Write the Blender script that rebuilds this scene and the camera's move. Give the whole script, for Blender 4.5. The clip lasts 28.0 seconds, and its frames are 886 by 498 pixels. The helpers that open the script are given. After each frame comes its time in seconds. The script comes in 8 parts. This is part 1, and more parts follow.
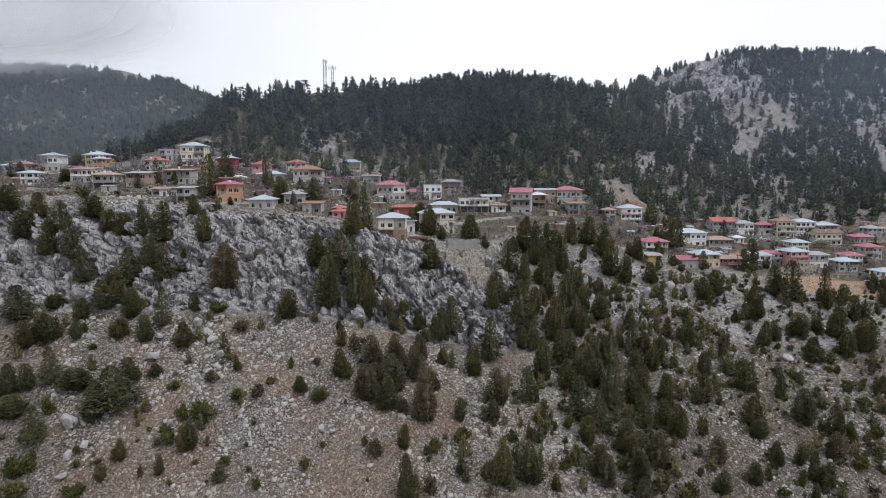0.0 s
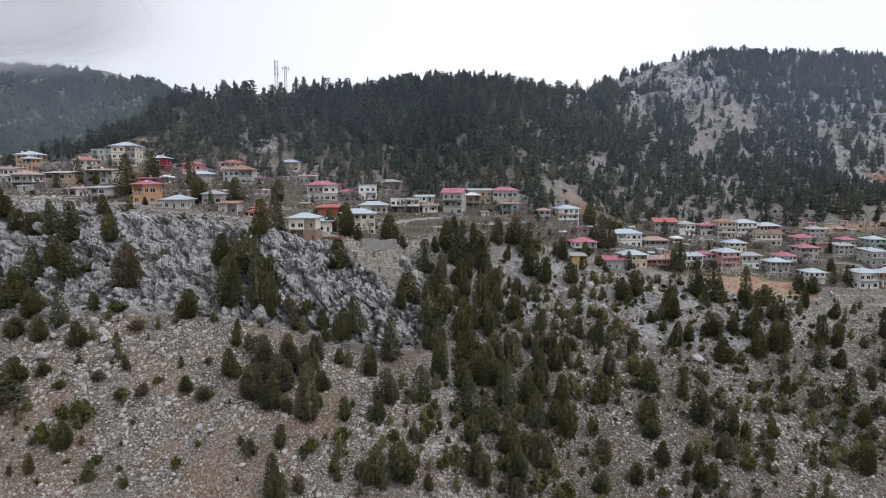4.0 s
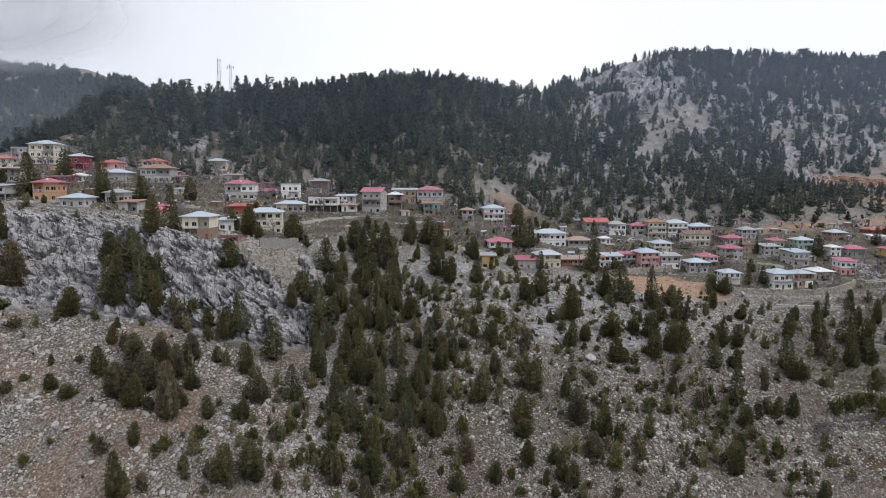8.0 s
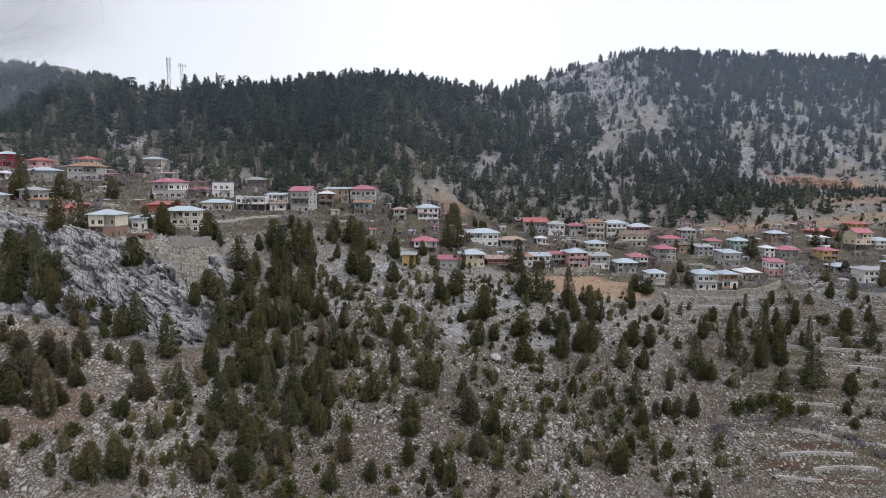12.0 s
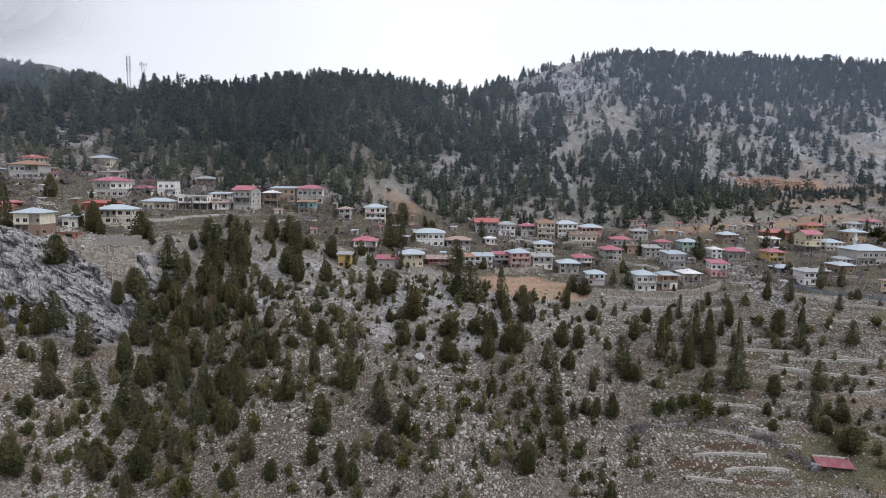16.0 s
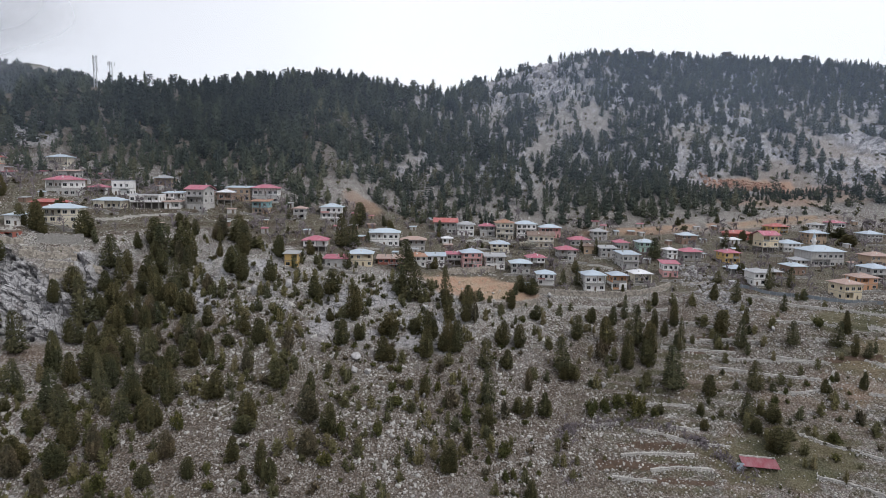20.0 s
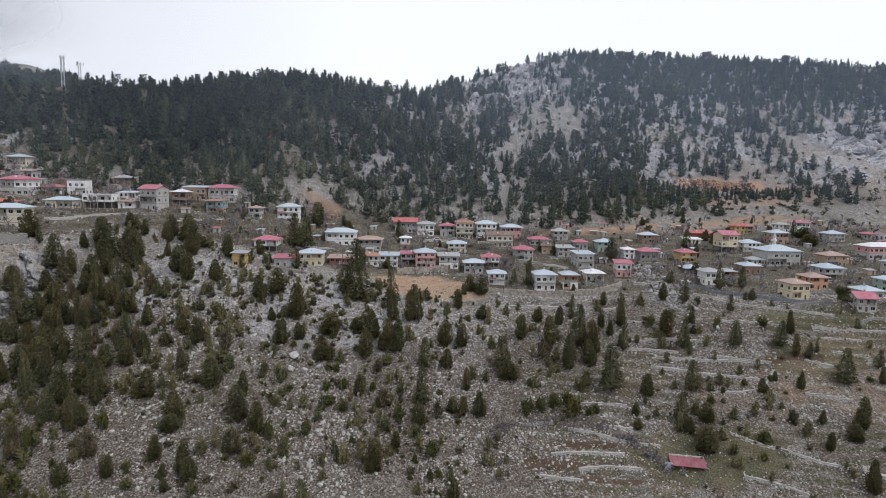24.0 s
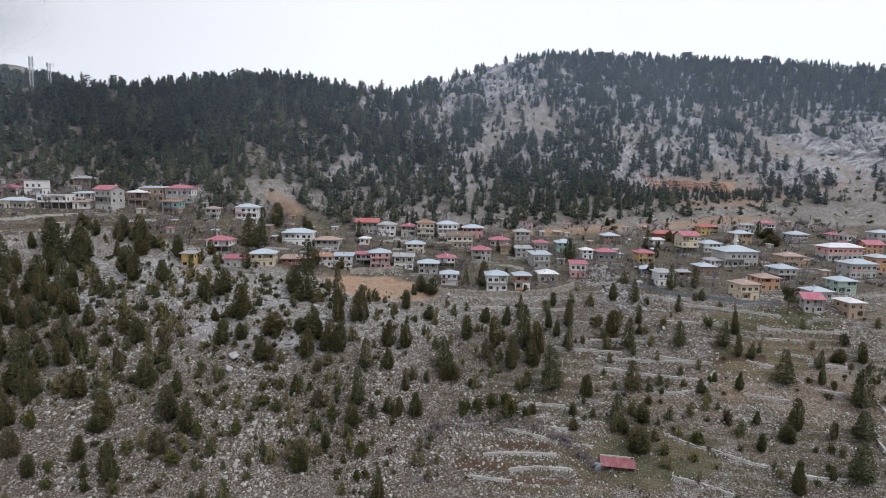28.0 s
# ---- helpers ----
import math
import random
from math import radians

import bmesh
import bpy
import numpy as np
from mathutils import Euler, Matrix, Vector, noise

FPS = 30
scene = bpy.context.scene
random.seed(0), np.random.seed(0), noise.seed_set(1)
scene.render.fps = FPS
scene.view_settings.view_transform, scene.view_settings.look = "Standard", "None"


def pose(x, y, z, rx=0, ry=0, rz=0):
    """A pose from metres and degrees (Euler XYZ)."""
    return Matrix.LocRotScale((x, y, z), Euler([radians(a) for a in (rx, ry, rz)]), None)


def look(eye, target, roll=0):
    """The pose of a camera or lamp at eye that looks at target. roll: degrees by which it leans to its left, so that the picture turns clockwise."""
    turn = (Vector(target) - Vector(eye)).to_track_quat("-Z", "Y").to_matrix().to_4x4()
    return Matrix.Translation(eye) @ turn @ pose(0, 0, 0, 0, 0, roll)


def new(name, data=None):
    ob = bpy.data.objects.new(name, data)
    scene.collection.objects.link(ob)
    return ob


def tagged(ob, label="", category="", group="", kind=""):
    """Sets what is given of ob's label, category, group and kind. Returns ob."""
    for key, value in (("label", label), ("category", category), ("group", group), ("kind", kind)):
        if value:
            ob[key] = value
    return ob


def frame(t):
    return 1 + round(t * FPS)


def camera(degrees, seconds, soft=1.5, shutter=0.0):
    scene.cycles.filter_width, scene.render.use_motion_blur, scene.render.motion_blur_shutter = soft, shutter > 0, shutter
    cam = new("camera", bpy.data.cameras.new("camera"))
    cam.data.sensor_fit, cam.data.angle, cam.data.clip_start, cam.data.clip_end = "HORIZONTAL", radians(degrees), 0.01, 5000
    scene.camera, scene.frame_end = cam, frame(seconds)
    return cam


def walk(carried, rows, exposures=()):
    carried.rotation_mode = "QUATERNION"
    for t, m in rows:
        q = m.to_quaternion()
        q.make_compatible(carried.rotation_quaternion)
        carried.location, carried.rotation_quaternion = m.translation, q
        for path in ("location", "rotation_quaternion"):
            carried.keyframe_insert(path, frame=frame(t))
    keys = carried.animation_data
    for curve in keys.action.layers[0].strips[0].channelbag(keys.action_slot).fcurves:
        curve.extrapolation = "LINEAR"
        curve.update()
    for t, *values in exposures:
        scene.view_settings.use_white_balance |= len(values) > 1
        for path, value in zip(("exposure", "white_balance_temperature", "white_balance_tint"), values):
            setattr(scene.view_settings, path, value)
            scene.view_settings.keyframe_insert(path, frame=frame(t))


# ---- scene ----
from mathutils.bvhtree import BVHTree

cam = camera(73.7, 28.0, soft=0.8)
METRES, EYE, TILT, LEAN, TURN = 200.0, 100.0, -6.5, 0.0, 0.0
ROWS = [
    (0.0, 0.0, 0.0, 0.0, 0.0, 0.0, 0.0),
    (0.5, 0.0125, -0.0002, 0.0, 0.0, 0.02, -0.0),
    (1.0, 0.0282, -0.0003, -0.0001, 0.01, 0.03, -0.0),
    (1.5, 0.0466, -0.0004, -0.0, 0.01, 0.03, -0.02),
    (2.0, 0.067, -0.0006, -0.0001, 0.0, 0.04, -0.02),
    (2.5, 0.0889, -0.0009, -0.0003, -0.0, 0.04, -0.04),
    (3.0, 0.1118, -0.0013, -0.0004, -0.01, 0.04, -0.04),
    (3.5, 0.1355, -0.0016, -0.0006, -0.02, 0.05, -0.05),
    (5.5, 0.2324, -0.0028, -0.0005, -0.05, 0.03, -0.14),
    (6.0, 0.2564, -0.0031, -0.0005, -0.05, 0.03, -0.17),
    (6.5, 0.2803, -0.0035, -0.0004, -0.05, 0.02, -0.21),
    (7.0, 0.3038, -0.0038, -0.0004, -0.06, 0.01, -0.24),
    (7.5, 0.3265, -0.0042, -0.0003, -0.06, 0.0, -0.25),
    (8.0, 0.3497, -0.0046, 0.0, -0.06, -0.02, -0.28),
    (8.5, 0.3724, -0.0048, 0.0002, -0.07, -0.02, -0.31),
    (9.0, 0.3948, -0.0053, 0.0004, -0.08, -0.03, -0.35),
    (9.5, 0.4167, -0.0056, 0.0007, -0.08, -0.03, -0.39),
    (10.0, 0.4382, -0.006, 0.0007, -0.07, -0.04, -0.41),
    (10.5, 0.4592, -0.0064, 0.0009, -0.08, -0.06, -0.44),
    (11.0, 0.4798, -0.0067, 0.001, -0.07, -0.07, -0.47),
    (11.5, 0.4998, -0.007, 0.001, -0.07, -0.07, -0.5),
    (12.0, 0.5192, -0.0072, 0.001, -0.06, -0.08, -0.53),
    (12.5, 0.5381, -0.0075, 0.0011, -0.06, -0.08, -0.56),
    (14.5, 0.6085, -0.0087, 0.002, -0.03, -0.11, -0.69),
    (15.0, 0.6249, -0.0089, 0.0023, -0.03, -0.11, -0.73),
    (15.5, 0.6407, -0.0092, 0.0025, -0.04, -0.1, -0.77),
    (16.0, 0.6561, -0.0095, 0.0028, -0.04, -0.1, -0.79),
    (16.5, 0.6713, -0.0098, 0.0028, -0.03, -0.09, -0.82),
    (17.0, 0.6863, -0.0103, 0.003, -0.03, -0.08, -0.84),
    (17.5, 0.7008, -0.0108, 0.0033, -0.04, -0.09, -0.86),
    (18.0, 0.7154, -0.0113, 0.0032, -0.03, -0.07, -0.88),
    (18.5, 0.7296, -0.0117, 0.0033, -0.02, -0.07, -0.9),
    (19.0, 0.7438, -0.012, 0.0034, -0.02, -0.08, -0.92),
    (19.5, 0.7576, -0.0123, 0.0034, -0.01, -0.07, -0.94),
    (20.0, 0.7715, -0.0124, 0.0033, -0.0, -0.07, -0.95),
    (20.5, 0.7857, -0.0128, 0.0033, 0.02, -0.07, -0.96),
    (21.0, 0.7999, -0.0129, 0.0033, 0.04, -0.07, -0.96),
    (21.5, 0.8142, -0.0133, 0.0034, 0.05, -0.06, -0.98),
    (23.5, 0.872, -0.0138, 0.0033, 0.11, -0.05, -0.96),
    (24.0, 0.8866, -0.0137, 0.0036, 0.13, -0.05, -0.96),
    (24.5, 0.9008, -0.0138, 0.0037, 0.15, -0.04, -0.96),
    (25.0, 0.9155, -0.0138, 0.0043, 0.17, -0.06, -0.96),
    (25.5, 0.9301, -0.0139, 0.0046, 0.19, -0.04, -0.97),
    (26.0, 0.9445, -0.0139, 0.0051, 0.21, -0.04, -0.97),
    (26.5, 0.9586, -0.0138, 0.0054, 0.23, -0.04, -0.97),
    (27.0, 0.9725, -0.014, 0.0054, 0.24, -0.03, -0.98),
    (27.5, 0.9864, -0.0142, 0.0056, 0.27, -0.02, -0.99),
    (28.0, 0.9998, -0.0143, 0.0056, 0.29, -0.01, -0.98),
]
walk(cam, [(t, pose(0, 0, EYE, TILT, LEAN, TURN) @ pose(METRES * x, METRES * y, METRES * z, 90 + pitch, roll, yaw)) for t, x, y, z, yaw, pitch, roll in ROWS])

# ---- overcast daylight: a pale cloud deck, thinner and brighter to the east, and a veiled sun ----
SUN_ELEV, SUN_AZ = radians(54), radians(126)
world = bpy.data.worlds.new("overcast_sky")
scene.world = world
world.use_nodes = True
wt = world.node_tree
wt.nodes.clear()
w_out = wt.nodes.new("ShaderNodeOutputWorld")
w_bg = wt.nodes.new("ShaderNodeBackground")
w_sky = wt.nodes.new("ShaderNodeTexSky")
w_sky.sky_type = "NISHITA"
w_sky.sun_disc = False
w_sky.sun_elevation, w_sky.sun_rotation = SUN_ELEV, SUN_AZ
w_tc = wt.nodes.new("ShaderNodeTexCoord")
w_dot = wt.nodes.new("ShaderNodeVectorMath")
w_dot.operation = "DOT_PRODUCT"
w_dot.inputs[1].default_value = (0.80, 0.55, -0.25)
w_noise = wt.nodes.new("ShaderNodeTexNoise")
w_noise.inputs["Scale"].default_value = 2.2
w_noise.inputs["Detail"].default_value = 5.0
w_noise.inputs["Roughness"].default_value = 0.45
w_add = wt.nodes.new("ShaderNodeMath")
w_add.operation = "MULTIPLY_ADD"
w_add.inputs[1].default_value = 0.30
w_ramp = wt.nodes.new("ShaderNodeValToRGB")
w_ramp.color_ramp.interpolation = "EASE"
w_ramp.color_ramp.elements[0].position = 0.10
w_ramp.color_ramp.elements[0].color = (0.635, 0.652, 0.71, 1)
w_ramp.color_ramp.elements[1].position = 0.66
w_ramp.color_ramp.elements[1].color = (0.835, 0.855, 0.90, 1)
w_mix = wt.nodes.new("ShaderNodeMixRGB")
w_mix.inputs[0].default_value = 0.06
w_scl = wt.nodes.new("ShaderNodeVectorMath")
w_scl.operation = "SCALE"
w_scl.inputs["Scale"].default_value = 0.12
wt.links.new(w_tc.outputs["Generated"], w_dot.inputs[0])
wt.links.new(w_tc.outputs["Generated"], w_noise.inputs["Vector"])
wt.links.new(w_noise.outputs["Fac"], w_add.inputs[0])
wt.links.new(w_dot.outputs["Value"], w_add.inputs[2])
wt.links.new(w_add.outputs[0], w_ramp.inputs[0])
wt.links.new(w_sky.outputs[0], w_scl.inputs[0])
wt.links.new(w_ramp.outputs[0], w_mix.inputs[1])
wt.links.new(w_scl.outputs[0], w_mix.inputs[2])
wt.links.new(w_mix.outputs[0], w_bg.inputs[0])
w_bg.inputs[1].default_value = 1.32
wt.links.new(w_bg.outputs[0], w_out.inputs[0])

sun_data = bpy.data.lights.new("sun", "SUN")
sun_data.energy, sun_data.angle, sun_data.color = 1.2, radians(24), (1.0, 0.975, 0.945)
sun = new("sun", sun_data)
sun.matrix_world = look((300, 0, 600), (300 - math.sin(SUN_AZ) * math.cos(SUN_ELEV), -math.cos(SUN_AZ) * math.cos(SUN_ELEV), 600 - math.sin(SUN_ELEV)))

# ---- materials ----
def node(tree, kind, **inputs):
    n = tree.nodes.new("ShaderNode" + kind)
    for k, v in inputs.items():
        n.inputs[k.replace("_", " ")].default_value = v
    return n


def start(name, rough=0.85, metal=0.0):
    m = bpy.data.materials.new(name)
    m.use_nodes = True
    t = m.node_tree
    b = t.nodes["Principled BSDF"]
    b.inputs["Roughness"].default_value, b.inputs["Metallic"].default_value = rough, metal
    b.inputs["Specular IOR Level"].default_value = 0.25
    return m, t, b


def tex_noise(t, vec, scale, detail=4.0, rough=0.55, stretch=None):
    n = node(t, "TexNoise", Scale=scale, Detail=detail, Roughness=rough)
    if stretch:
        mp = t.nodes.new("ShaderNodeMapping")
        mp.inputs["Scale"].default_value = stretch
        t.links.new(vec, mp.inputs["Vector"])
        vec = mp.outputs[0]
    t.links.new(vec, n.inputs["Vector"])
    return n.outputs["Fac"]


def ramp(t, fac, stops):
    r = t.nodes.new("ShaderNodeValToRGB")
    e = r.color_ramp.elements
    while len(e) < len(stops):
        e.new(0.5)
    for q, (p, c) in zip(e, stops):
        q.position = p
        q.color = (*c, 1) if len(c) == 3 else c
    t.links.new(fac, r.inputs[0])
    return r.outputs[0]


def mixed(t, fac, a, b, mode="MIX"):
    m = t.nodes.new("ShaderNodeMixRGB")
    m.blend_type = mode
    for v, s in ((fac, 0), (a, 1), (b, 2)):
        if isinstance(v, (int, float)):
            m.inputs[s].default_value = v
        elif isinstance(v, tuple):
            m.inputs[s].default_value = (*v, 1)
        else:
            t.links.new(v, m.inputs[s])
    return m.outputs[0]


def bumped(t, b, height, strength, distance):
    n = node(t, "Bump", Strength=strength, Distance=distance)
    t.links.new(height, n.inputs["Height"])
    t.links.new(n.outputs[0], b.inputs["Normal"])


def grey(v, tint=(1, 1, 1)):
    return tuple(v * c for c in tint)


def terrain_material():
    m, t, b = start("mountain_ground", 0.95)
    pos = t.nodes.new("ShaderNodeNewGeometry").outputs["Position"]
    zone = t.nodes.new("ShaderNodeVertexColor")
    zone.layer_name = "zone"
    sep = t.nodes.new("ShaderNodeSeparateColor")
    t.links.new(zone.outputs["Color"], sep.inputs[0])
    rock_f, soil_f, earth_f, grass_shade_f = sep.outputs[0], sep.outputs[1], sep.outputs[2], zone.outputs["Alpha"]
    fine = tex_noise(t, pos, 1.9, 6, 0.7)
    mid = tex_noise(t, pos, 0.22, 5, 0.6)
    cells = node(t, "TexVoronoi", Scale=1.25)
    t.links.new(pos, cells.inputs["Vector"])
    scree = ramp(t, fine, [(0.36, (0.026, 0.021, 0.017)), (0.47, (0.086, 0.073, 0.060)), (0.57, (0.172, 0.150, 0.128)), (0.67, (0.46, 0.43, 0.39))])
    stone_tint = mixed(t, 0.45, scree, cells.outputs["Color"], "OVERLAY")
    stone_grey = node(t, "HueSaturation", Saturation=0.25)
    t.links.new(stone_tint, stone_grey.inputs["Color"])
    soil = ramp(t, fine, [(0.37, (0.022, 0.017, 0.013)), (0.5, (0.082, 0.063, 0.049)), (0.60, (0.142, 0.113, 0.091)), (0.69, (0.42, 0.38, 0.335))])
    grass_and_bank_shade = ramp(t, fine, [(0.3, (0.035, 0.036, 0.019)), (0.55, (0.095, 0.095, 0.051)), (0.75, (0.19, 0.18, 0.125))])
    earth = ramp(t, fine, [(0.3, (0.13, 0.082, 0.055)), (0.5, (0.37, 0.275, 0.195)), (0.72, (0.56, 0.455, 0.355))])
    earth = mixed(t, ramp(t, tex_noise(t, pos, 0.05, 4, 0.6), [(0.40, (0, 0, 0)), (0.52, (0.55, 0.55, 0.55))]), earth, (0.37, 0.215, 0.15))
    strata = tex_noise(t, pos, 0.8, 8, 0.72, (1.0, 1.0, 0.6))
    stain = tex_noise(t, pos, 0.09, 4, 0.6)
    rock = ramp(t, strata, [(0.28, (0.162, 0.157, 0.162)), (0.39, (0.415, 0.406, 0.418)), (0.56, (0.555, 0.546, 0.562)), (0.74, (0.70, 0.692, 0.706))])
    turn1 = node(t, "Mapping", Rotation=(0.0, 0.55, 0.3), Scale=(1.0, 1.0, 0.30))
    turn2 = node(t, "Mapping", Rotation=(0.4, -0.75, 0.9), Scale=(1.0, 1.0, 0.42))
    t.links.new(pos, turn1.inputs["Vector"])
    t.links.new(pos, turn2.inputs["Vector"])
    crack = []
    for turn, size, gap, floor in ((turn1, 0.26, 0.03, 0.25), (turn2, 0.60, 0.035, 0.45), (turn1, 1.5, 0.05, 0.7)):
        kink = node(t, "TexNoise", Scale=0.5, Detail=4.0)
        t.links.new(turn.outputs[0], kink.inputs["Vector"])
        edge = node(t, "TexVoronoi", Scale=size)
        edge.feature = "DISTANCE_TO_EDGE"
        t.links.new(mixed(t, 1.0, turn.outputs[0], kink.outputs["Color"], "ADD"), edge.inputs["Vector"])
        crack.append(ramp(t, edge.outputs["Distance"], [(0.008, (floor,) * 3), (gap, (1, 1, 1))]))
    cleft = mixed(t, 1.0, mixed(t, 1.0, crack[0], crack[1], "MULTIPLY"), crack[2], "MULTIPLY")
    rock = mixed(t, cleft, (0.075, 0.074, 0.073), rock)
    rust = mixed(t, ramp(t, stain, [(0.6, (0, 0, 0)), (0.74, (0.4, 0.4, 0.4))]), rock, (0.24, 0.17, 0.115))
    wob = ramp(t, mid, [(0.38, (0, 0, 0)), (0.6, (1, 1, 1))])
    soft = t.nodes.new("ShaderNodeMath")
    soft.operation = "MULTIPLY_ADD"
    soft.use_clamp = True
    t.links.new(wob, soft.inputs[0])
    soft.inputs[1].default_value = 0.5
    t.links.new(soil_f, soft.inputs[2])
    soil_mask = ramp(t, soft.outputs[0], [(0.42, (0, 0, 0)), (0.78, (1, 1, 1))])
    c = mixed(t, soil_mask, mixed(t, 0.10, stone_grey.outputs[0], (0.42, 0.32, 0.22)), soil)
    warp = node(t, "TexNoise", Scale=1.7, Detail=3.0)
    t.links.new(pos, warp.inputs["Vector"])
    warp = warp.outputs["Color"]
    for size, lo, hi, most, c0, c1 in ((3.3, 0.06, 0.17, 0.9, (0.08, 0.072, 0.063), (0.56, 0.54, 0.512)), (1.6, 0.07, 0.15, 0.85, (0.11, 0.102, 0.092), (0.60, 0.584, 0.56))):
        bent = mixed(t, 0.5 / size, pos, warp, "ADD")
        peb, rim = node(t, "TexVoronoi", Scale=size), node(t, "TexVoronoi", Scale=size)
        rim.feature = "DISTANCE_TO_EDGE"
        for v in (peb, rim):
            t.links.new(bent, v.inputs["Vector"])
        one = ramp(t, peb.outputs["Color"], [(0.44 + 0.10 * (size < 2), (0, 0, 0)), (0.54 + 0.10 * (size < 2), (most,) * 3)])
        fill = ramp(t, mid, [(0.38, (0.18, 0.18, 0.18)), (0.56, (1, 1, 1))])
        near = mixed(t, 1.0, ramp(t, rim.outputs["Distance"], [(lo, (0, 0, 0)), (hi, (1, 1, 1))]), one, "MULTIPLY")
        near = mixed(t, 1.0, near, fill, "MULTIPLY")
        near = mixed(t, 1.0, near, mixed(t, soil_mask, (1.0, 1.0, 1.0), (0.45, 0.45, 0.45)), "MULTIPLY")
        c = mixed(t, near, c, ramp(t, peb.outputs["Color"], [(0.42, c0), (0.72, c1)]))
    gsum = t.nodes.new("ShaderNodeMath")
    gsum.operation = "MULTIPLY_ADD"
    gsum.use_clamp = True
    t.links.new(mid, gsum.inputs[0])
    gsum.inputs[1].default_value = 0.7
    t.links.new(grass_shade_f, gsum.inputs[2])
    c = mixed(t, ramp(t, gsum.outputs[0], [(0.62, (0, 0, 0)), (0.95, (0.85, 0.85, 0.85))]), c, grass_and_bank_shade)
    c = mixed(t, earth_f, c, earth)
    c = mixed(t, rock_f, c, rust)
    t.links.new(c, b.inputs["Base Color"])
    h = mixed(t, 0.5, fine, cells.outputs["Distance"])
    bumped(t, b, mixed(t, rock_f, h, mixed(t, 0.6, strata, cleft)), 1.0, 0.6)
    return m


def forest_material(name, stops):
    """Needles of the close woods; each tree has its own tone."""
    m, t, b = start(name, 0.95)
    tone = t.nodes.new("ShaderNodeVertexColor")
    tone.layer_name = "tone"
    c = ramp(t, tone.outputs["Color"], stops)
    geo = t.nodes.new("ShaderNodeNewGeometry")
    c = mixed(t, 0.3, c, ramp(t, geo.outputs["Random Per Island"], [(0, (0.44, 0.45, 0.46)), (1, (0.56, 0.56, 0.54))]), "OVERLAY")
    t.links.new(c, b.inputs["Base Color"])
    b.inputs["Specular IOR Level"].default_value = 0.1
    fluffy(t, b, 0.42)
    return m


def stone_material(name, lo, hi):
    m, t, b = start(name, 0.92)
    pos = t.nodes.new("ShaderNodeNewGeometry")
    f = tex_noise(t, pos.outputs["Position"], 1.6, 6, 0.7)
    c = ramp(t, f, [(0.3, lo), (0.7, hi)])
    c = mixed(t, 0.5, c, ramp(t, pos.outputs["Random Per Island"], [(0, (0.32, 0.31, 0.30)), (0.5, (0.5, 0.495, 0.49)), (1, (0.68, 0.67, 0.65))]), "OVERLAY")
    t.links.new(c, b.inputs["Base Color"])
    bumped(t, b, f, 0.7, 0.2)
    return m


def fluffy(t, b, share):
    """Foliage is lit as a mass: the sprays' normals lean towards the open sky."""
    geo = t.nodes.new("ShaderNodeNewGeometry")
    up = t.nodes.new("ShaderNodeMix")
    up.data_type = "VECTOR"
    up.inputs[0].default_value = share
    t.links.new(geo.outputs["Normal"], up.inputs[4])
    up.inputs[5].default_value = (0.0, -0.35, 0.94)
    n = t.nodes.new("ShaderNodeVectorMath")
    n.operation = "NORMALIZE"
    t.links.new(up.outputs[1], n.inputs[0])
    t.links.new(n.outputs[0], b.inputs["Normal"])


def leaf_material(name, dark, light, bright=None):
    m, t, b = start(name, 0.9)
    geo = t.nodes.new("ShaderNodeNewGeometry")
    inf = t.nodes.new("ShaderNodeObjectInfo")
    c = ramp(t, geo.outputs["Random Per Island"], [(0.0, dark), (0.75, light), (1.0, bright or light)])
    big = tex_noise(t, geo.outputs["Position"], 0.16, 3, 0.75)
    c = mixed(t, 0.55, c, ramp(t, big, [(0.36, (0.26, 0.33, 0.30)), (0.64, (0.74, 0.70, 0.60))]), "OVERLAY")
    c = mixed(t, 0.36, c, ramp(t, inf.outputs["Random"], [(0.0, (0.36, 0.45, 0.40)), (0.6, (0.52, 0.52, 0.46)), (1.0, (0.62, 0.55, 0.44))]), "OVERLAY")
    t.links.new(c, b.inputs["Base Color"])
    b.inputs["Specular IOR Level"].default_value = 0.1
    fluffy(t, b, 0.42)
    return m


def bark_material(name, c0, c1):
    m, t, b = start(name, 0.95)
    pos = t.nodes.new("ShaderNodeTexCoord").outputs["Object"]
    f = tex_noise(t, pos, 6, 5, 0.7, (1, 1, 0.2))
    t.links.new(ramp(t, f, [(0.3, c0), (0.7, c1)]), b.inputs["Base Color"])
    bumped(t, b, f, 0.8, 0.03)
    return m


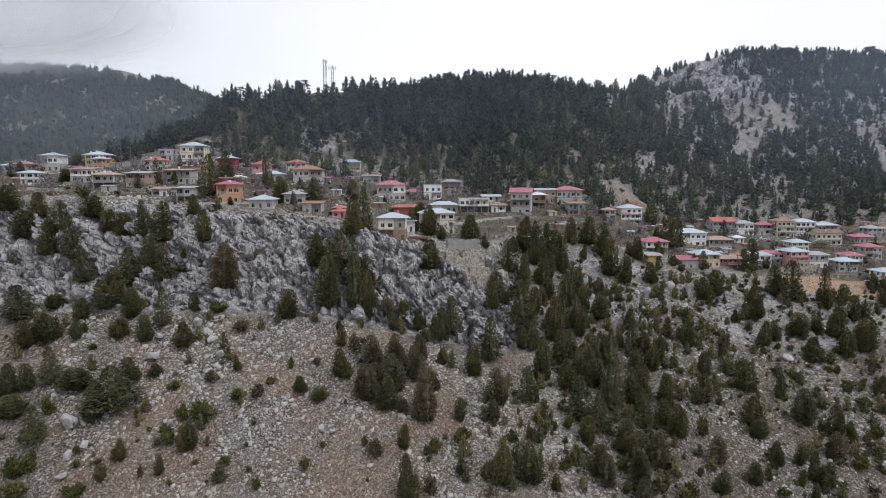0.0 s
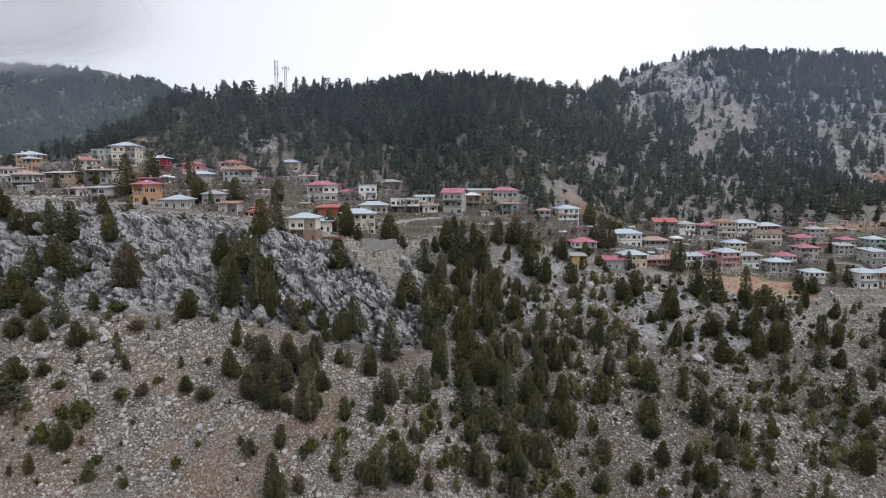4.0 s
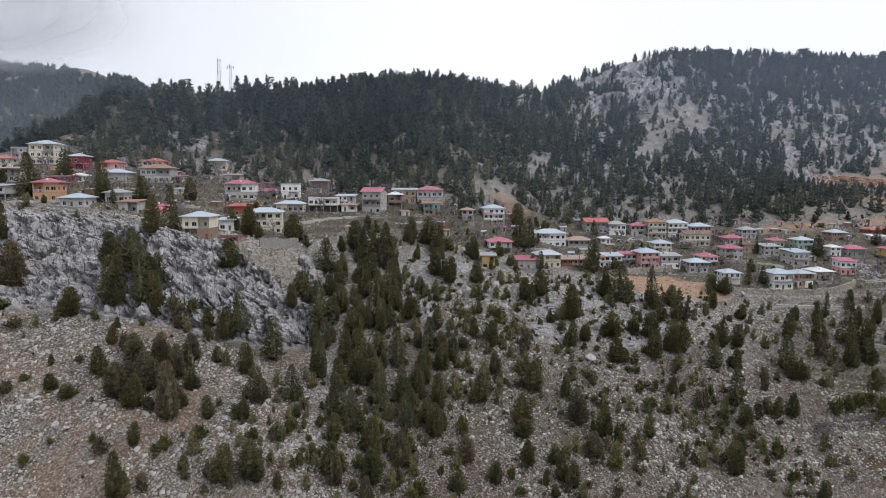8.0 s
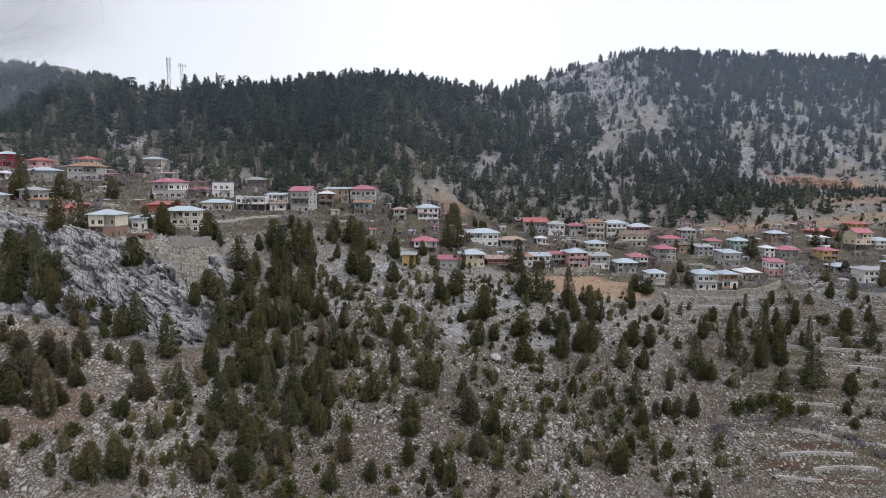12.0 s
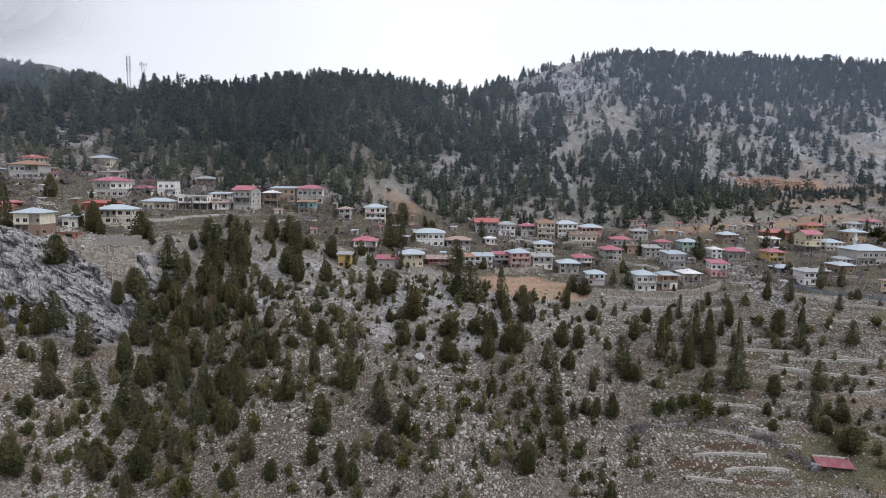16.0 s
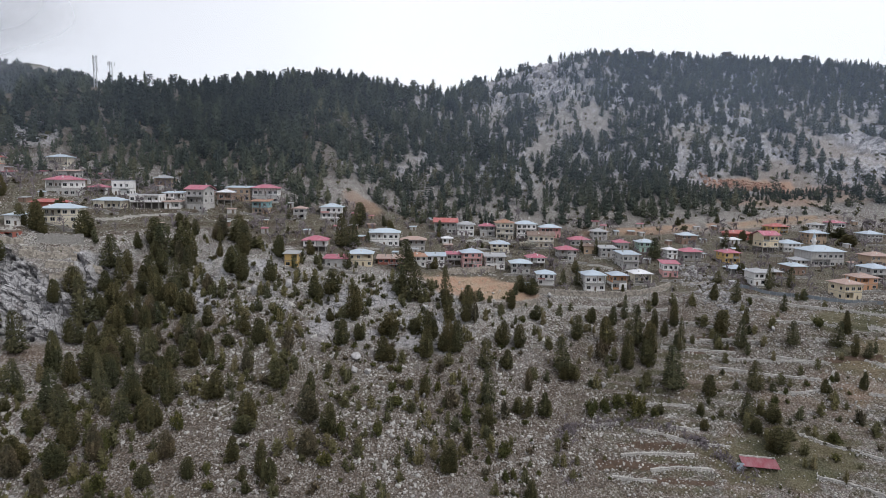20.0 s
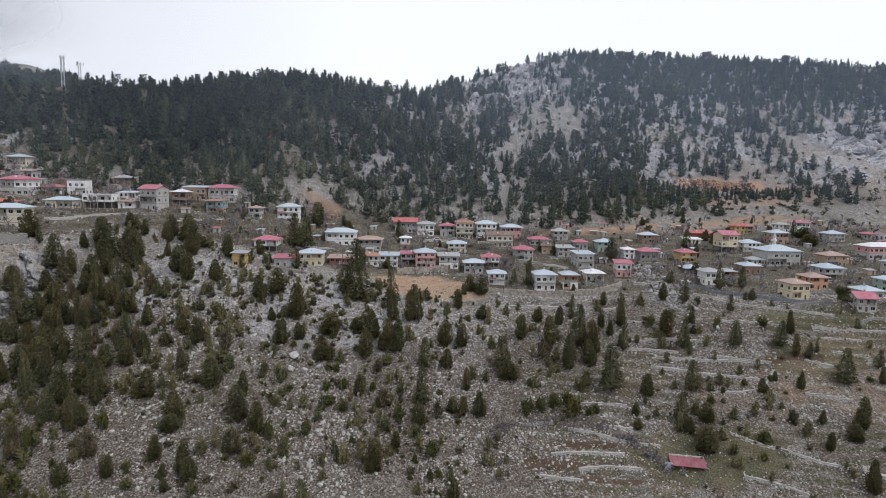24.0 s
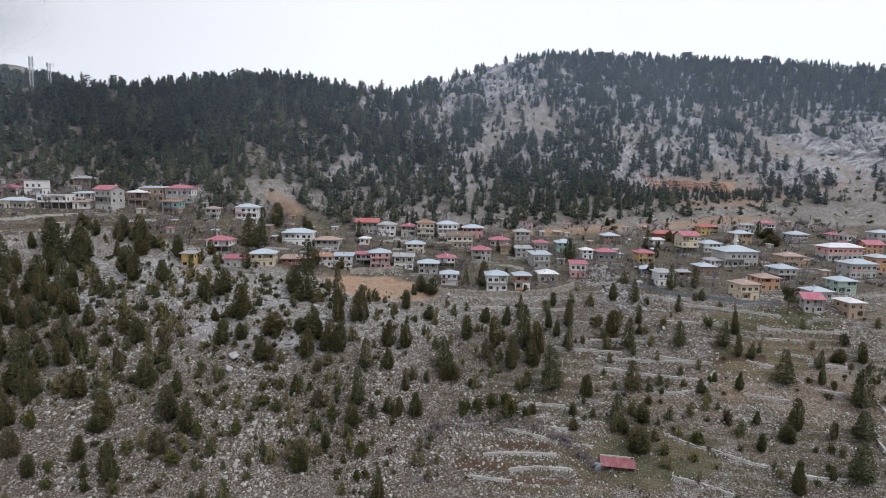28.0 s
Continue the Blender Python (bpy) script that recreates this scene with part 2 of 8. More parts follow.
def wall_paint(name, colour, stain=0.5):
    """Lime or cement render, streaked by rain and patched by damp."""
    m, t, b = start(name, 0.9)
    tc = t.nodes.new("ShaderNodeTexCoord").outputs["Object"]
    rnd = t.nodes.new("ShaderNodeObjectInfo").outputs["Random"]
    off = t.nodes.new("ShaderNodeVectorMath")
    off.operation = "ADD"
    sc = t.nodes.new("ShaderNodeMath")
    sc.operation = "MULTIPLY"
    sc.inputs[1].default_value = 57.0
    t.links.new(rnd, sc.inputs[0])
    t.links.new(tc, off.inputs[0])
    t.links.new(sc.outputs[0], off.inputs[1])
    v = off.outputs[0]
    blot = tex_noise(t, v, 0.55, 6, 0.65)
    streak = tex_noise(t, v, 1.4, 5, 0.6, (1.0, 1.0, 0.12))
    grain = tex_noise(t, v, 9.0, 3, 0.7)
    dirty = tuple(0.45 * c + 0.10 for c in colour)
    c = mixed(t, ramp(t, blot, [(0.38, (0, 0, 0)), (0.70, (stain, stain, stain))]), colour, dirty)
    c = mixed(t, ramp(t, streak, [(0.50, (0, 0, 0)), (0.75, (0.7 * stain,) * 3)]), c, (0.13, 0.12, 0.11))
    c = mixed(t, 0.18, c, grain, "OVERLAY")
    t.links.new(c, b.inputs["Base Color"])
    bumped(t, b, grain, 0.4, 0.02)
    return m


def roof_sheet(name, colour, rust=0.3, rough=0.5):
    m, t, b = start(name, rough)
    tc = t.nodes.new("ShaderNodeTexCoord").outputs["Object"]
    rnd = t.nodes.new("ShaderNodeObjectInfo").outputs["Random"]
    n1 = tex_noise(t, tc, 0.7, 5, 0.6, (1, 0.4, 1))
    n2 = tex_noise(t, tc, 2.6, 4, 0.65)
    wave = node(t, "TexWave", Scale=2.2, Distortion=0.0)
    t.links.new(tc, wave.inputs["Vector"])
    pale = tuple(0.62 * c + 0.16 for c in colour)
    c = mixed(t, ramp(t, n1, [(0.35, (0, 0, 0)), (0.7, (0.75, 0.75, 0.75))]), colour, pale)
    c = mixed(t, ramp(t, n2, [(0.62 - 0.2 * rust, (0, 0, 0)), (0.86 - 0.2 * rust, (rust,) * 3)]), c, (0.17, 0.085, 0.045))
    c = mixed(t, 0.3, c, ramp(t, rnd, [(0, (0.40, 0.40, 0.40)), (1, (0.60, 0.60, 0.60))]), "OVERLAY")
    t.links.new(c, b.inputs["Base Color"])
    b.inputs["Specular IOR Level"].default_value = 0.45
    bumped(t, b, wave.outputs["Fac"], 0.5, 0.04)
    return m


def masonry(name, colour, course=2.2, relief=0.3):
    m, t, b = start(name, 0.95)
    pos = t.nodes.new("ShaderNodeNewGeometry")
    v = node(t, "TexVoronoi", Scale=course)
    t.links.new(pos.outputs["Position"], v.inputs["Vector"])
    f = tex_noise(t, pos.outputs["Position"], 3.0, 5, 0.7)
    c = ramp(t, f, [(0.3, tuple(0.45 * q for q in colour)), (0.7, colour)])
    c = mixed(t, relief, c, ramp(t, v.outputs["Color"], [(0.2, (0.25, 0.25, 0.25)), (0.8, (0.75, 0.75, 0.75))]), "OVERLAY")
    hs = node(t, "HueSaturation", Saturation=0.75)
    t.links.new(c, hs.inputs["Color"])
    t.links.new(hs.outputs[0], b.inputs["Base Color"])
    bumped(t, b, v.outputs["Distance"], 0.8, 0.15)
    return m


GROUND = terrain_material()
STONE = stone_material("pale_limestone", (0.245, 0.237, 0.226), (0.60, 0.586, 0.567))
RED_ROCK = stone_material("red_cut_rock", (0.20, 0.105, 0.075), (0.47, 0.29, 0.21))
TAN_RUBBLE = stone_material("tan_clods", (0.22, 0.16, 0.11), (0.52, 0.42, 0.32))
TILLED = stone_material("dark_tilled_soil", (0.045, 0.030, 0.022), (0.125, 0.086, 0.063))
CLIFF = stone_material("grey_limestone", (0.20, 0.196, 0.20), (0.50, 0.492, 0.50))
FOREST = forest_material("forest_needles", [(0.0, (0.036, 0.046, 0.040)), (0.45, (0.058, 0.069, 0.053)), (0.8, (0.088, 0.097, 0.064)), (1.0, (0.118, 0.118, 0.074))])
LEAF = {
    "cedar": leaf_material("cedar_needles", (0.052, 0.051, 0.034), (0.094, 0.090, 0.056), (0.128, 0.119, 0.071)),
    "juniper": leaf_material("juniper_scales", (0.054, 0.050, 0.030), (0.100, 0.091, 0.051), (0.138, 0.123, 0.068)),
    "brown": leaf_material("browned_scales", (0.066, 0.056, 0.042), (0.128, 0.107, 0.076), (0.165, 0.138, 0.098)),
    "shrub": leaf_material("oak_shrub_leaves", (0.038, 0.041, 0.018), (0.090, 0.088, 0.038), (0.135, 0.125, 0.055)),
    "heath": leaf_material("dry_shrub_twigs", (0.040, 0.032, 0.025), (0.105, 0.088, 0.066), (0.15, 0.13, 0.10)),
}
LEAF["young"] = forest_material("young_needles", [(0.0, (0.074, 0.076, 0.044)), (0.45, (0.115, 0.108, 0.056)), (0.8, (0.148, 0.132, 0.066)), (1.0, (0.15, 0.125, 0.075))])
BARK = bark_material("grey_brown_bark", (0.045, 0.034, 0.026), (0.14, 0.115, 0.09))
TWIG = bark_material("bare_grey_twigs", (0.12, 0.102, 0.110), (0.27, 0.238, 0.252))
WALL = {
    "grey": wall_paint("cement_render", (0.50, 0.488, 0.475), 0.7),
    "white": wall_paint("white_limewash", (0.82, 0.81, 0.80), 0.4),
    "cream": wall_paint("cream_render", (0.76, 0.70, 0.58), 0.5),
    "yellow": wall_paint("ochre_yellow_paint", (0.62, 0.42, 0.16), 0.4),
    "pale yellow": wall_paint("pale_yellow_paint", (0.68, 0.58, 0.42), 0.4),
    "orange": wall_paint("apricot_orange_paint", (0.60, 0.33, 0.19), 0.4),
    "pink": wall_paint("pink_paint", (0.68, 0.36, 0.35), 0.4),
    "crimson": wall_paint("crimson_paint", (0.28, 0.020, 0.035), 0.3),
    "red": wall_paint("brick_red_render", (0.36, 0.11, 0.08), 0.5),
    "tan": wall_paint("tan_render", (0.46, 0.34, 0.24), 0.5),
    "turquoise": wall_paint("turquoise_paint", (0.27, 0.46, 0.48), 0.4),
    "mint": wall_paint("mint_green_paint", (0.36, 0.50, 0.43), 0.4),
    "brown": wall_paint("bare_hollow_brick", (0.29, 0.19, 0.145), 0.5),
}
ROOF = {
    "raspberry": roof_sheet("raspberry_roof_sheet", (0.41, 0.096, 0.150), 0.12),
    "red": roof_sheet("red_roof_sheet", (0.41, 0.080, 0.068), 0.12),
    "blue-grey": roof_sheet("blue_grey_roof_sheet", (0.44, 0.52, 0.60), 0.12),
    "grey": roof_sheet("galvanised_roof_sheet", (0.36, 0.37, 0.39), 0.40),
    "rusty": roof_sheet("rusty_roof_sheet", (0.40, 0.28, 0.24), 0.6, 0.8),
    "orange": roof_sheet("orange_clay_tiles", (0.33, 0.17, 0.105), 0.5, 0.85),
    "white": roof_sheet("white_roof_sheet", (0.74, 0.74, 0.77), 0.15),
    "brown": roof_sheet("brown_roof_tiles", (0.15, 0.10, 0.075), 0.6, 0.85),
}
CONCRETE = wall_paint("bare_concrete", (0.30, 0.29, 0.275), 0.6)
FRAME_W = wall_paint("white_window_frame", (0.66, 0.66, 0.66), 0.2)
WOOD = bark_material("weathered_timber", (0.08, 0.06, 0.045), (0.22, 0.17, 0.125))
TANWALL = masonry("tan_rubble_stone", (0.42, 0.365, 0.30), 1.3, 0.7)
DRYWALL = masonry("dry_stone", (0.38, 0.36, 0.335))
FIELDWALL = masonry("pale_field_stone", (0.62, 0.59, 0.545))
METAL, mt_, mb_ = start("galvanised_steel", 0.45, 0.8)
mb_.inputs["Base Color"].default_value = (0.42, 0.43, 0.45, 1)
GLASS, gt_, gb_ = start("dark_window_glass", 0.06)
gb_.inputs["Base Color"].default_value = (0.018, 0.021, 0.025, 1)
gb_.inputs["Specular IOR Level"].default_value = 0.5
# near-black plaster: the shade of open ground floors is put into its colour
DARK = wall_paint("shaded_interior_plaster", (0.12, 0.11, 0.10), 0.4)

# ---- the mountainside: cross-sections of the slope lofted along the valley ----
# stations along the valley, and for each feature line its distance and its height there
STATIONS = [-260, -180, -120, -60, -20, 10, 40, 80, 120, 160, 200, 250, 300, 350, 420, 500, 620, 800]
LINES = {
    "gorge":         ([60] * 18, [-30, -30, -28, -26, -26, -26, -26, -28, -32, -38, -46, -48, -46, -45, -45, -45, -45, -45]),
    "low_slope":     ([130, 140, 145, 143, 143, 145, 150, 155, 160, 160, 165, 165, 160, 160, 160, 160, 160, 160],
                      [28, 33, 35, 33, 31, 29, 26, 20, 16, 12, 6, 8, 11, 13, 14, 14, 14, 14]),
    "cliff_foot":    ([185, 190, 187, 186, 188, 193, 200, 207, 204, 205, 205, 205, 200, 205, 210, 210, 210, 210],
                      [60, 62, 60, 60, 55, 45, 45, 42, 36, 31, 24, 25, 28, 34, 38, 38, 38, 38]),
    "cliff_top":     ([203, 205, 205, 203, 203, 207, 236, 240, 235, 240, 238, 240, 235, 235, 240, 240, 240, 240],
                      [88, 88, 87, 87, 83, 66, 63, 62, 54, 50, 43, 40, 46, 51, 54, 54, 54, 54]),
    "village_front": ([225, 222, 220, 220, 222, 227, 262, 262, 262, 256, 256, 258, 255, 250, 255, 255, 255, 255],
                      [94, 95, 95, 90, 82.0, 75.8, 79.5, 72, 63, 55, 52, 52, 53, 55, 57, 57, 57, 57]),
    "village_back":  ([275, 275, 280, 300, 315, 318, 308, 305, 350, 355, 350, 355, 365, 385, 385, 385, 385, 385],
                      [106, 107, 109.5, 105, 100, 95, 96, 90, 80, 79, 76, 75, 74, 74, 77, 80, 82, 82]),
    "hill_mid":      ([300, 320, 315, 335, 370, 380, 390, 390, 390, 400, 410, 430, 440, 437, 430, 480, 500, 500],
                      [95, 110, 126, 126, 130, 132, 134, 126, 114, 110, 108, 110, 110, 100, 98, 132, 140, 140]),
    "ridge":         ([330, 335, 345, 395, 455, 510, 510, 505, 490, 520, 600, 572, 610, 655, 655, 645, 640, 640],
                      [80, 106, 146, 160, 168, 180, 183, 183, 172, 174, 202, 214, 229, 241, 237, 233, 228, 218]),
    "back_slope":    ([420, 430, 440, 480, 540, 600, 600, 600, 580, 620, 700, 680, 690, 760, 760, 750, 740, 740],
                      [70, 80, 110, 140, 150, 165, 165, 165, 155, 160, 190, 222, 225, 220, 215, 210, 200, 195]),
    "far_foot":      ([800] * 18, [150, 140, 130, 120, 110, 100, 100, 100, 100, 100, 120, 140, 150, 150, 150, 150, 150, 150]),
    "far":           ([1300] * 18, [190, 180, 160, 150, 140, 130, 120, 110, 100, 100, 100, 100, 100, 100, 100, 100, 100, 100]),
}
STEPS = [8, 46, 72, 20, 54, 46, 72, 10, 12, 8]


def smooth(a, n, axis):
    for _ in range(n):
        b = np.concatenate([np.take(a, [0], axis), a, np.take(a, [-1], axis)], axis)
        k = a.shape[axis]
        a = (np.take(b, range(0, k), axis) + 2 * np.take(b, range(1, k + 1), axis) + np.take(b, range(2, k + 2), axis)) / 4
    return a


def loft():
    near = np.concatenate([np.arange(-250, -190, 1.3), np.arange(-190, 60, 0.75), np.arange(60, 461, 1.5)])
    side = 1.4 * np.cumsum(1.07 ** np.arange(1, 58))
    xs = np.concatenate([(-250 - side)[::-1], near, near[-1] + side])
    ys = np.array([np.interp(xs, STATIONS, v[0]) for v in LINES.values()])
    zs = np.array([np.interp(xs, STATIONS, v[1]) for v in LINES.values()])
    fine = smooth(np.concatenate([ys, zs]), 80, 1)
    ys, zs = fine[:len(LINES)], fine[len(LINES):]
    s = np.concatenate([np.arange(k) / k + i for i, k in enumerate(STEPS)] + [[len(STEPS)]])
    Y = np.array([np.interp(s, range(len(LINES)), ys[:, i]) for i in range(len(xs))])
    Z = np.array([np.interp(s, range(len(LINES)), zs[:, i]) for i in range(len(xs))])
    Y, Z = smooth(Y, 3, 1), smooth(Z, 3, 1)
    return xs, s, Y, Z


# ---- shaping ----
def vnoise(x, y, z, seed=0):
    """Smooth value noise, 0 to 1."""
    xi, yi, zi = np.floor(x), np.floor(y), np.floor(z)
    fx, fy, fz = x - xi, y - yi, z - zi
    fx, fy, fz = (f * f * (3 - 2 * f) for f in (fx, fy, fz))

    def lattice(a, b, c):
        h = (a.astype(np.int64) * 374761393 + b.astype(np.int64) * 668265263 + c.astype(np.int64) * 2147483647 + seed * 974634777) & 0xFFFFFFFF
        h = ((h ^ (h >> 13)) * 1274126177) & 0xFFFFFFFF
        return ((h ^ (h >> 16)) & 0xFFFF) / 65535.0
    out = 0
    for i in (0, 1):
        for j in (0, 1):
            for k in (0, 1):
                w = (fx if i else 1 - fx) * (fy if j else 1 - fy) * (fz if k else 1 - fz)
                out = out + w * lattice(xi + i, yi + j, zi + k)
    return out


def fbm(x, y, z, octaves=4, seed=0, gain=0.5):
    total, amp, norm = 0, 1.0, 0
    for o in range(octaves):
        total = total + amp * vnoise(x * 2 ** o, y * 2 ** o, z * 2 ** o, seed + o)
        norm, amp = norm + amp, amp * gain
    return total / norm


def ridged(x, y, z, octaves=3, seed=0):
    total, amp, norm = 0, 1.0, 0
    for o in range(octaves):
        total = total + amp * (1 - np.abs(2 * vnoise(x * 2 ** o, y * 2 ** o, z * 2 ** o, seed + o) - 1))
        norm, amp = norm + amp, amp * 0.5
    return total / norm


def worley(x, y, z, seed=0):
    """Cell noise: distances to the nearest and the second nearest seed, and the nearest cell's own value."""
    xi, yi, zi = (np.floor(a).astype(np.int64) for a in (x, y, z))
    f1, f2, val = np.full(x.shape, 9.0), np.full(x.shape, 9.0), np.zeros(x.shape)
    for i in (-1, 0, 1):
        for j in (-1, 0, 1):
            for k in (-1, 0, 1):
                a, b, c = xi + i, yi + j, zi + k
                h = (a * 374761393 + b * 668265263 + c * 1440662683 + seed * 974634777) & 0xFFFFFFFF
                h = ((h ^ (h >> 13)) * 1274126177) & 0xFFFFFFFF
                h = h ^ (h >> 16)
                d = np.sqrt((a + (h & 255) / 255 - x) ** 2 + (b + ((h >> 8) & 255) / 255 - y) ** 2 + (c + ((h >> 16) & 255) / 255 - z) ** 2)
                near = d < f1
                f2 = np.where(near, f1, np.minimum(f2, d))
                val = np.where(near, ((h >> 5) & 1023) / 1023, val)
                f1 = np.where(near, d, f1)
    return f1, f2, val


def blocks(X, Y, Z, mask, size, tall, seed):
    """Relief of jointed limestone: each block stands out by its own amount, with clefts between."""
    out = np.zeros(X.shape)
    m = mask > 0.02
    x, y, z = X[m], Y[m], Z[m]
    w = 0.9 * (vnoise(x * 0.3, y * 0.3, z * 0.3, seed) - 0.5)
    f1, f2, val = worley(x / size + 0.14 * z / size + w, y / size, z / (size * tall) - 0.08 * x / size + w, seed)
    out[m] = (val - 0.5) - 0.50 * np.exp(-((f2 - f1) / 0.15) ** 2) + 0.2 * (0.5 - f1)
    return out


def step01(a, lo, hi):
    f = np.clip((a - lo) / (hi - lo), 0, 1)
    return f * f * (3 - 2 * f)


def spot(X, Y, cx, cy, rx, ry, wob):
    return step01(wob * 0.9 - np.hypot((X - cx) / rx, (Y - cy) / ry), -1.1, -0.7)


def shape_terrain():
    xs, s, Y, Z = loft()
    X = np.repeat(xs[:, None], len(s), 1)
    S = np.repeat(s[None], len(xs), 0)
    big = fbm(X * 0.02, Y * 0.02, Z * 0.02, 4, 3)
    mid = fbm(X * 0.11, Y * 0.11, Z * 0.11, 4, 11)
    small = fbm(X * 0.45, Y * 0.45, Z * 0.45, 3, 23)
    # the limestone cliff under the upper village
    cliff = step01(S, 1.78, 2.12) * (1 - step01(S + 1.2 * (mid - 0.5), 3.15, 3.95)) * (1 - step01(X + 14 * (mid - 0.5), 18, 42))
    # broken rock in the gully and on the slope beside it
    gully = step01(S, 2.0, 2.5) * (1 - step01(S, 3.2, 3.7)) * step01(X, 30, 60) * (1 - step01(X, 150, 200)) * step01(mid, 0.50, 0.62)
    # crags on the hills
    crag_w = step01(X, 60, 190) * step01(S, 5.5, 6.3) * (1 - step01(S, 7.3, 8))
    crag = step01(S, 5.3, 5.8) * (1 - step01(S, 7.4, 8)) * np.clip(crag_w * step01(big + 0.5 * (mid - 0.5), 0.44, 0.60) + step01(big + 0.7 * (mid - 0.5), 0.62, 0.72), 0, 1)
    knob = spot(X, Y, 246, 552, 46, 42, mid - 0.5) + spot(X, Y, 530, 492, 60, 34, mid - 0.5)
    crag = np.clip(crag + 0.9 * knob * (S > 5.5), 0, 1)
    fis = ridged(X * 0.16, Y * 0.10, Z * 0.055, 4, 31)
    fis2 = ridged(X * 0.42 + 3, Y * 0.3, Z * 0.17, 3, 47)
    rough = np.clip(cliff + gully + np.clip(crag, 0, 1), 0, 1)
    b1, b2, b3 = blocks(X, Y, Z, rough, 9.0, 1.7, 3), blocks(X, Y, Z, rough, 3.4, 1.9, 5), blocks(X, Y, Z, cliff, 1.5, 1.5, 8)
    steps = spot(X, Y, 8, 213, 13, 6, mid - 0.5)
    out = cliff * (1 - 0.85 * steps) * (3.2 * (fis - 0.62) + 0.8 * (fis2 - 0.62) + 6.0 * (big - 0.5) + 5.0 * b1 + 3.8 * b2 + 1.5 * b3)
    out += np.clip(crag, 0, 1) * (5.0 * (fis - 0.6) + 3.0 * b1 + 1.6 * b2) + gully * (1.2 * b1 + 1.3 * b2)
    ribs = ridged((X + 0.9 * Y) * 0.045, (X - Y) * 0.012, Z * 0.02, 3, 61)
    out += np.clip(knob, 0, 1) * (S > 5.5) * (15.0 * (ribs - 0.62) + 7.0 * blocks(X, Y, Z, knob, 13.0, 1.3, 13))
    up = (1 - cliff) * (1.2 * (mid - 0.5) + 0.7 * (small - 0.5))
    up += 6.0 * (big - 0.5) * step01(S, 5.2, 6) + 2.0 * (big - 0.5) * (1 - step01(S, 3, 3.5)) * (1 - cliff)
    up *= 1 - 0.6 * step01(S, 3.6, 4.0) * (1 - step01(S, 4.9, 5.1))
    # ploughed and walled terraces on the lower slope below the lower village
    ter = step01(X + 30 * (big - 0.5), 176, 205) * step01(S, 0.8, 1.1) * (1 - step01(S, 3.55, 3.8)) * (1 - step01(X, 470, 520))
    rise = 2.1
    q = (Z + 6.0 * (big - 0.5) + 1.6 * (mid - 0.5) + 0.012 * X) / rise
    stepped = (np.floor(q) + step01(q - np.floor(q), 0.62, 0.95)) * rise - (q * rise)
    # house terraces in both villages
    vil = step01(S, 3.9, 4.1) * (1 - step01(S, 4.85, 5.0)) * (1 - step01(X, 470, 520)) * step01(X, -240, -200)
    qv = (Z + 1.5 * (big - 0.5)) / 2.6
    stepped_v = (np.floor(qv) + step01(qv - np.floor(qv), 0.70, 0.92)) * 2.6 - qv * 2.6
    kept = 0.25 + 0.75 * step01(fbm(X * 0.03, Y * 0.05, X * 0, 3, 77), 0.44, 0.58)
    Z2 = Z + up + 0.85 * ter * kept * stepped + 0.7 * vil * stepped_v + 0.45 * out
    Y2 = Y - 0.9 * out
    # the far mountain whose top is in the cloud
    far = np.exp(-(((X + 770) / 450) ** 4 + ((Y - 1030) / 230) ** 2))
    Z2 += 121 * far * (0.9 + 0.2 * big)
    # the bank cut for the lane behind the lower village
    off = Y2 - np.interp(X, [215, 240, 275, 305, 337, 369, 430], [333, 341, 353, 366, 381, 390, 394])
    along = step01(X, 225, 250) * (1 - step01(X, 400, 430))
    Z2 += 2.0 * along * step01(off, -0.8, 1.6) * np.exp(-np.maximum(off, 0) / 14)
    lane = along * np.clip(0.95 * np.exp(-((off - 0.3) / 1.6) ** 2) + 0.6 * np.exp(-((off + 3.5) / 2.0) ** 2), 0, 1) * step01(mid, 0.30, 0.46)
    # the spur that a landslip has cut behind the pink house
    Z2 += 8.0 * np.exp(-((X - 108) / 21) ** 2 - (np.maximum(0, 334 - Y2) / 5) ** 2 - (np.maximum(0, Y2 - 334) / 26) ** 2)
    # zones of bare rock, soil, orange earth, and turf with the terrace banks' painted shade
    cut = 1.2 * spot(X, Y, 170, 258, 27, 12, mid - 0.5) + 1.1 * spot(X, Y, 376, 438, 42, 9, mid - 0.5) + 0.5 * spot(X, Y, 440, 430, 55, 7, mid - 0.5) + 0.45 * spot(X, Y, 395, 416, 60, 9, mid - 0.5)
    cut += 0.5 * spot(X, Y, 108, 332, 11, 4, mid - 0.5) + lane + 0.15 * spot(X, Y, 470, 455, 110, 45, mid - 0.5)
    cut += 0.20 * spot(X, Y, 330, 205, 30, 22, mid - 0.5)
    cut += 0.24 * step01(mid, 0.42, 0.62) * (1 - step01(S, 1.85, 2.1)) * (1 - step01(X, -10, 60)) * step01(X, -150, -80)
    cut += 0.14 * step01(big, 0.45, 0.6) * step01(X, 200, 260) * (1 - step01(S, 3.2, 3.6)) * step01(mid, 0.40, 0.6)
    earth = np.clip(cut, 0, 1)
    soil = 0.45 * step01(X, 150, 240) * (1 - step01(S, 3.6, 4)) + 0.42 * (1 - step01(S, 1.95, 2.2)) * (1 - step01(X, 10, 60)) + 0.85 * vil
    soil += 0.52 * step01(X, 30, 60) * (1 - step01(X, 190, 240)) * (1 - step01(S, 2.2, 3))
    soil += 0.55 * step01(S, 5, 5.5) * (1 - crag_w) * (1 - 0.85 * step01(X, 70, 130)) + 0.25 * step01(mid, 0.45, 0.7)
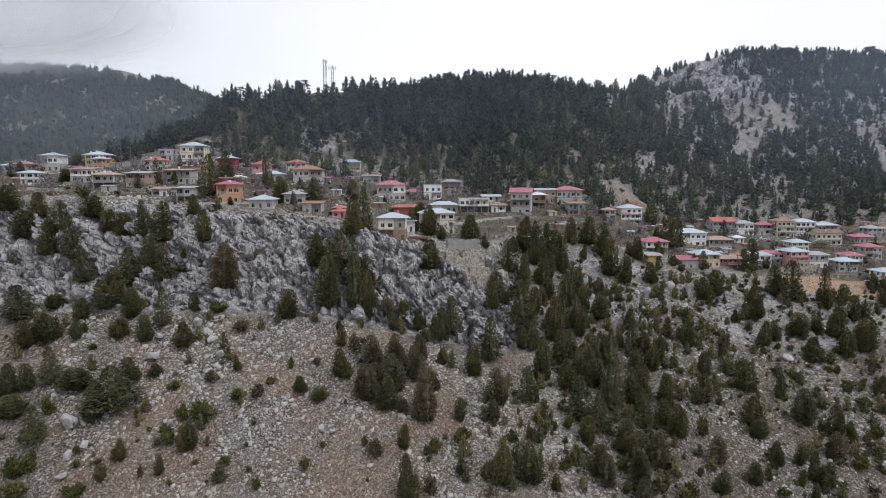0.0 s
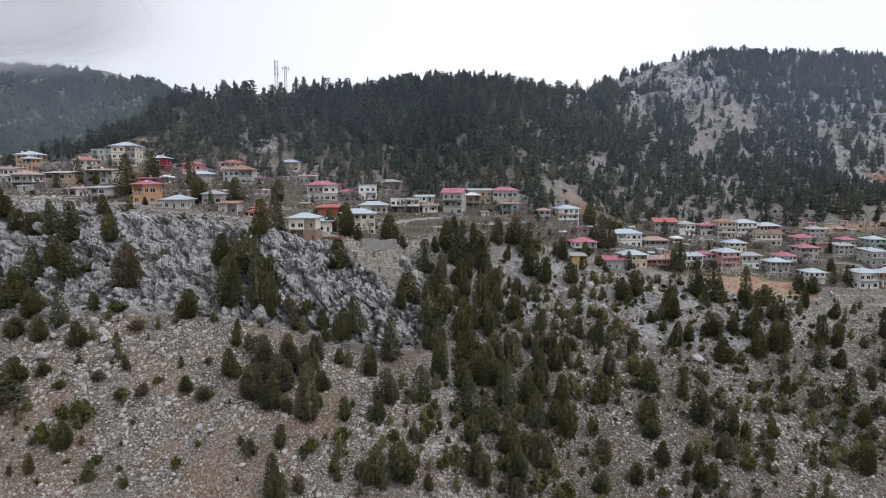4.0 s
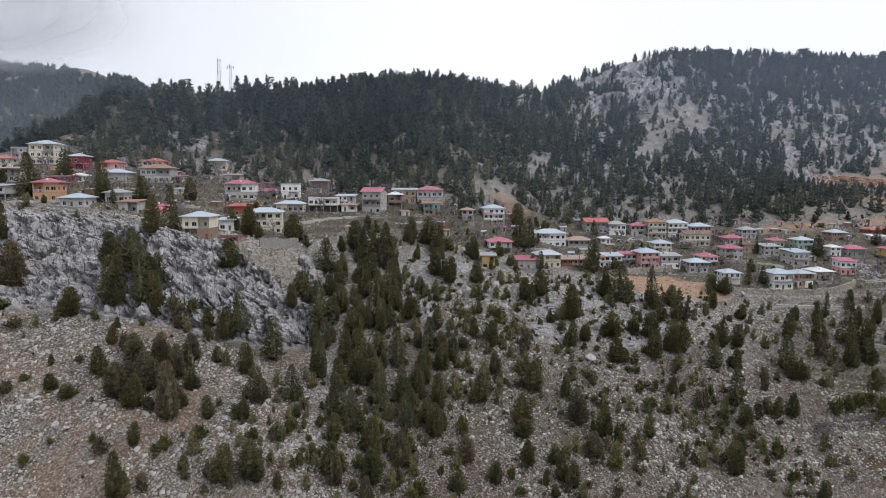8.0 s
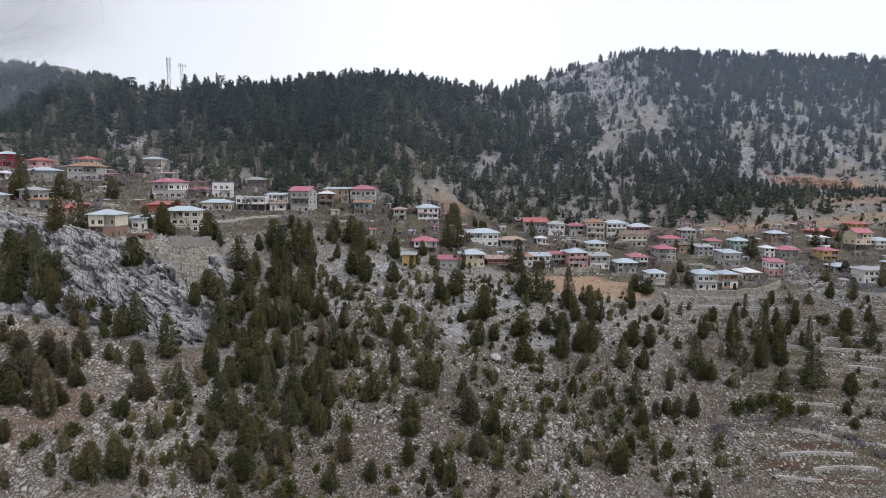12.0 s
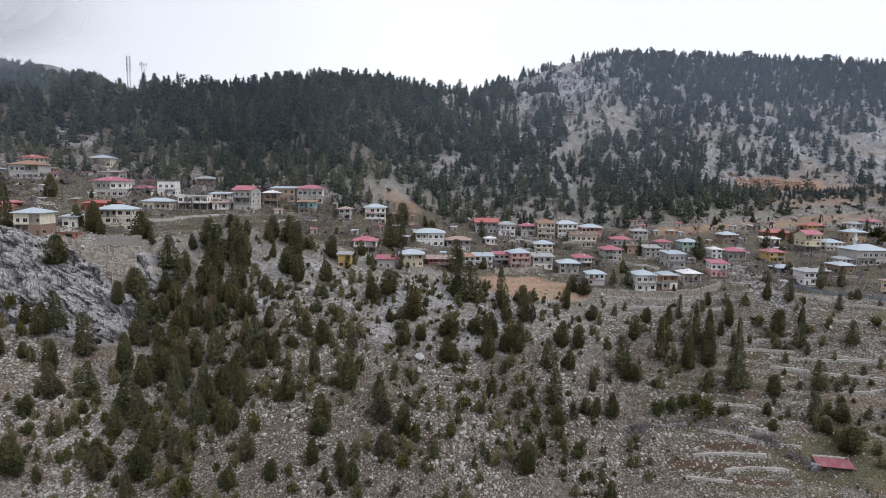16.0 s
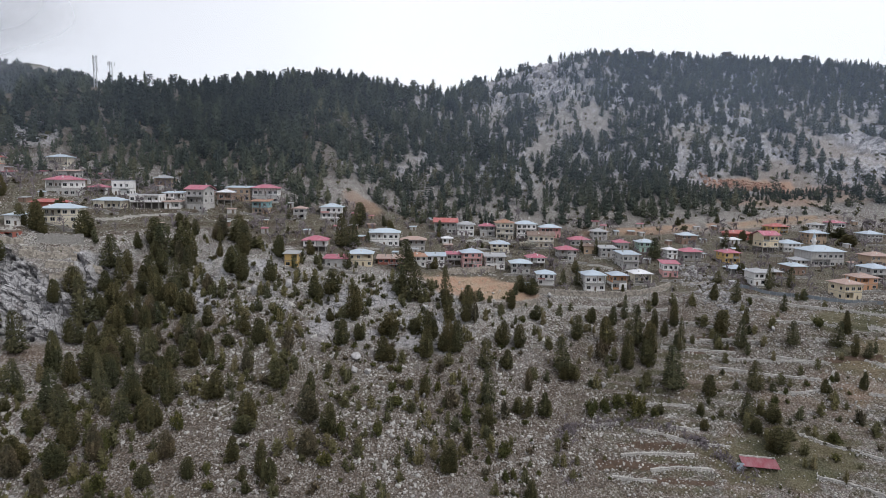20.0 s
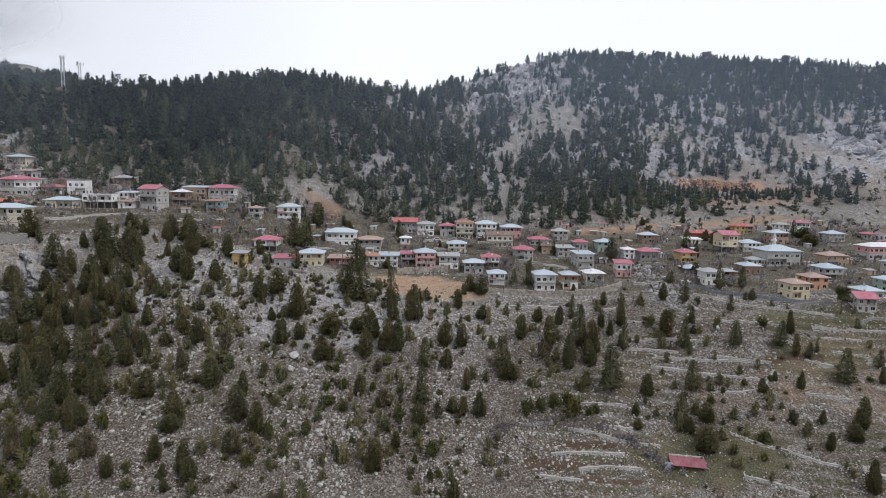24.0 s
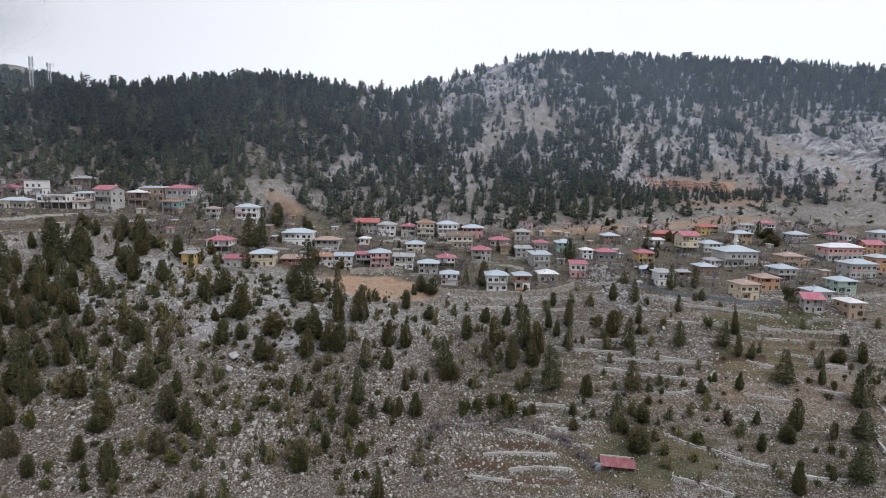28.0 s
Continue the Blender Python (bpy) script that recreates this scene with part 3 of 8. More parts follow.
    plots = spot(X, Y, 266, 178, 24, 12, mid - 0.5) + spot(X, Y, 318, 215, 20, 10, mid - 0.5)
    soil = soil + 0.8 * plots + 0.1 * steps
    west = step01(-X, 280, 330) * step01(Y, 450, 600)
    soil = soil + 0.8 * west
    # the riser term darkens terrace banks: their shade, put into the turf colour
    grass_and_bank_shade = 0.30 * plots + 0.22 * west + 0.40 * vil + 0.26 * ter + 0.2 * ter * kept * ((q % 1) > 0.62) * ((q % 1) < 0.95) + 0.42 * spot(X, Y, 332, 234, 26, 8, mid - 0.5) + 0.3 * spot(X, Y, 100, 190, 45, 22, mid - 0.5) + 0.35 * step01(S, 5, 5.6) * (1 - crag_w) * (1 - 0.8 * step01(X, 60, 120))
    rock = np.clip(cliff * (1 - 0.9 * steps) * step01(cliff + 0.5 * (mid - 0.5), 0.3, 0.7) + 0.85 * gully + crag * step01(fis2 + 0.6 * (small - 0.5) + 0.25 * np.clip(knob, 0, 1), 0.42, 0.62) + 0.8 * far * step01(mid, 0.56, 0.64), 0, 1)
    fr, fv = q - np.floor(q), qv - np.floor(qv)
    riser = ter * kept * (fr > 0.62) * (fr < 0.95) + vil * (fv > 0.70) * (fv < 0.95)
    return X, Y2, Z2, np.stack([rock, np.clip(soil, 0, 1), earth, np.clip(grass_and_bank_shade, 0, 1)], 2), riser


def valley_below(X, Y, Z, zone, riser):
    """The valley floor under the flight and the slope across it, in the same sheet."""
    far, drop = np.array([-1300, -900, -600, -400, -260, -150, -60, 10.0]), np.array([190, 170, 120, 60, 14, -14, -16, -9.0])
    n = len(far)
    x, z0 = np.repeat(X[:, :1], n, 1), np.repeat(Z[:, :1], n, 1)
    y = np.repeat(far[None], len(X), 0)
    z = z0 + drop + 0.05 * np.abs(drop) * (fbm(x * 0.01, y * 0.01, x * 0, 3, 20) - 0.5)
    pad = np.zeros((len(X), n, 4))
    pad[..., 1] = 0.6
    return np.concatenate([x, X], 1), np.concatenate([y, Y], 1), np.concatenate([z, Z], 1), np.concatenate([pad, zone], 1), np.concatenate([np.zeros((len(X), n)), riser], 1)


TX, TY, TZ, ZONE, RISER = valley_below(*shape_terrain())


def grid_faces(nx, ns):
    a = (np.arange(nx - 1)[:, None] * ns + np.arange(ns - 1)[None]).ravel()
    return np.stack([a, a + ns, a + ns + 1, a + 1], 1)


def mesh_from(name, verts, faces, material=None, flat=True):
    """A mesh from arrays of corners and of faces with equal numbers of corners."""
    me = bpy.data.meshes.new(name)
    verts, faces = np.asarray(verts, np.float32), np.asarray(faces, np.int32)
    k = faces.shape[1]
    me.vertices.add(len(verts))
    me.vertices.foreach_set("co", verts.ravel())
    me.loops.add(faces.size)
    me.loops.foreach_set("vertex_index", faces.ravel())
    me.polygons.add(len(faces))
    me.polygons.foreach_set("loop_start", np.arange(0, faces.size, k, dtype=np.int32))
    me.polygons.foreach_set("loop_total", np.full(len(faces), k, np.int32))
    if not flat:
        me.polygons.foreach_set("use_smooth", np.ones(len(faces), bool))
    me.update(calc_edges=True)
    if material:
        me.materials.append(material)
    return me


def build_ground():
    verts = np.stack([TX, TY, TZ], 2).reshape(-1, 3)
    me = mesh_from("ground", verts, grid_faces(*TX.shape), GROUND, flat=False)
    rocky = (ZONE[:-1, :-1, 0] > 0.45).ravel()
    me.polygons.foreach_set("use_smooth", ~rocky)
    col = me.color_attributes.new("zone", "FLOAT_COLOR", "POINT")
    col.data.foreach_set("color", ZONE.reshape(-1, 4).astype(np.float32).ravel())
    return tagged(new("ground", me), "stony mountainside of limestone scree, cliff, terraces and soil", "mountainside", kind="structure")


ground = build_ground()
TREE_BVH = BVHTree.FromPolygons([tuple(v) for v in np.stack([TX, TY, TZ], 2).reshape(-1, 3).tolist()], grid_faces(*TX.shape).tolist())


def ground_at(x, y):
    """Height of the ground at a place of the plan."""
    hit = TREE_BVH.ray_cast(Vector((x, y, 900)), Vector((0, 0, -1)))
    return hit[0].z if hit[0] else 0.0


# ---- building blocks ----
def part(name, bm, material, parent, label=""):
    """Links a bmesh, or a ready mesh, as one object under a thing or a part."""
    if isinstance(bm, bmesh.types.BMesh):
        me = bpy.data.meshes.new(name)
        bm.to_mesh(me)
        bm.free()
        me.materials.append(material)
    else:
        me = bm
    ob = new(name, me)
    ob.parent = parent
    if label:
        ob["label"] = label
    return ob


def thing(name, label, category, at, turn=0.0, group=""):
    ob = new(name)
    ob.matrix_world = pose(*at, 0, 0, turn)
    return tagged(ob, label, category, group)


def add_box(bm, x0, x1, y0, y1, z0, z1):
    v = [bm.verts.new((x, y, z)) for x in (x0, x1) for y in (y0, y1) for z in (z0, z1)]
    for f in ((0, 1, 3, 2), (4, 6, 7, 5), (0, 4, 5, 1), (2, 3, 7, 6), (0, 2, 6, 4), (1, 5, 7, 3)):
        bm.faces.new([v[i] for i in f])


def box(x0, x1, y0, y1, z0, z1):
    bm = bmesh.new()
    add_box(bm, x0, x1, y0, y1, z0, z1)
    return bm


SHARED = {}


def shared(key, make, material):
    if key not in SHARED:
        bm = make()
        me = bpy.data.meshes.new(key[0])
        bm.to_mesh(me)
        bm.free()
        me.materials.append(material)
        SHARED[key] = me
    return SHARED[key]


def frame_bm(w, h):
    """A two-light window frame in one piece; the opening's lower middle is the origin, outwards is -y."""
    bm = bmesh.new()
    xs = [-w / 2, -w / 2 + 0.09, -0.04, 0.04, w / 2 - 0.09, w / 2]
    zs = [0, 0.09, h - 0.09, h]
    grid = {(i, j, k): bm.verts.new((x, y, z)) for i, x in enumerate(xs) for j, y in enumerate((0.08, 0.16)) for k, z in enumerate(zs)}
    solid = {(i, k) for i in range(5) for k in range(3) if k != 1 or i in (0, 2, 4)}
    for i, k in solid:
        q = [(i, k), (i + 1, k), (i + 1, k + 1), (i, k + 1)]
        bm.faces.new([grid[a, 0, b] for a, b in q])
        bm.faces.new([grid[a, 1, b] for a, b in reversed(q)])
        for (a, b), (c, d), nb in zip(q, q[1:] + q[:1], ((i, k - 1), (i + 1, k), (i, k + 1), (i - 1, k))):
            if nb not in solid:
                bm.faces.new([grid[a, 0, b], grid[a, 1, b], grid[c, 1, d], grid[c, 0, d]])
    return bm


def facade(bm, origin, along, W, H, holes, depth=0.24):
    """One wall face with openings and their reveals. holes: (x0, x1, z0, z1) from the lower left corner."""
    o, u = Vector(origin), Vector(along)
    inw = Vector((-u.y, u.x, 0))
    xs = sorted({0, W, *(q for h in holes for q in h[:2])})
    zs = sorted({0, H, *(q for h in holes for q in h[2:])})

    def p(x, z, k=0.0):
        return bm.verts.new(o + u * x + Vector((0, 0, z)) + inw * k)
    for x0, x1 in zip(xs, xs[1:]):
        for z0, z1 in zip(zs, zs[1:]):
            cx, cz = (x0 + x1) / 2, (z0 + z1) / 2
            if not any(h[0] < cx < h[1] and h[2] < cz < h[3] for h in holes):
                bm.faces.new([p(x0, z0), p(x1, z0), p(x1, z1), p(x0, z1)])
    for x0, x1, z0, z1 in holes:
        for (ax, az), (bx, bz) in (((x0, z0), (x0, z1)), ((x0, z1), (x1, z1)), ((x1, z1), (x1, z0)), ((x1, z0), (x0, z0))):
            bm.faces.new([p(ax, az), p(bx, bz), p(bx, bz, depth), p(ax, az, depth)])


def roof_bm(kind, w, d, over, rise, thick=0.14):
    """A closed roof solid over a w by d plan with eaves that jut out."""
    bm = bmesh.new()
    x0, x1, y0, y1 = -w / 2 - over, w / 2 + over, -over, d + over
    if kind == "flat":
        add_box(bm, -w / 2 - 0.12, w / 2 + 0.12, -0.12, d + 0.12, 0, 0.28)
        add_box(bm, -w / 2 - 0.12, w / 2 + 0.12, -0.12, 0.10, 0.28, 0.62)
        add_box(bm, -w / 2 - 0.12, -w / 2 + 0.10, 0.10, d + 0.12, 0.28, 0.62)
        add_box(bm, w / 2 - 0.10, w / 2 + 0.12, 0.10, d + 0.12, 0.28, 0.62)
        return bm
    low = [(x0, y0), (x1, y0), (x1, y1), (x0, y1)]
    if kind == "hip":
        k = min(w, d) / 2 * 0.92
        if w >= d:
            top = [(x0 + k + over, (y0 + y1) / 2), (x1 - k - over, (y0 + y1) / 2)]
            faces = [(0, 1, 5, 4), (1, 2, 5), (2, 3, 4, 5), (3, 0, 4)]
        else:
            top = [(0, y0 + k + over), (0, y1 - k - over)]
            faces = [(0, 1, 4), (1, 2, 5, 4), (2, 3, 5), (3, 0, 4, 5)]
        ztop = [rise, rise]
    elif kind == "gable":
        top = [(x0, (y0 + y1) / 2), (x1, (y0 + y1) / 2)]
        faces = [(0, 1, 5, 4), (2, 3, 4, 5)]
        ztop = [rise, rise]
    else:
        top = [(x1, y1), (x0, y1)]
        low = low[:2]
        faces = [(0, 1, 2, 3)]
        ztop = [rise, rise]
    upper = [bm.verts.new((x, y, thick)) for x, y in low] + [bm.verts.new((x, y, thick + z)) for (x, y), z in zip(top, ztop)]
    lower = [bm.verts.new((x, y, 0)) for x, y in low] + [bm.verts.new((x, y, z)) for (x, y), z in zip(top, ztop)]
    for f in faces:
        bm.faces.new([upper[i] for i in f])
        bm.faces.new([lower[i] for i in reversed(f)])
    n = len(low)
    ring = range(n) if kind in ("hip", "gable") else range(4)
    m = n if kind in ("hip", "gable") else 4
    edges = [(0, 1), (1, 5), (5, 2), (2, 3), (3, 4), (4, 0)] if kind == "gable" else [(i, (i + 1) % m) for i in ring]
    for i, j in edges:
        bm.faces.new([lower[i], lower[j], upper[j], upper[i]])
    return bm


def window(parent, x, y, z, turn, w, h):
    ob = new("window", shared(("window", w, h), lambda: frame_bm(w, h), FRAME_W))
    ob.parent = parent
    ob.matrix_local = pose(x, y, z, 0, 0, turn)
    pane = new("pane", shared(("pane", w, h), lambda: box(-w / 2 + 0.09, w / 2 - 0.09, 0.115, 0.125, 0.09, h - 0.09), GLASS))
    pane.parent = ob
    return ob


def railing_bm(w, deep):
    """Balcony railing: one welded frame of posts and rails on three sides."""
    bm = bmesh.new()

    def side(origin, along, W):
        posts = np.linspace(0, W, max(2, int(W / 1.6) + 1))
        holes = [(p + 0.04, q - 0.04, z0, z1) for p, q in zip(posts, posts[1:]) for z0, z1 in ((0.05, 0.30), (0.36, 0.62), (0.68, 0.95))]
        facade(bm, origin, along, W, 1.03, holes, 0.06)
        inw = Vector((-along[1], along[0], 0)) * 0.06
        flip = Vector(origin) + Vector(along) * W + inw
        facade(bm, flip, [-c for c in along], W, 1.03, [(W - x1, W - x0, z0, z1) for x0, x1, z0, z1 in holes], 0.0)
        o, e = Vector(origin), Vector(origin) + Vector(along) * W
        up = Vector((0, 0, 1.03))
        bm.faces.new([bm.verts.new(c) for c in (o + up, e + up, e + up + inw, o + up + inw)])
    side((-w / 2, -deep, 0), (1, 0, 0), w)
    if deep > 0.5:
        side((w / 2, -deep, 0), (0, 1, 0), deep)
        side((-w / 2, 0, 0), (0, -1, 0), deep)
    bmesh.ops.remove_doubles(bm, verts=bm.verts[:], dist=0.001)
    return bm


HOUSES = []


def house(x, y, w, d, h, storeys, roof, roof_colour, wall, turn, label, lower=None, side=None, balconies=(), stilts=False):
    """A village house whose front's foot is at (x, y) of the plan; its back is dug into the slope."""
    rng = random.Random(int(x * 31 + y * 17))
    z = min(ground_at(x - w * 0.4, y + 0.3), ground_at(x, y + 0.3), ground_at(x + w * 0.4, y + 0.3)) + 0.1
    hs = thing("house", label, "house", (x, y, z), turn, "village houses")
    HOUSES.append((x, y, w, d))
    fl = h / storeys
    wm = WALL[wall]
    walls = {}
    # foundation of rubble stone
    part("foundation", box(-w / 2 - 0.06, w / 2 + 0.06, -0.06, d + 0.06, -3.2, 0.02), DRYWALL, hs)
    base = 0.0
    if stilts and storeys > 1:
        base = fl
        nb = max(2, round(w / 3.2))
        for i in range(nb + 1):
            px = -w / 2 + 0.18 + (w - 0.36) * i / nb
            part("pillar", box(px - 0.16, px + 0.16, 0.02, 0.34, 0.0, fl), CONCRETE, hs)
        part("ground_floor_wall", box(-w / 2 + 0.05, w / 2 - 0.05, 3.0, d - 0.1, 0.0, fl), DARK, hs, "rear wall behind the pillars, painted dark for shade")
        part("floor_slab", box(-w / 2 - 0.05, w / 2 + 0.05, -0.05, d, fl - 0.25, fl + 0.002), CONCRETE, hs)
    wins = []
    recess = {}
    for k in range(storeys):
        if k * fl < base - 0.01:
            continue
        roll = rng.random()
        if k in balconies and roll < 0.35:
            recess[k] = (-w / 2 + 0.24, w / 2 - 0.24)
        elif (k in balconies and roll < 0.8) or roll < 0.34:
            cut = w * rng.uniform(0.38, 0.6)
            recess[k] = (-w / 2 + 0.24, -w / 2 + cut) if rng.random() < 0.5 else (w / 2 - cut, w / 2 - 0.24)
    # front, right, back, left walls storey by storey
    for k in range(storeys):
        z0 = k * fl
        if z0 < base - 0.01:
            continue
        bm = bmesh.new()
        wh = 1.5 if fl > 2.5 else 1.3 if fl > 2.3 else 0.95
        spans = [("r", (w / 2, 0, z0), (0, 1, 0), d), ("b", (w / 2, d, z0), (-1, 0, 0), w), ("l", (-w / 2, d, z0), (0, -1, 0), d)]
        deep = 1.6
        if k in recess:
            xa, xb = recess[k]
            spans += [("f", (-w / 2, 0, z0), (1, 0, 0), xa + w / 2), ("f", (xb, 0, z0), (1, 0, 0), w / 2 - xb), ("v", (xa, deep, z0), (1, 0, 0), xb - xa), ("c", (xa, 0, z0), (0, 1, 0), deep), ("c", (xb, deep, z0), (0, -1, 0), deep)]
        else:
            spans.append(("f", (-w / 2, 0, z0), (1, 0, 0), w))
        doors = 0
        for name, org, ux, W in spans:
            holes = []
            if name in "fv":
                n = 0 if W < 1.6 else max(1 if W < w - 0.1 else 2, round(W / 2.7))
            elif name in "bc":
                n = 0
            else:
                n = max(1, round(d / 4.0)) if rng.random() < 0.88 else 0
            ang = {"f": 0, "v": 0, "r": 90, "b": 180, "l": 270, "c": 0}[name]
            for i in range(n):
                if name == "f" and rng.random() < 0.07:
                    continue
                cx = W * (i + 0.5) / n + rng.uniform(-0.15, 0.15)
                door = doors == 0 and i == n // 2 and (name == "v" or name == "f" and k == 0)
                ww, hh, zz = (0.95, 2.02, 0.06) if door else (1.3 if rng.random() < 0.6 else 1.75, wh, 0.75)
                hh = min(hh, fl - zz - 0.22)
                if cx - ww / 2 < 0.2 or cx + ww / 2 > W - 0.2:
                    continue
                holes.append((cx - ww / 2, cx + ww / 2, zz, zz + hh))
                p = Vector(org) + Vector(ux) * cx
                if door:
                    doors += 1
                    leaf = part("door", shared(("door", round(hh, 2)), lambda: box(-0.475, 0.475, 0.12, 0.17, 0, hh), WOOD), WOOD, hs)
                    leaf.matrix_local = pose(p.x, p.y, z0 + zz, 0, 0, ang)
                    part("handle", shared(("handle",), lambda: box(0.30, 0.40, 0.06, 0.118, 0.95, 1.05), METAL), METAL, leaf)
                else:
                    wins.append((p.x, p.y, z0 + zz, ang, round(ww, 2), round(hh, 1)))
            facade(bm, org, ux, W, fl, holes)
        mat = WALL[lower] if lower and k == 0 else wm
        walls[k] = part("wall", bm, mat, hs, f"{lower} lower storey" if lower and k == 0 else "")
        # floor slab edge between storeys
        if k:
            part("floor_band", box(-w / 2 - 0.05, w / 2 + 0.05, -0.05, d, z0 - 0.12, z0 + 0.06), CONCRETE, hs)
        if k in recess:
            xa, xb = recess[k]
            nb = max(1, round((xb - xa) / 3.2))
            for i in range(nb + 1):
                px = xa + 0.1 + (xb - xa - 0.2) * i / nb
                part("veranda_post", box(px - 0.1, px + 0.1, 0.01, 0.2, z0 + 0.06, z0 + fl - 0.22), CONCRETE, hs)
            part("veranda_beam", box(xa, xb, 0.0, 0.22, z0 + fl - 0.22, z0 + fl), wm, hs)
            part("veranda_ceiling", box(xa, xb, 0.22, deep, z0 + fl - 0.12, z0 + fl - 0.01), CONCRETE, hs)
            if rng.random() < 0.6:
                part("parapet", box(xa + 0.002, xb - 0.002, 0.02, 0.16, z0 + 0.06, z0 + 0.95), wm if rng.random() < 0.6 else CONCRETE, hs)
                continue
            rail = part("railing", railing_bm(xb - xa, 0.16), FRAME_W if rng.random() < 0.5 else METAL, hs)
            rail.matrix_local = pose((xa + xb) / 2, 0.16, z0 + 0.06)
    for q in wins:
        window(hs, *q)
    if side:
        part("painted_panel", box(-w / 2 - 0.03, -w / 2 + w * 0.42, -0.03, -0.004, max(base, h - fl) + 0.1, max(base, h - fl) + 0.85), WALL[side], hs, f"{side} painted band on the front")
    for k in balconies:
        kk = min(k, storeys - 1)
        if kk * fl < base - 0.01:
            continue
        bw = w * (0.96 if rng.random() < 0.5 else 0.62)
        bx = 0 if bw > 0.9 * w else rng.choice((-1, 1)) * (w - bw) / 2
        deep = 1.25
        if k in recess:
            continue
        if kk == 0:
            continue
        bal = part("balcony", box(-bw / 2, bw / 2, -deep, -0.055, kk * fl - 0.18, kk * fl), CONCRETE, hs)
        bal.matrix_local = pose(bx, 0, 0)
        rail = part("railing", railing_bm(bw, deep), FRAME_W if rng.random() < 0.5 else METAL, bal)
        rail.matrix_local = pose(0, 0, kk * fl)
        for s in (-1, 1):
            post = part("balcony_post", box(-0.09, 0.09, -0.09, 0.09, -1.5 if not stilts else -0.5, kk * fl - 0.18), CONCRETE, bal)
            post.matrix_local = pose(s * (bw / 2 - 0.2), -deep + 0.2, 0)
    over = 0.9 if roof != "flat" else 0.1
    rise = {"hip": 0.34 * min(w, d) / 2 + 0.25, "gable": 0.42 * d / 2 + 0.3, "lean-to": 0.10 * d, "flat": 0.6}[roof]
    rf = part("roof", roof_bm(roof, w, d, over, rise), ROOF[roof_colour], hs)
    rf.matrix_local = pose(0, 0, h - 0.02)
    if roof in ("gable", "lean-to"):
        bm = bmesh.new()
        if roof == "gable":
            for sx in (-1, 1):
                a = [bm.verts.new((sx * w / 2, 0, h)), bm.verts.new((sx * w / 2, d, h)), bm.verts.new((sx * w / 2, d / 2, h + rise * 0.86))]
                b2 = [bm.verts.new((v.co.x - sx * 0.24, v.co.y, v.co.z)) for v in a]
                bm.faces.new(a)
                bm.faces.new(b2[::-1])
                for i in range(3):
                    bm.faces.new([a[i], a[(i + 1) % 3], b2[(i + 1) % 3], b2[i]])
        else:
            add_box(bm, -w / 2, w / 2, d - 0.24, d, h, h + rise * 0.85)
        part("gable_wall", bm, wm, hs)
    if rng.random() < 0.7 and roof != "flat":
        cx, cy = rng.uniform(-w * 0.25, w * 0.25), d * rng.uniform(0.45, 0.7)
        ch = part("chimney", box(cx - 0.28, cx + 0.28, cy - 0.28, cy + 0.28, h + 0.1, h + rise + 0.7), WALL["grey"], hs)
        part("chimney_cap", box(cx - 0.38, cx + 0.38, cy - 0.38, cy + 0.38, h + rise + 0.7, h + rise + 0.8), CONCRETE, ch)
    if rng.random() < 0.35 and roof != "flat":
        sx, sy = rng.uniform(-w * 0.3, w * 0.3), d * rng.uniform(0.1, 0.25)
        dish = bmesh.new()
        bmesh.ops.create_cone(dish, cap_ends=True, segments=12, radius1=0.45, radius2=0.12, depth=0.16, matrix=pose(sx, sy - 0.1, h + 1.25, 70, 0, 15))
        ds = part("satellite_dish", dish, FRAME_W, hs)
        part("dish_mast", box(sx - 0.03, sx + 0.03, sy - 0.03, sy + 0.03, h, h + 1.2), METAL, ds)
    return hs

# ---- the houses, upper village first, then the lower one ----
house(-198.0, 268.0, 1.7, 7.1, 2.8, 1, "hip", "blue-grey", "grey", 0, "single-storey grey cement village house, blue-grey hip roof")
house(-176.8, 268.0, 7.4, 9.0, 7.1, 2, "hip", "grey", "white", 6, "two-storey white village house, grey hip roof", lower='grey')
house(-190.1, 268.0, 6.2, 9.0, 3.3, 1, "hip", "raspberry", "grey", 0, "single-storey grey cement village house, raspberry hip roof")
house(-165.7, 236.8, 5.0, 7.8, 4.7, 2, "hip", "blue-grey", "white", 4, "two-storey white village house, blue-grey hip roof", lower='grey')
house(-159.9, 274.4, 8.8, 10.0, 4.9, 2, "hip", "blue-grey", "yellow", 5, "two-storey yellow village house with balcony, blue-grey hip roof", balconies=(1,))
house(-155.1, 268.0, 4.2, 6.3, 5.3, 2, "hip", "blue-grey", "orange", 0, "two-storey orange village house, blue-grey hip roof")
house(-146.8, 241.6, 8.5, 8.0, 5.7, 2, "lean-to", "rusty", "white", 5, "two-storey white village house, rusty lean-to roof", lower='grey')
house(-133.1, 232.9, 7.8, 9.0, 5.8, 2, "hip", "rusty", "white", 8, "two-storey white village house with balcony, rusty hip roof", balconies=(1,), stilts=True)
house(-120.6, 234.4, 8.5, 9.0, 5.8, 2, "lean-to", "grey", "tan", 4, "two-storey tan village house with balcony, grey lean-to roof", balconies=(1,))
house(-128.0, 264.5, 8.3, 8.0, 4.8, 2, "hip", "red", "cream", 5, "two-storey cream village house, red hip roof")
house(-109.2, 243.9, 11.1, 8.0, 5.6, 2, "lean-to", "rusty", "grey", 0, "two-storey grey cement village house with balcony, rusty lean-to roof", balconies=(1,))
house(-107.6, 225.8, 6.4, 7.0, 3.2, 1, "lean-to", "rusty", "white", 2, "single-storey white village house, rusty lean-to roof")
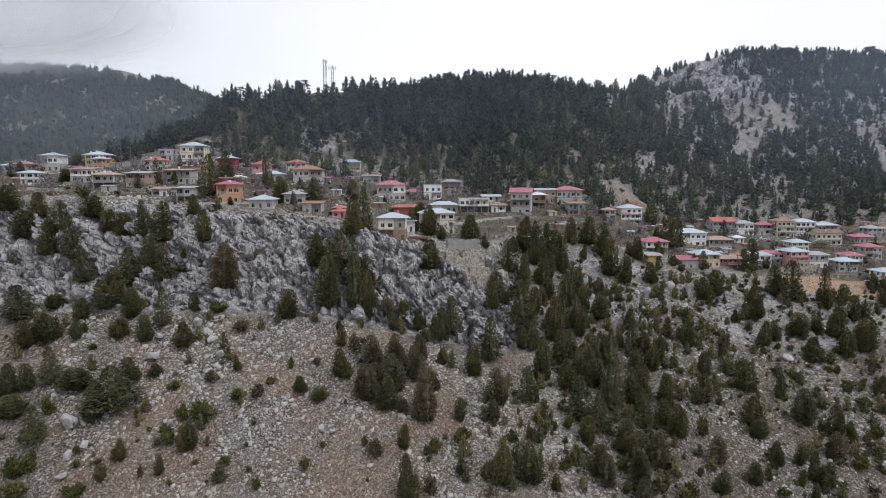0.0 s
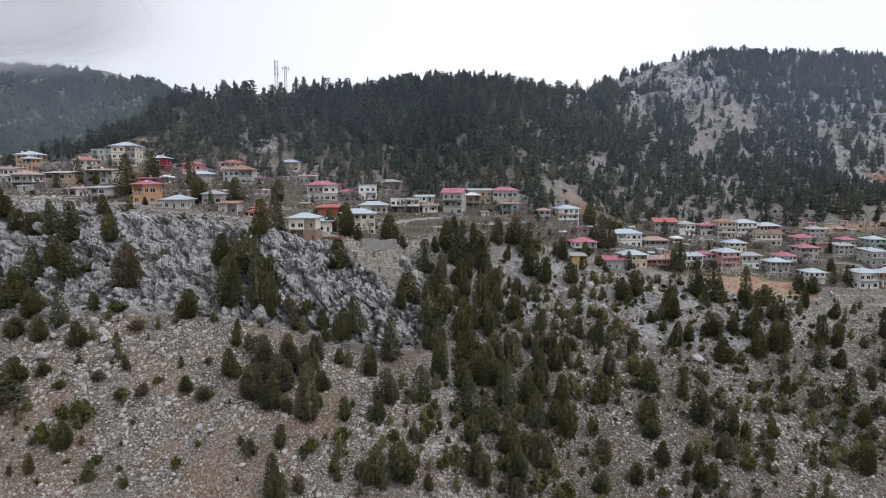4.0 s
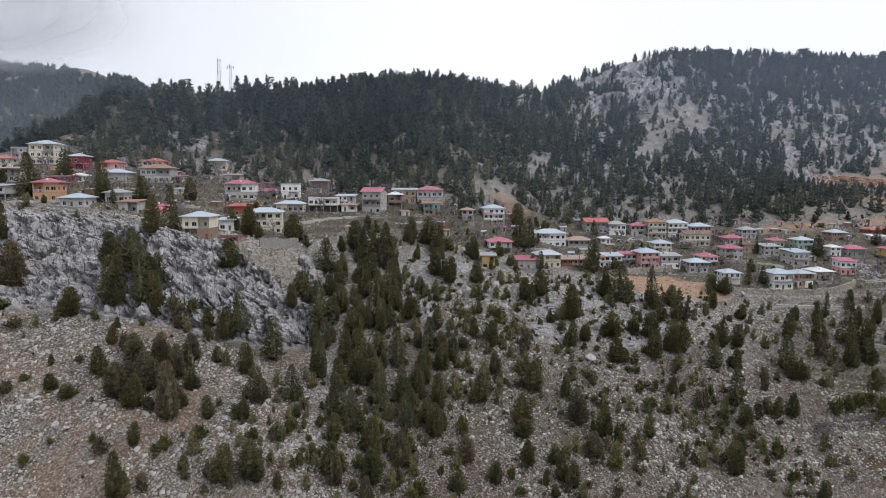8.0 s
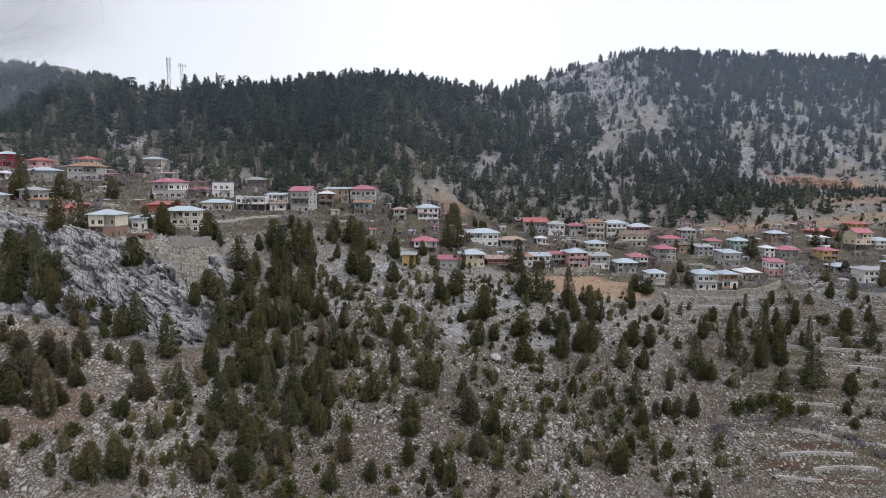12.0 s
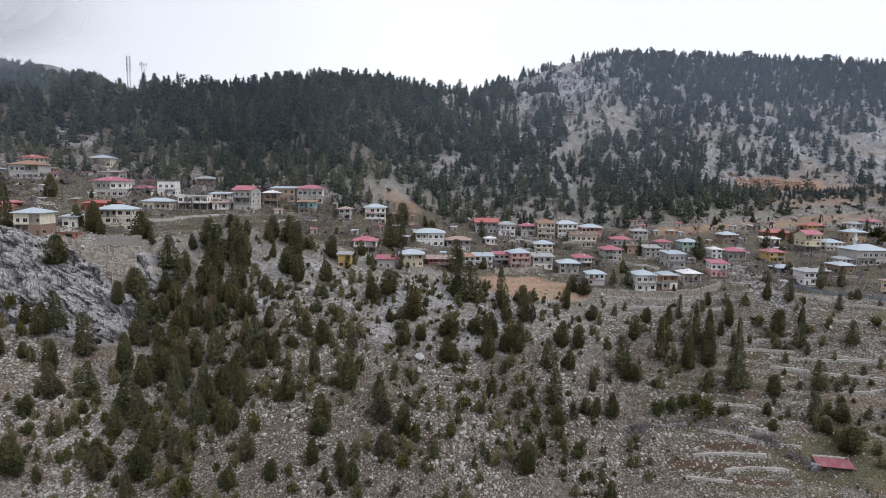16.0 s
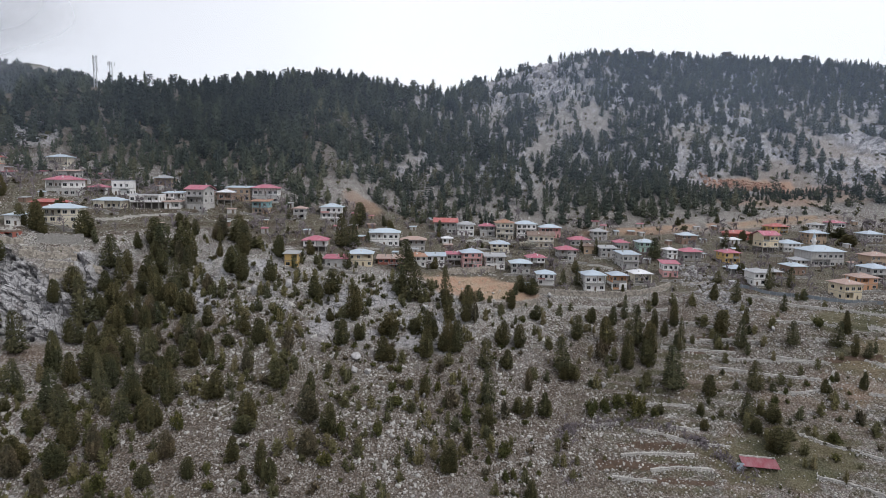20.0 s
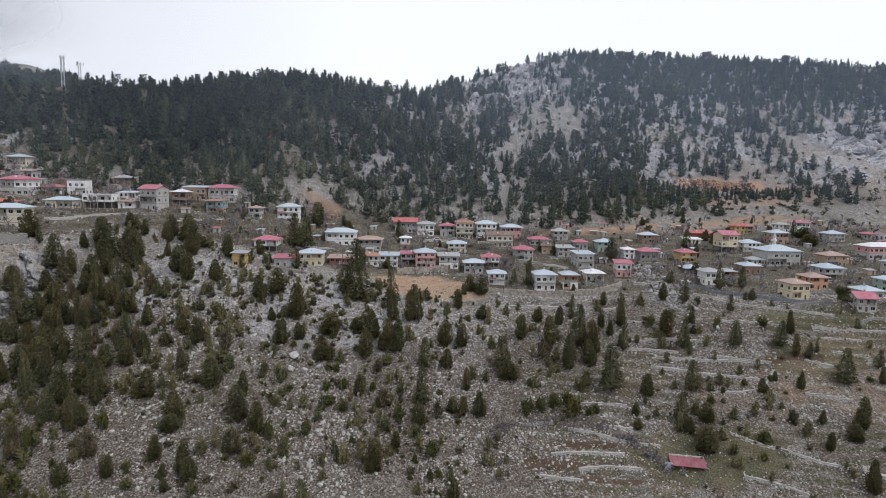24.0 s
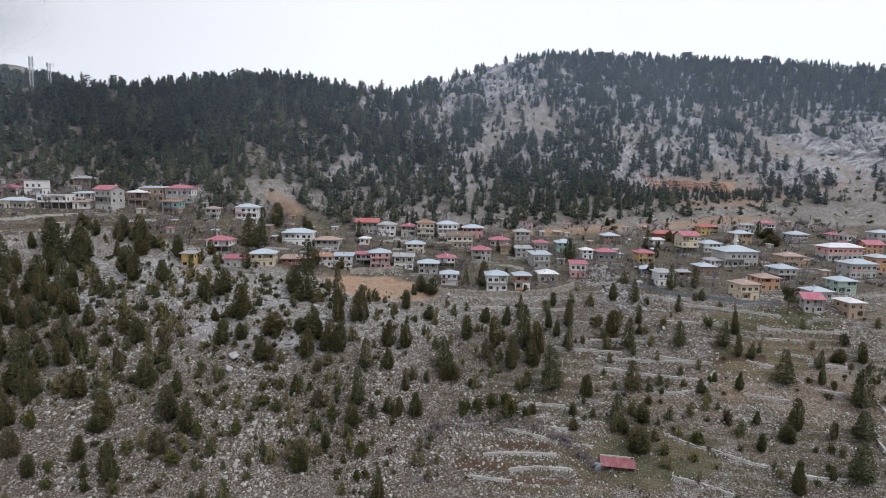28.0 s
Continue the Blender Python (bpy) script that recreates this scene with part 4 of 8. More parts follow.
house(-96.0, 220.1, 5.9, 6.9, 5.7, 2, "lean-to", "grey", "grey", 2, "two-storey grey cement village house on open pillars, grey lean-to roof", stilts=True)
house(-115.6, 275.7, 10.5, 10.0, 9.4, 3, "hip", "blue-grey", "cream", 8, "three-storey cream village house with balcony, blue-grey hip roof", balconies=(1, 2))
house(-130.4, 281.3, 6.6, 8.0, 4.8, 2, "flat", "grey", "grey", 0, "two-storey grey cement village house, flat roof")
house(-99.6, 275.1, 7.3, 7.7, 6.5, 2, "hip", "blue-grey", "crimson", 6, "two-storey crimson village house, blue-grey hip roof")
house(-83.9, 274.4, 8.0, 7.9, 6.2, 2, "hip", "red", "pink", 8, "two-storey pink village house with balcony, red hip roof", balconies=(0,))
house(-81.5, 225.2, 8.4, 8.5, 7.3, 2, "hip", "raspberry", "orange", 10, "two-storey orange village house with balcony, raspberry hip roof", balconies=(1,))
house(-91.6, 249.8, 7.6, 7.0, 2.5, 1, "lean-to", "raspberry", "red", 4, "single-storey red village house, raspberry lean-to roof")
house(-89.8, 258.8, 5.2, 6.0, 2.5, 1, "hip", "white", "white", 0, "single-storey white village house, white hip roof")
house(-78.2, 267.0, 10.6, 8.0, 3.9, 1, "hip", "blue-grey", "grey", 0, "single-storey grey cement village house with balcony, blue-grey hip roof", balconies=(0,))
house(-67.2, 218.3, 8.6, 9.0, 3.5, 1, "hip", "blue-grey", "grey", 3, "single-storey grey cement village house, blue-grey hip roof")
house(-71.5, 290.0, 9.5, 8.0, 4.9, 2, "hip", "red", "cream", 4, "two-storey cream village house with balcony, red hip roof", balconies=(0,))
house(-61.8, 272.0, 13.0, 10.0, 6.6, 2, "hip", "orange", "grey", 5, "two-storey grey cement village house, orange hip roof")
house(-55.8, 280.0, 4.6, 6.0, 2.5, 1, "lean-to", "raspberry", "grey", 0, "single-storey grey cement village house, raspberry lean-to roof")
house(-58.4, 231.1, 7.2, 7.1, 4.0, 1, "hip", "grey", "grey", 4, "single-storey grey cement village house on open pillars, grey hip roof", stilts=True)
house(-49.7, 224.2, 7.0, 6.9, 4.3, 1, "lean-to", "orange", "grey", 2, "single-storey grey cement village house, orange lean-to roof")
house(-39.6, 224.6, 5.1, 6.0, 2.5, 1, "hip", "red", "pink", 5, "single-storey pink village house, red hip roof")
house(-40.9, 231.5, 4.3, 6.0, 2.5, 1, "hip", "raspberry", "red", 0, "single-storey red village house, raspberry hip roof")
house(-47.6, 309.0, 9.6, 7.0, 4.9, 1, "hip", "blue-grey", "cream", 4, "single-storey cream village house with balcony, blue-grey hip roof", balconies=(0,))
house(-35.8, 297.0, 8.3, 7.5, 3.8, 1, "lean-to", "rusty", "grey", 2, "single-storey grey cement village house, rusty lean-to roof")
house(-23.8, 273.0, 13.0, 9.7, 7.4, 2, "hip", "raspberry", "white", 5, "two-storey white village house with balcony, raspberry hip roof", lower='grey', balconies=(1,))
house(-14.5, 286.0, 7.8, 6.4, 3.5, 1, "hip", "raspberry", "white", 4, "single-storey white village house with balcony, raspberry hip roof", balconies=(0,))
house(-4.9, 290.0, 8.6, 6.9, 7.1, 2, "flat", "grey", "white", 5, "two-storey white village house, flat roof")
house(-14.6, 250.0, 12.6, 5.9, 4.6, 1, "hip", "red", "red", 12, "single-storey red village house, red hip roof")
house(0.4, 268.0, 12.2, 7.3, 3.8, 1, "hip", "blue-grey", "cream", 2, "single-storey cream village house on open pillars, blue-grey hip roof", stilts=True)
house(-18.2, 210.0, 9.6, 8.5, 8.2, 2, "hip", "blue-grey", "cream", 0, "two-storey cream village house with balcony, blue-grey hip roof", lower='brown', balconies=(0,))
house(-13.6, 227.0, 5.6, 6.0, 4.2, 1, "lean-to", "blue-grey", "white", 4, "single-storey white village house, blue-grey lean-to roof")
house(-1.9, 237.4, 13.2, 9.0, 8.8, 3, "hip", "blue-grey", "cream", 10, "three-storey cream village house, blue-grey hip roof")
house(-8.8, 216.0, 6.6, 5.0, 2.5, 1, "flat", "brown", "red", 0, "single-storey red village house, flat roof")
house(4.6, 314.0, 9.0, 6.5, 5.0, 1, "hip", "grey", "tan", 0, "single-storey tan village house with balcony, grey hip roof", balconies=(0,))
house(14.5, 274.0, 13.4, 8.0, 6.4, 2, "flat", "white", "white", 3, "two-storey white village house with balcony, flat roof", balconies=(1,), stilts=True)
house(26.0, 277.0, 7.0, 6.5, 3.2, 1, "lean-to", "rusty", "white", 3, "single-storey white village house, rusty lean-to roof")
house(36.4, 278.1, 9.3, 8.5, 10.1, 3, "gable", "raspberry", "grey", -14, "three-storey grey cement village house with balcony, raspberry gable roof", balconies=(1, 2))
house(23.3, 283.6, 8.2, 7.0, 5.1, 2, "lean-to", "blue-grey", "white", 0, "two-storey white village house, blue-grey lean-to roof")
house(50.6, 297.0, 11.5, 8.0, 6.8, 2, "lean-to", "blue-grey", "tan", 0, "two-storey tan village house, blue-grey lean-to roof")
house(46.7, 287.8, 6.9, 6.8, 7.1, 2, "hip", "white", "brown", 3, "two-storey brown village house on open pillars, white hip roof", stilts=True)
house(63.6, 297.9, 12.7, 9.0, 7.4, 2, "hip", "raspberry", "white", 5, "two-storey white village house with balcony, raspberry hip roof", lower='grey', balconies=(1,))
house(64.8, 286.1, 7.9, 8.0, 6.0, 2, "lean-to", "orange", "turquoise", 3, "two-storey turquoise village house with balcony, orange lean-to roof", lower='tan', balconies=(1,))
house(82.3, 291.6, 5.7, 6.0, 5.3, 2, "hip", "rusty", "grey", 0, "two-storey grey cement village house, rusty hip roof")
house(96.4, 302.0, 10.6, 9.0, 8.7, 3, "hip", "blue-grey", "white", 5, "three-storey white village house with balcony, blue-grey hip roof", side='pink', balconies=(1,))
house(96.1, 263.7, 10.2, 9.0, 5.4, 2, "hip", "raspberry", "white", 4, "two-storey white village house on open pillars, raspberry hip roof", stilts=True)
house(89.5, 247.5, 5.4, 6.0, 5.8, 2, "lean-to", "grey", "yellow", 0, "two-storey yellow village house, grey lean-to roof")
house(107.5, 253.6, 9.3, 8.0, 4.2, 1, "lean-to", "raspberry", "grey", 2, "single-storey grey cement village house on open pillars, raspberry lean-to roof", stilts=True)
house(117.4, 259.2, 10.4, 8.9, 5.8, 2, "hip", "blue-grey", "pale yellow", 4, "two-storey pale yellow village house with balcony, blue-grey hip roof", balconies=(1,))
house(124.6, 294.5, 14.8, 10.0, 6.8, 2, "hip", "blue-grey", "white", 3, "two-storey white village house with balcony, blue-grey hip roof", balconies=(1,))
house(139.3, 294.9, 11.8, 8.0, 5.7, 2, "hip", "rusty", "grey", 3, "two-storey grey cement village house with balcony, rusty hip roof", balconies=(1,))
house(130.8, 266.1, 12.5, 8.0, 4.9, 2, "lean-to", "rusty", "red", 2, "two-storey red village house with balcony, rusty lean-to roof", balconies=(1,))
house(141.9, 273.4, 9.0, 7.9, 5.1, 2, "hip", "orange", "white", 2, "two-storey white village house, orange hip roof")
house(155.6, 326.5, 12.2, 9.0, 6.3, 2, "gable", "red", "grey", 2, "two-storey grey cement village house with balcony, red gable roof", balconies=(1,))
house(166.8, 325.1, 9.2, 8.0, 6.6, 2, "hip", "grey", "white", 0, "two-storey white village house with balcony, grey hip roof", balconies=(1,))
house(178.9, 326.5, 8.1, 7.5, 5.7, 2, "hip", "raspberry", "grey", 0, "two-storey grey cement village house with balcony, raspberry hip roof", balconies=(1,))
house(188.4, 323.8, 9.5, 9.0, 9.1, 3, "hip", "orange", "cream", 0, "three-storey cream village house with balcony, orange hip roof", balconies=(1, 2))
house(200.7, 326.2, 10.9, 9.0, 8.5, 3, "hip", "blue-grey", "white", 3, "three-storey white village house with balcony, blue-grey hip roof", balconies=(1,))
house(215.0, 329.5, 11.0, 9.0, 5.7, 2, "hip", "blue-grey", "pink", 0, "two-storey pink village house, blue-grey hip roof")
house(207.4, 316.0, 13.7, 8.0, 6.4, 2, "gable", "brown", "cream", 0, "two-storey cream village house with balcony, brown gable roof", balconies=(1,))
house(183.8, 302.2, 9.0, 8.0, 4.7, 2, "hip", "blue-grey", "cream", 0, "two-storey cream village house with balcony, blue-grey hip roof", balconies=(0,))
house(150.8, 276.4, 8.6, 7.8, 5.4, 2, "lean-to", "blue-grey", "white", 2, "two-storey white village house with balcony, blue-grey lean-to roof", balconies=(0,))
house(160.0, 281.5, 7.3, 6.5, 5.5, 2, "lean-to", "raspberry", "grey", 0, "two-storey grey cement village house on open pillars, raspberry lean-to roof", stilts=True)
house(168.6, 277.0, 9.2, 9.0, 7.8, 3, "hip", "blue-grey", "pink", 8, "three-storey pink village house with balcony, blue-grey hip roof", balconies=(1,))
house(179.6, 279.8, 9.2, 8.0, 6.3, 2, "lean-to", "grey", "white", 2, "two-storey white village house with balcony, grey lean-to roof", balconies=(1,))
house(156.4, 310.6, 5.0, 5.0, 2.7, 1, "hip", "white", "white", 0, "single-storey white village house, white hip roof")
house(200.4, 285.1, 8.1, 8.2, 5.0, 2, "hip", "raspberry", "white", 2, "two-storey white village house on open pillars, raspberry hip roof", stilts=True)
house(191.6, 276.4, 9.0, 8.0, 5.1, 2, "hip", "blue-grey", "grey", 0, "two-storey grey cement village house, blue-grey hip roof")
house(201.7, 264.3, 7.4, 7.4, 5.2, 2, "hip", "blue-grey", "white", 0, "two-storey white village house with balcony, blue-grey hip roof", side='red', balconies=(1,))
house(223.5, 261.6, 9.1, 9.0, 7.2, 2, "hip", "blue-grey", "white", 4, "two-storey white village house with balcony, blue-grey hip roof", balconies=(1, 2))
house(235.4, 264.6, 6.8, 7.9, 6.5, 2, "hip", "blue-grey", "orange", 3, "two-storey orange village house with balcony, blue-grey hip roof", lower='white', balconies=(1,))
house(248.4, 271.6, 8.1, 9.0, 4.2, 1, "hip", "white", "cream", 2, "single-storey cream village house with balcony, white hip roof", balconies=(0,))
house(218.3, 297.5, 9.1, 9.0, 5.8, 2, "hip", "raspberry", "grey", 3, "two-storey grey cement village house with balcony, raspberry hip roof", balconies=(1,))
house(229.3, 320.0, 10.2, 8.0, 3.4, 1, "hip", "raspberry", "grey", 0, "single-storey grey cement village house, raspberry hip roof")
house(232.2, 308.8, 6.5, 7.2, 4.2, 1, "hip", "brown", "tan", 3, "single-storey tan village house with balcony, brown hip roof", balconies=(1,))
house(243.3, 331.7, 8.2, 8.0, 5.1, 2, "hip", "grey", "grey", 0, "two-storey grey cement village house, grey hip roof")
house(240.5, 302.8, 7.9, 8.0, 4.7, 2, "lean-to", "grey", "grey", 3, "two-storey grey cement village house, grey lean-to roof")
house(251.9, 317.6, 6.8, 7.6, 3.7, 1, "hip", "raspberry", "grey", 0, "single-storey grey cement village house, raspberry hip roof")
house(247.8, 289.2, 8.5, 9.0, 7.0, 2, "lean-to", "blue-grey", "grey", 10, "two-storey grey cement village house with balcony, blue-grey lean-to roof", balconies=(1,))
house(263.9, 312.9, 8.6, 8.0, 5.2, 2, "hip", "blue-grey", "mint", 0, "two-storey mint village house with balcony, blue-grey hip roof", balconies=(0,))
house(293.3, 330.3, 8.4, 8.0, 5.1, 2, "hip", "blue-grey", "brown", 3, "two-storey brown village house, blue-grey hip roof")
house(273.6, 302.8, 5.4, 6.5, 4.7, 2, "hip", "white", "white", 0, "two-storey white village house, white hip roof")
house(283.8, 301.8, 9.2, 9.0, 4.4, 1, "hip", "raspberry", "white", 3, "single-storey white village house with balcony, raspberry hip roof", lower='grey', balconies=(0,))
house(263.5, 277.7, 7.0, 8.0, 6.5, 2, "lean-to", "raspberry", "white", -6, "two-storey white village house, raspberry lean-to roof", lower='pink')
house(333.2, 351.4, 14.5, 9.0, 3.7, 1, "hip", "red", "red", 3, "single-storey red village house, red hip roof")
house(364.6, 366.9, 11.1, 9.0, 5.0, 2, "hip", "red", "yellow", 3, "two-storey yellow village house with balcony, red hip roof", balconies=(0,))
house(332.8, 318.3, 9.0, 9.0, 9.6, 3, "gable", "raspberry", "pale yellow", 6, "three-storey pale yellow village house with balcony, raspberry gable roof", balconies=(1,), stilts=True)
house(346.8, 321.8, 9.6, 9.0, 4.7, 2, "hip", "blue-grey", "white", 3, "two-storey white village house, blue-grey hip roof", lower='grey')
house(320.6, 335.7, 8.3, 7.0, 2.5, 1, "lean-to", "white", "white", 0, "single-storey white village house, white lean-to roof")
house(303.2, 299.4, 7.9, 9.0, 5.5, 2, "hip", "raspberry", "yellow", 3, "two-storey yellow village house with balcony, raspberry hip roof", balconies=(0,))
house(350.4, 296.6, 17.1, 14.0, 7.8, 2, "hip", "blue-grey", "grey", 3, "two-storey grey cement village house, blue-grey hip roof")
house(372.9, 341.1, 10.0, 9.0, 6.3, 2, "hip", "blue-grey", "tan", 0, "two-storey tan village house, blue-grey hip roof")
house(387.9, 364.2, 6.5, 8.0, 4.9, 2, "hip", "grey", "white", 0, "two-storey white village house, grey hip roof")
house(399.3, 363.6, 8.2, 9.0, 6.0, 2, "hip", "raspberry", "white", 0, "two-storey white village house, raspberry hip roof")
house(302.2, 268.3, 7.3, 8.6, 6.3, 2, "hip", "grey", "white", 2, "two-storey white village house, grey hip roof")
house(299.9, 284.8, 7.6, 8.0, 2.8, 1, "hip", "blue-grey", "grey", 0, "single-storey grey cement village house, blue-grey hip roof")
house(315.4, 279.9, 5.3, 6.3, 2.5, 1, "hip", "grey", "brown", 0, "single-storey brown village house, grey hip roof")
house(327.8, 282.8, 7.4, 9.0, 4.1, 1, "hip", "blue-grey", "brown", 4, "single-storey brown village house on open pillars, blue-grey hip roof", stilts=True)
house(338.1, 297.7, 6.3, 7.9, 2.6, 1, "hip", "grey", "white", 0, "single-storey white village house, grey hip roof")
house(330.6, 247.7, 8.4, 9.0, 7.0, 2, "hip", "rusty", "pale yellow", 8, "two-storey pale yellow village house with balcony, rusty hip roof", balconies=(0,))
house(346.1, 260.5, 8.7, 9.0, 5.6, 2, "hip", "rusty", "orange", 3, "two-storey orange village house, rusty hip roof")
house(360.8, 273.1, 9.3, 10.0, 5.9, 2, "hip", "blue-grey", "grey", 4, "two-storey grey cement village house on open pillars, blue-grey hip roof", stilts=True)
house(375.4, 293.8, 10.3, 9.0, 5.7, 2, "hip", "rusty", "tan", 3, "two-storey tan village house with balcony, rusty hip roof", balconies=(0,))
house(405.4, 340.4, 9.6, 9.0, 4.6, 2, "hip", "blue-grey", "grey", 3, "two-storey grey cement village house with balcony, blue-grey hip roof", balconies=(0,))
house(409.9, 307.0, 19.0, 10.0, 6.8, 2, "hip", "white", "pink", 5, "two-storey pink village house, white hip roof", lower='grey')
house(430.3, 347.2, 4.9, 7.7, 3.3, 1, "hip", "raspberry", "grey", 0, "single-storey grey cement village house, raspberry hip roof")
house(438.7, 345.2, 5.2, 8.0, 4.3, 1, "gable", "brown", "white", 0, "single-storey white village house, brown gable roof")
house(433.3, 318.4, 9.3, 9.0, 4.9, 2, "gable", "raspberry", "orange", 0, "two-storey orange village house, raspberry gable roof")
house(450.7, 334.8, 8.7, 9.0, 6.8, 2, "hip", "blue-grey", "grey", 0, "two-storey grey cement village house, blue-grey hip roof")
house(397.6, 274.8, 12.5, 10.0, 6.7, 2, "hip", "blue-grey", "grey", 4, "two-storey grey cement village house, blue-grey hip roof", side='pink')
house(376.6, 254.5, 8.2, 9.0, 5.5, 2, "hip", "blue-grey", "mint", 3, "two-storey mint village house with balcony, blue-grey hip roof", balconies=(0,))
house(360.8, 246.1, 8.3, 9.0, 3.4, 1, "hip", "blue-grey", "grey", 3, "single-storey grey cement village house, blue-grey hip roof")
house(350.4, 235.5, 7.0, 9.0, 5.5, 2, "gable", "raspberry", "grey", -10, "two-storey grey cement village house, raspberry gable roof")
house(365.6, 231.9, 6.3, 9.0, 6.4, 2, "hip", "white", "tan", 3, "two-storey tan village house with balcony, white hip roof", balconies=(0,))
house(415.5, 286.7, 7.5, 9.0, 7.0, 2, "hip", "blue-grey", "orange", 0, "two-storey orange village house, blue-grey hip roof")


# ---- plants ----
def tuft_tris(c, a, size, rng, cross=2):
    """Small pointed sprays of needles: triangles at the places c, along the directions a."""
    n = len(c)
    out = []
    for _ in range(cross):
        r = rng.normal(size=(n, 3))
        b = np.cross(a, r)
        b /= np.linalg.norm(b, axis=1, keepdims=True) + 1e-6
        s = size[:, None]
        wide = s * rng.uniform(0.34, 0.52, (n, 1))
        tip = c + a * s * rng.uniform(0.8, 1.2, (n, 1)) + b * s * rng.uniform(-0.3, 0.3, (n, 1))
        out.append(np.stack([c - b * wide - a * s * 0.3, c + b * wide - a * s * 0.3, tip], 1))
    return np.concatenate(out)


def unit(v):
    return v / (np.linalg.norm(v, axis=1, keepdims=True) + 1e-9)


def ball_tris(c, r, rng):
    """A lumpy octahedral core."""
    k = np.array([[1, 0, 0], [0, 1, 0], [-1, 0, 0], [0, -1, 0], [0, 0, 1], [0, 0, -1]]) * np.asarray(r) * rng.uniform(0.8, 1.1, (6, 1)) + c
    f = [(0, 1, 4), (1, 2, 4), (2, 3, 4), (3, 0, 4), (1, 0, 5), (2, 1, 5), (3, 2, 5), (0, 3, 5)]
    return k[np.array(f)]


def cedar_crown(rng, n=1750, lean=0.03, size=0.035, cores=(0.2, 0.34, 0.5, 0.66, 0.8)):
    z = 0.07 + 0.92 * rng.uniform(0, 1, n) ** 1.15
    ang = rng.uniform(0, 2 * np.pi, n)
    tiers = rng.uniform(6, 9)
    saw = (z * tiers + 0.25 * np.sin(ang * 3 + 5 * rng.uniform())) % 1
    lop = 1 + 0.22 * np.sin(ang + rng.uniform(0, 6)) + 0.16 * np.sin(2 * ang + z * 6 + rng.uniform(0, 6))
    R = 0.28 * (1.02 - z) ** 0.48 * (0.78 + 0.22 * (1 - saw)) * lop * (0.72 + 0.55 * fbm(np.cos(ang) * 1.6, np.sin(ang) * 1.6, z * 4.5 + 40 * lean, 2, 19))
    low = np.clip((z - 0.05) / 0.12, 0.35, 1)
    r = R * low * np.sqrt(rng.uniform(0.12, 1.0, n))
    c = np.stack([np.cos(ang) * r + lean * z, np.sin(ang) * r, z - 0.05 * r / 0.3], 1)
    a = unit(np.stack([np.cos(ang), np.sin(ang), 0.15 - 0.55 * (1 - z) + 1.2 * z ** 4 + 0.3 * rng.normal(size=n)], 1))
    t = tuft_tris(c, a, size * (1.2 - 0.62 * z) * rng.uniform(0.7, 1.4, n), rng, 1)
    core = [ball_tris(np.array([lean * zz, 0, zz]), (0.12 * (1 - zz) ** 0.7, 0.12 * (1 - zz) ** 0.7, 0.15), rng) for zz in cores]
    return np.concatenate([t, *core])


def lobed_crown(rng, lobes, n=620, size=0.060, up=0.6):
    """Rounded, uneven crown from lobes (x, y, z, rx, rz)."""
    tot = sum(l[3] * l[4] for l in lobes)
    out = []
    for x, y, z, rx, rz in lobes:
        m = max(12, int(n * rx * rz / tot))
        d = unit(rng.normal(size=(m, 3)))
        rad = rng.uniform(0.55, 1.12, (m, 1)) * (1 + 0.18 * np.sin(d[:, :1] * 7 + d[:, 2:] * 5 + x * 9))
        c = np.array([x, y, z]) + d * rad * np.array([rx, rx, rz])
        c = c[c[:, 2] > 0.02]
        d = d[:len(c)] if len(c) == m else unit(c - np.array([x, y, z]))
        a = unit(d + np.array([0, 0, up]) + 0.45 * rng.normal(size=d.shape))
        out.append(tuft_tris(c, a, size * rng.uniform(0.6, 1.5, len(c)), rng))
        out.append(ball_tris(np.array([x, y, z]), (rx * 0.66, rx * 0.66, rz * 0.66), rng))
    return np.concatenate(out)


def cone_shell(rng, n, size, tall, wide, at=(0.0, 0.0), low=0.03, point=0.62, cores=(0.10, 0.26, 0.42, 0.58, 0.74), full=0.52):
    """One dense upright crown, widest near its foot, with a lumpy skin of small upward sprays over a dark core."""
    z = low + (tall - low) * rng.uniform(0, 1, n) ** 1.12
    f = (z - low) / (tall - low)
    ang = rng.uniform(0, 2 * np.pi, n)
    k = rng.uniform(0, 60)
    lump = 0.50 + 0.98 * fbm(np.cos(ang) * 1.7 + k, np.sin(ang) * 1.7, f * 3.6 + k, 2, 9)
    R = wide * (1 - f) ** point * np.clip((f + 0.12) / 0.42, 0.3, 1) ** 0.6 * lump + 0.008
    r = R * rng.uniform(0.50, 1.08, n)
    c = np.stack([at[0] + np.cos(ang) * r, at[1] + np.sin(ang) * r, z], 1)
    a = unit(np.stack([np.cos(ang), np.sin(ang), 0.55 + 0.9 * f + 0.3 * rng.normal(size=n)], 1))
    out = [tuft_tris(c, a, size * (1.15 - 0.45 * f) * rng.uniform(0.7, 1.35, n), rng, 1)]
    for g in cores:
        w = full * wide * (1 - g) ** point * min(1, (g + 0.12) / 0.42) ** 0.6
        out.append(ball_tris(np.array([at[0], at[1], low + g * (tall - low)]), (w, w, 0.22 * tall), rng))
    return out


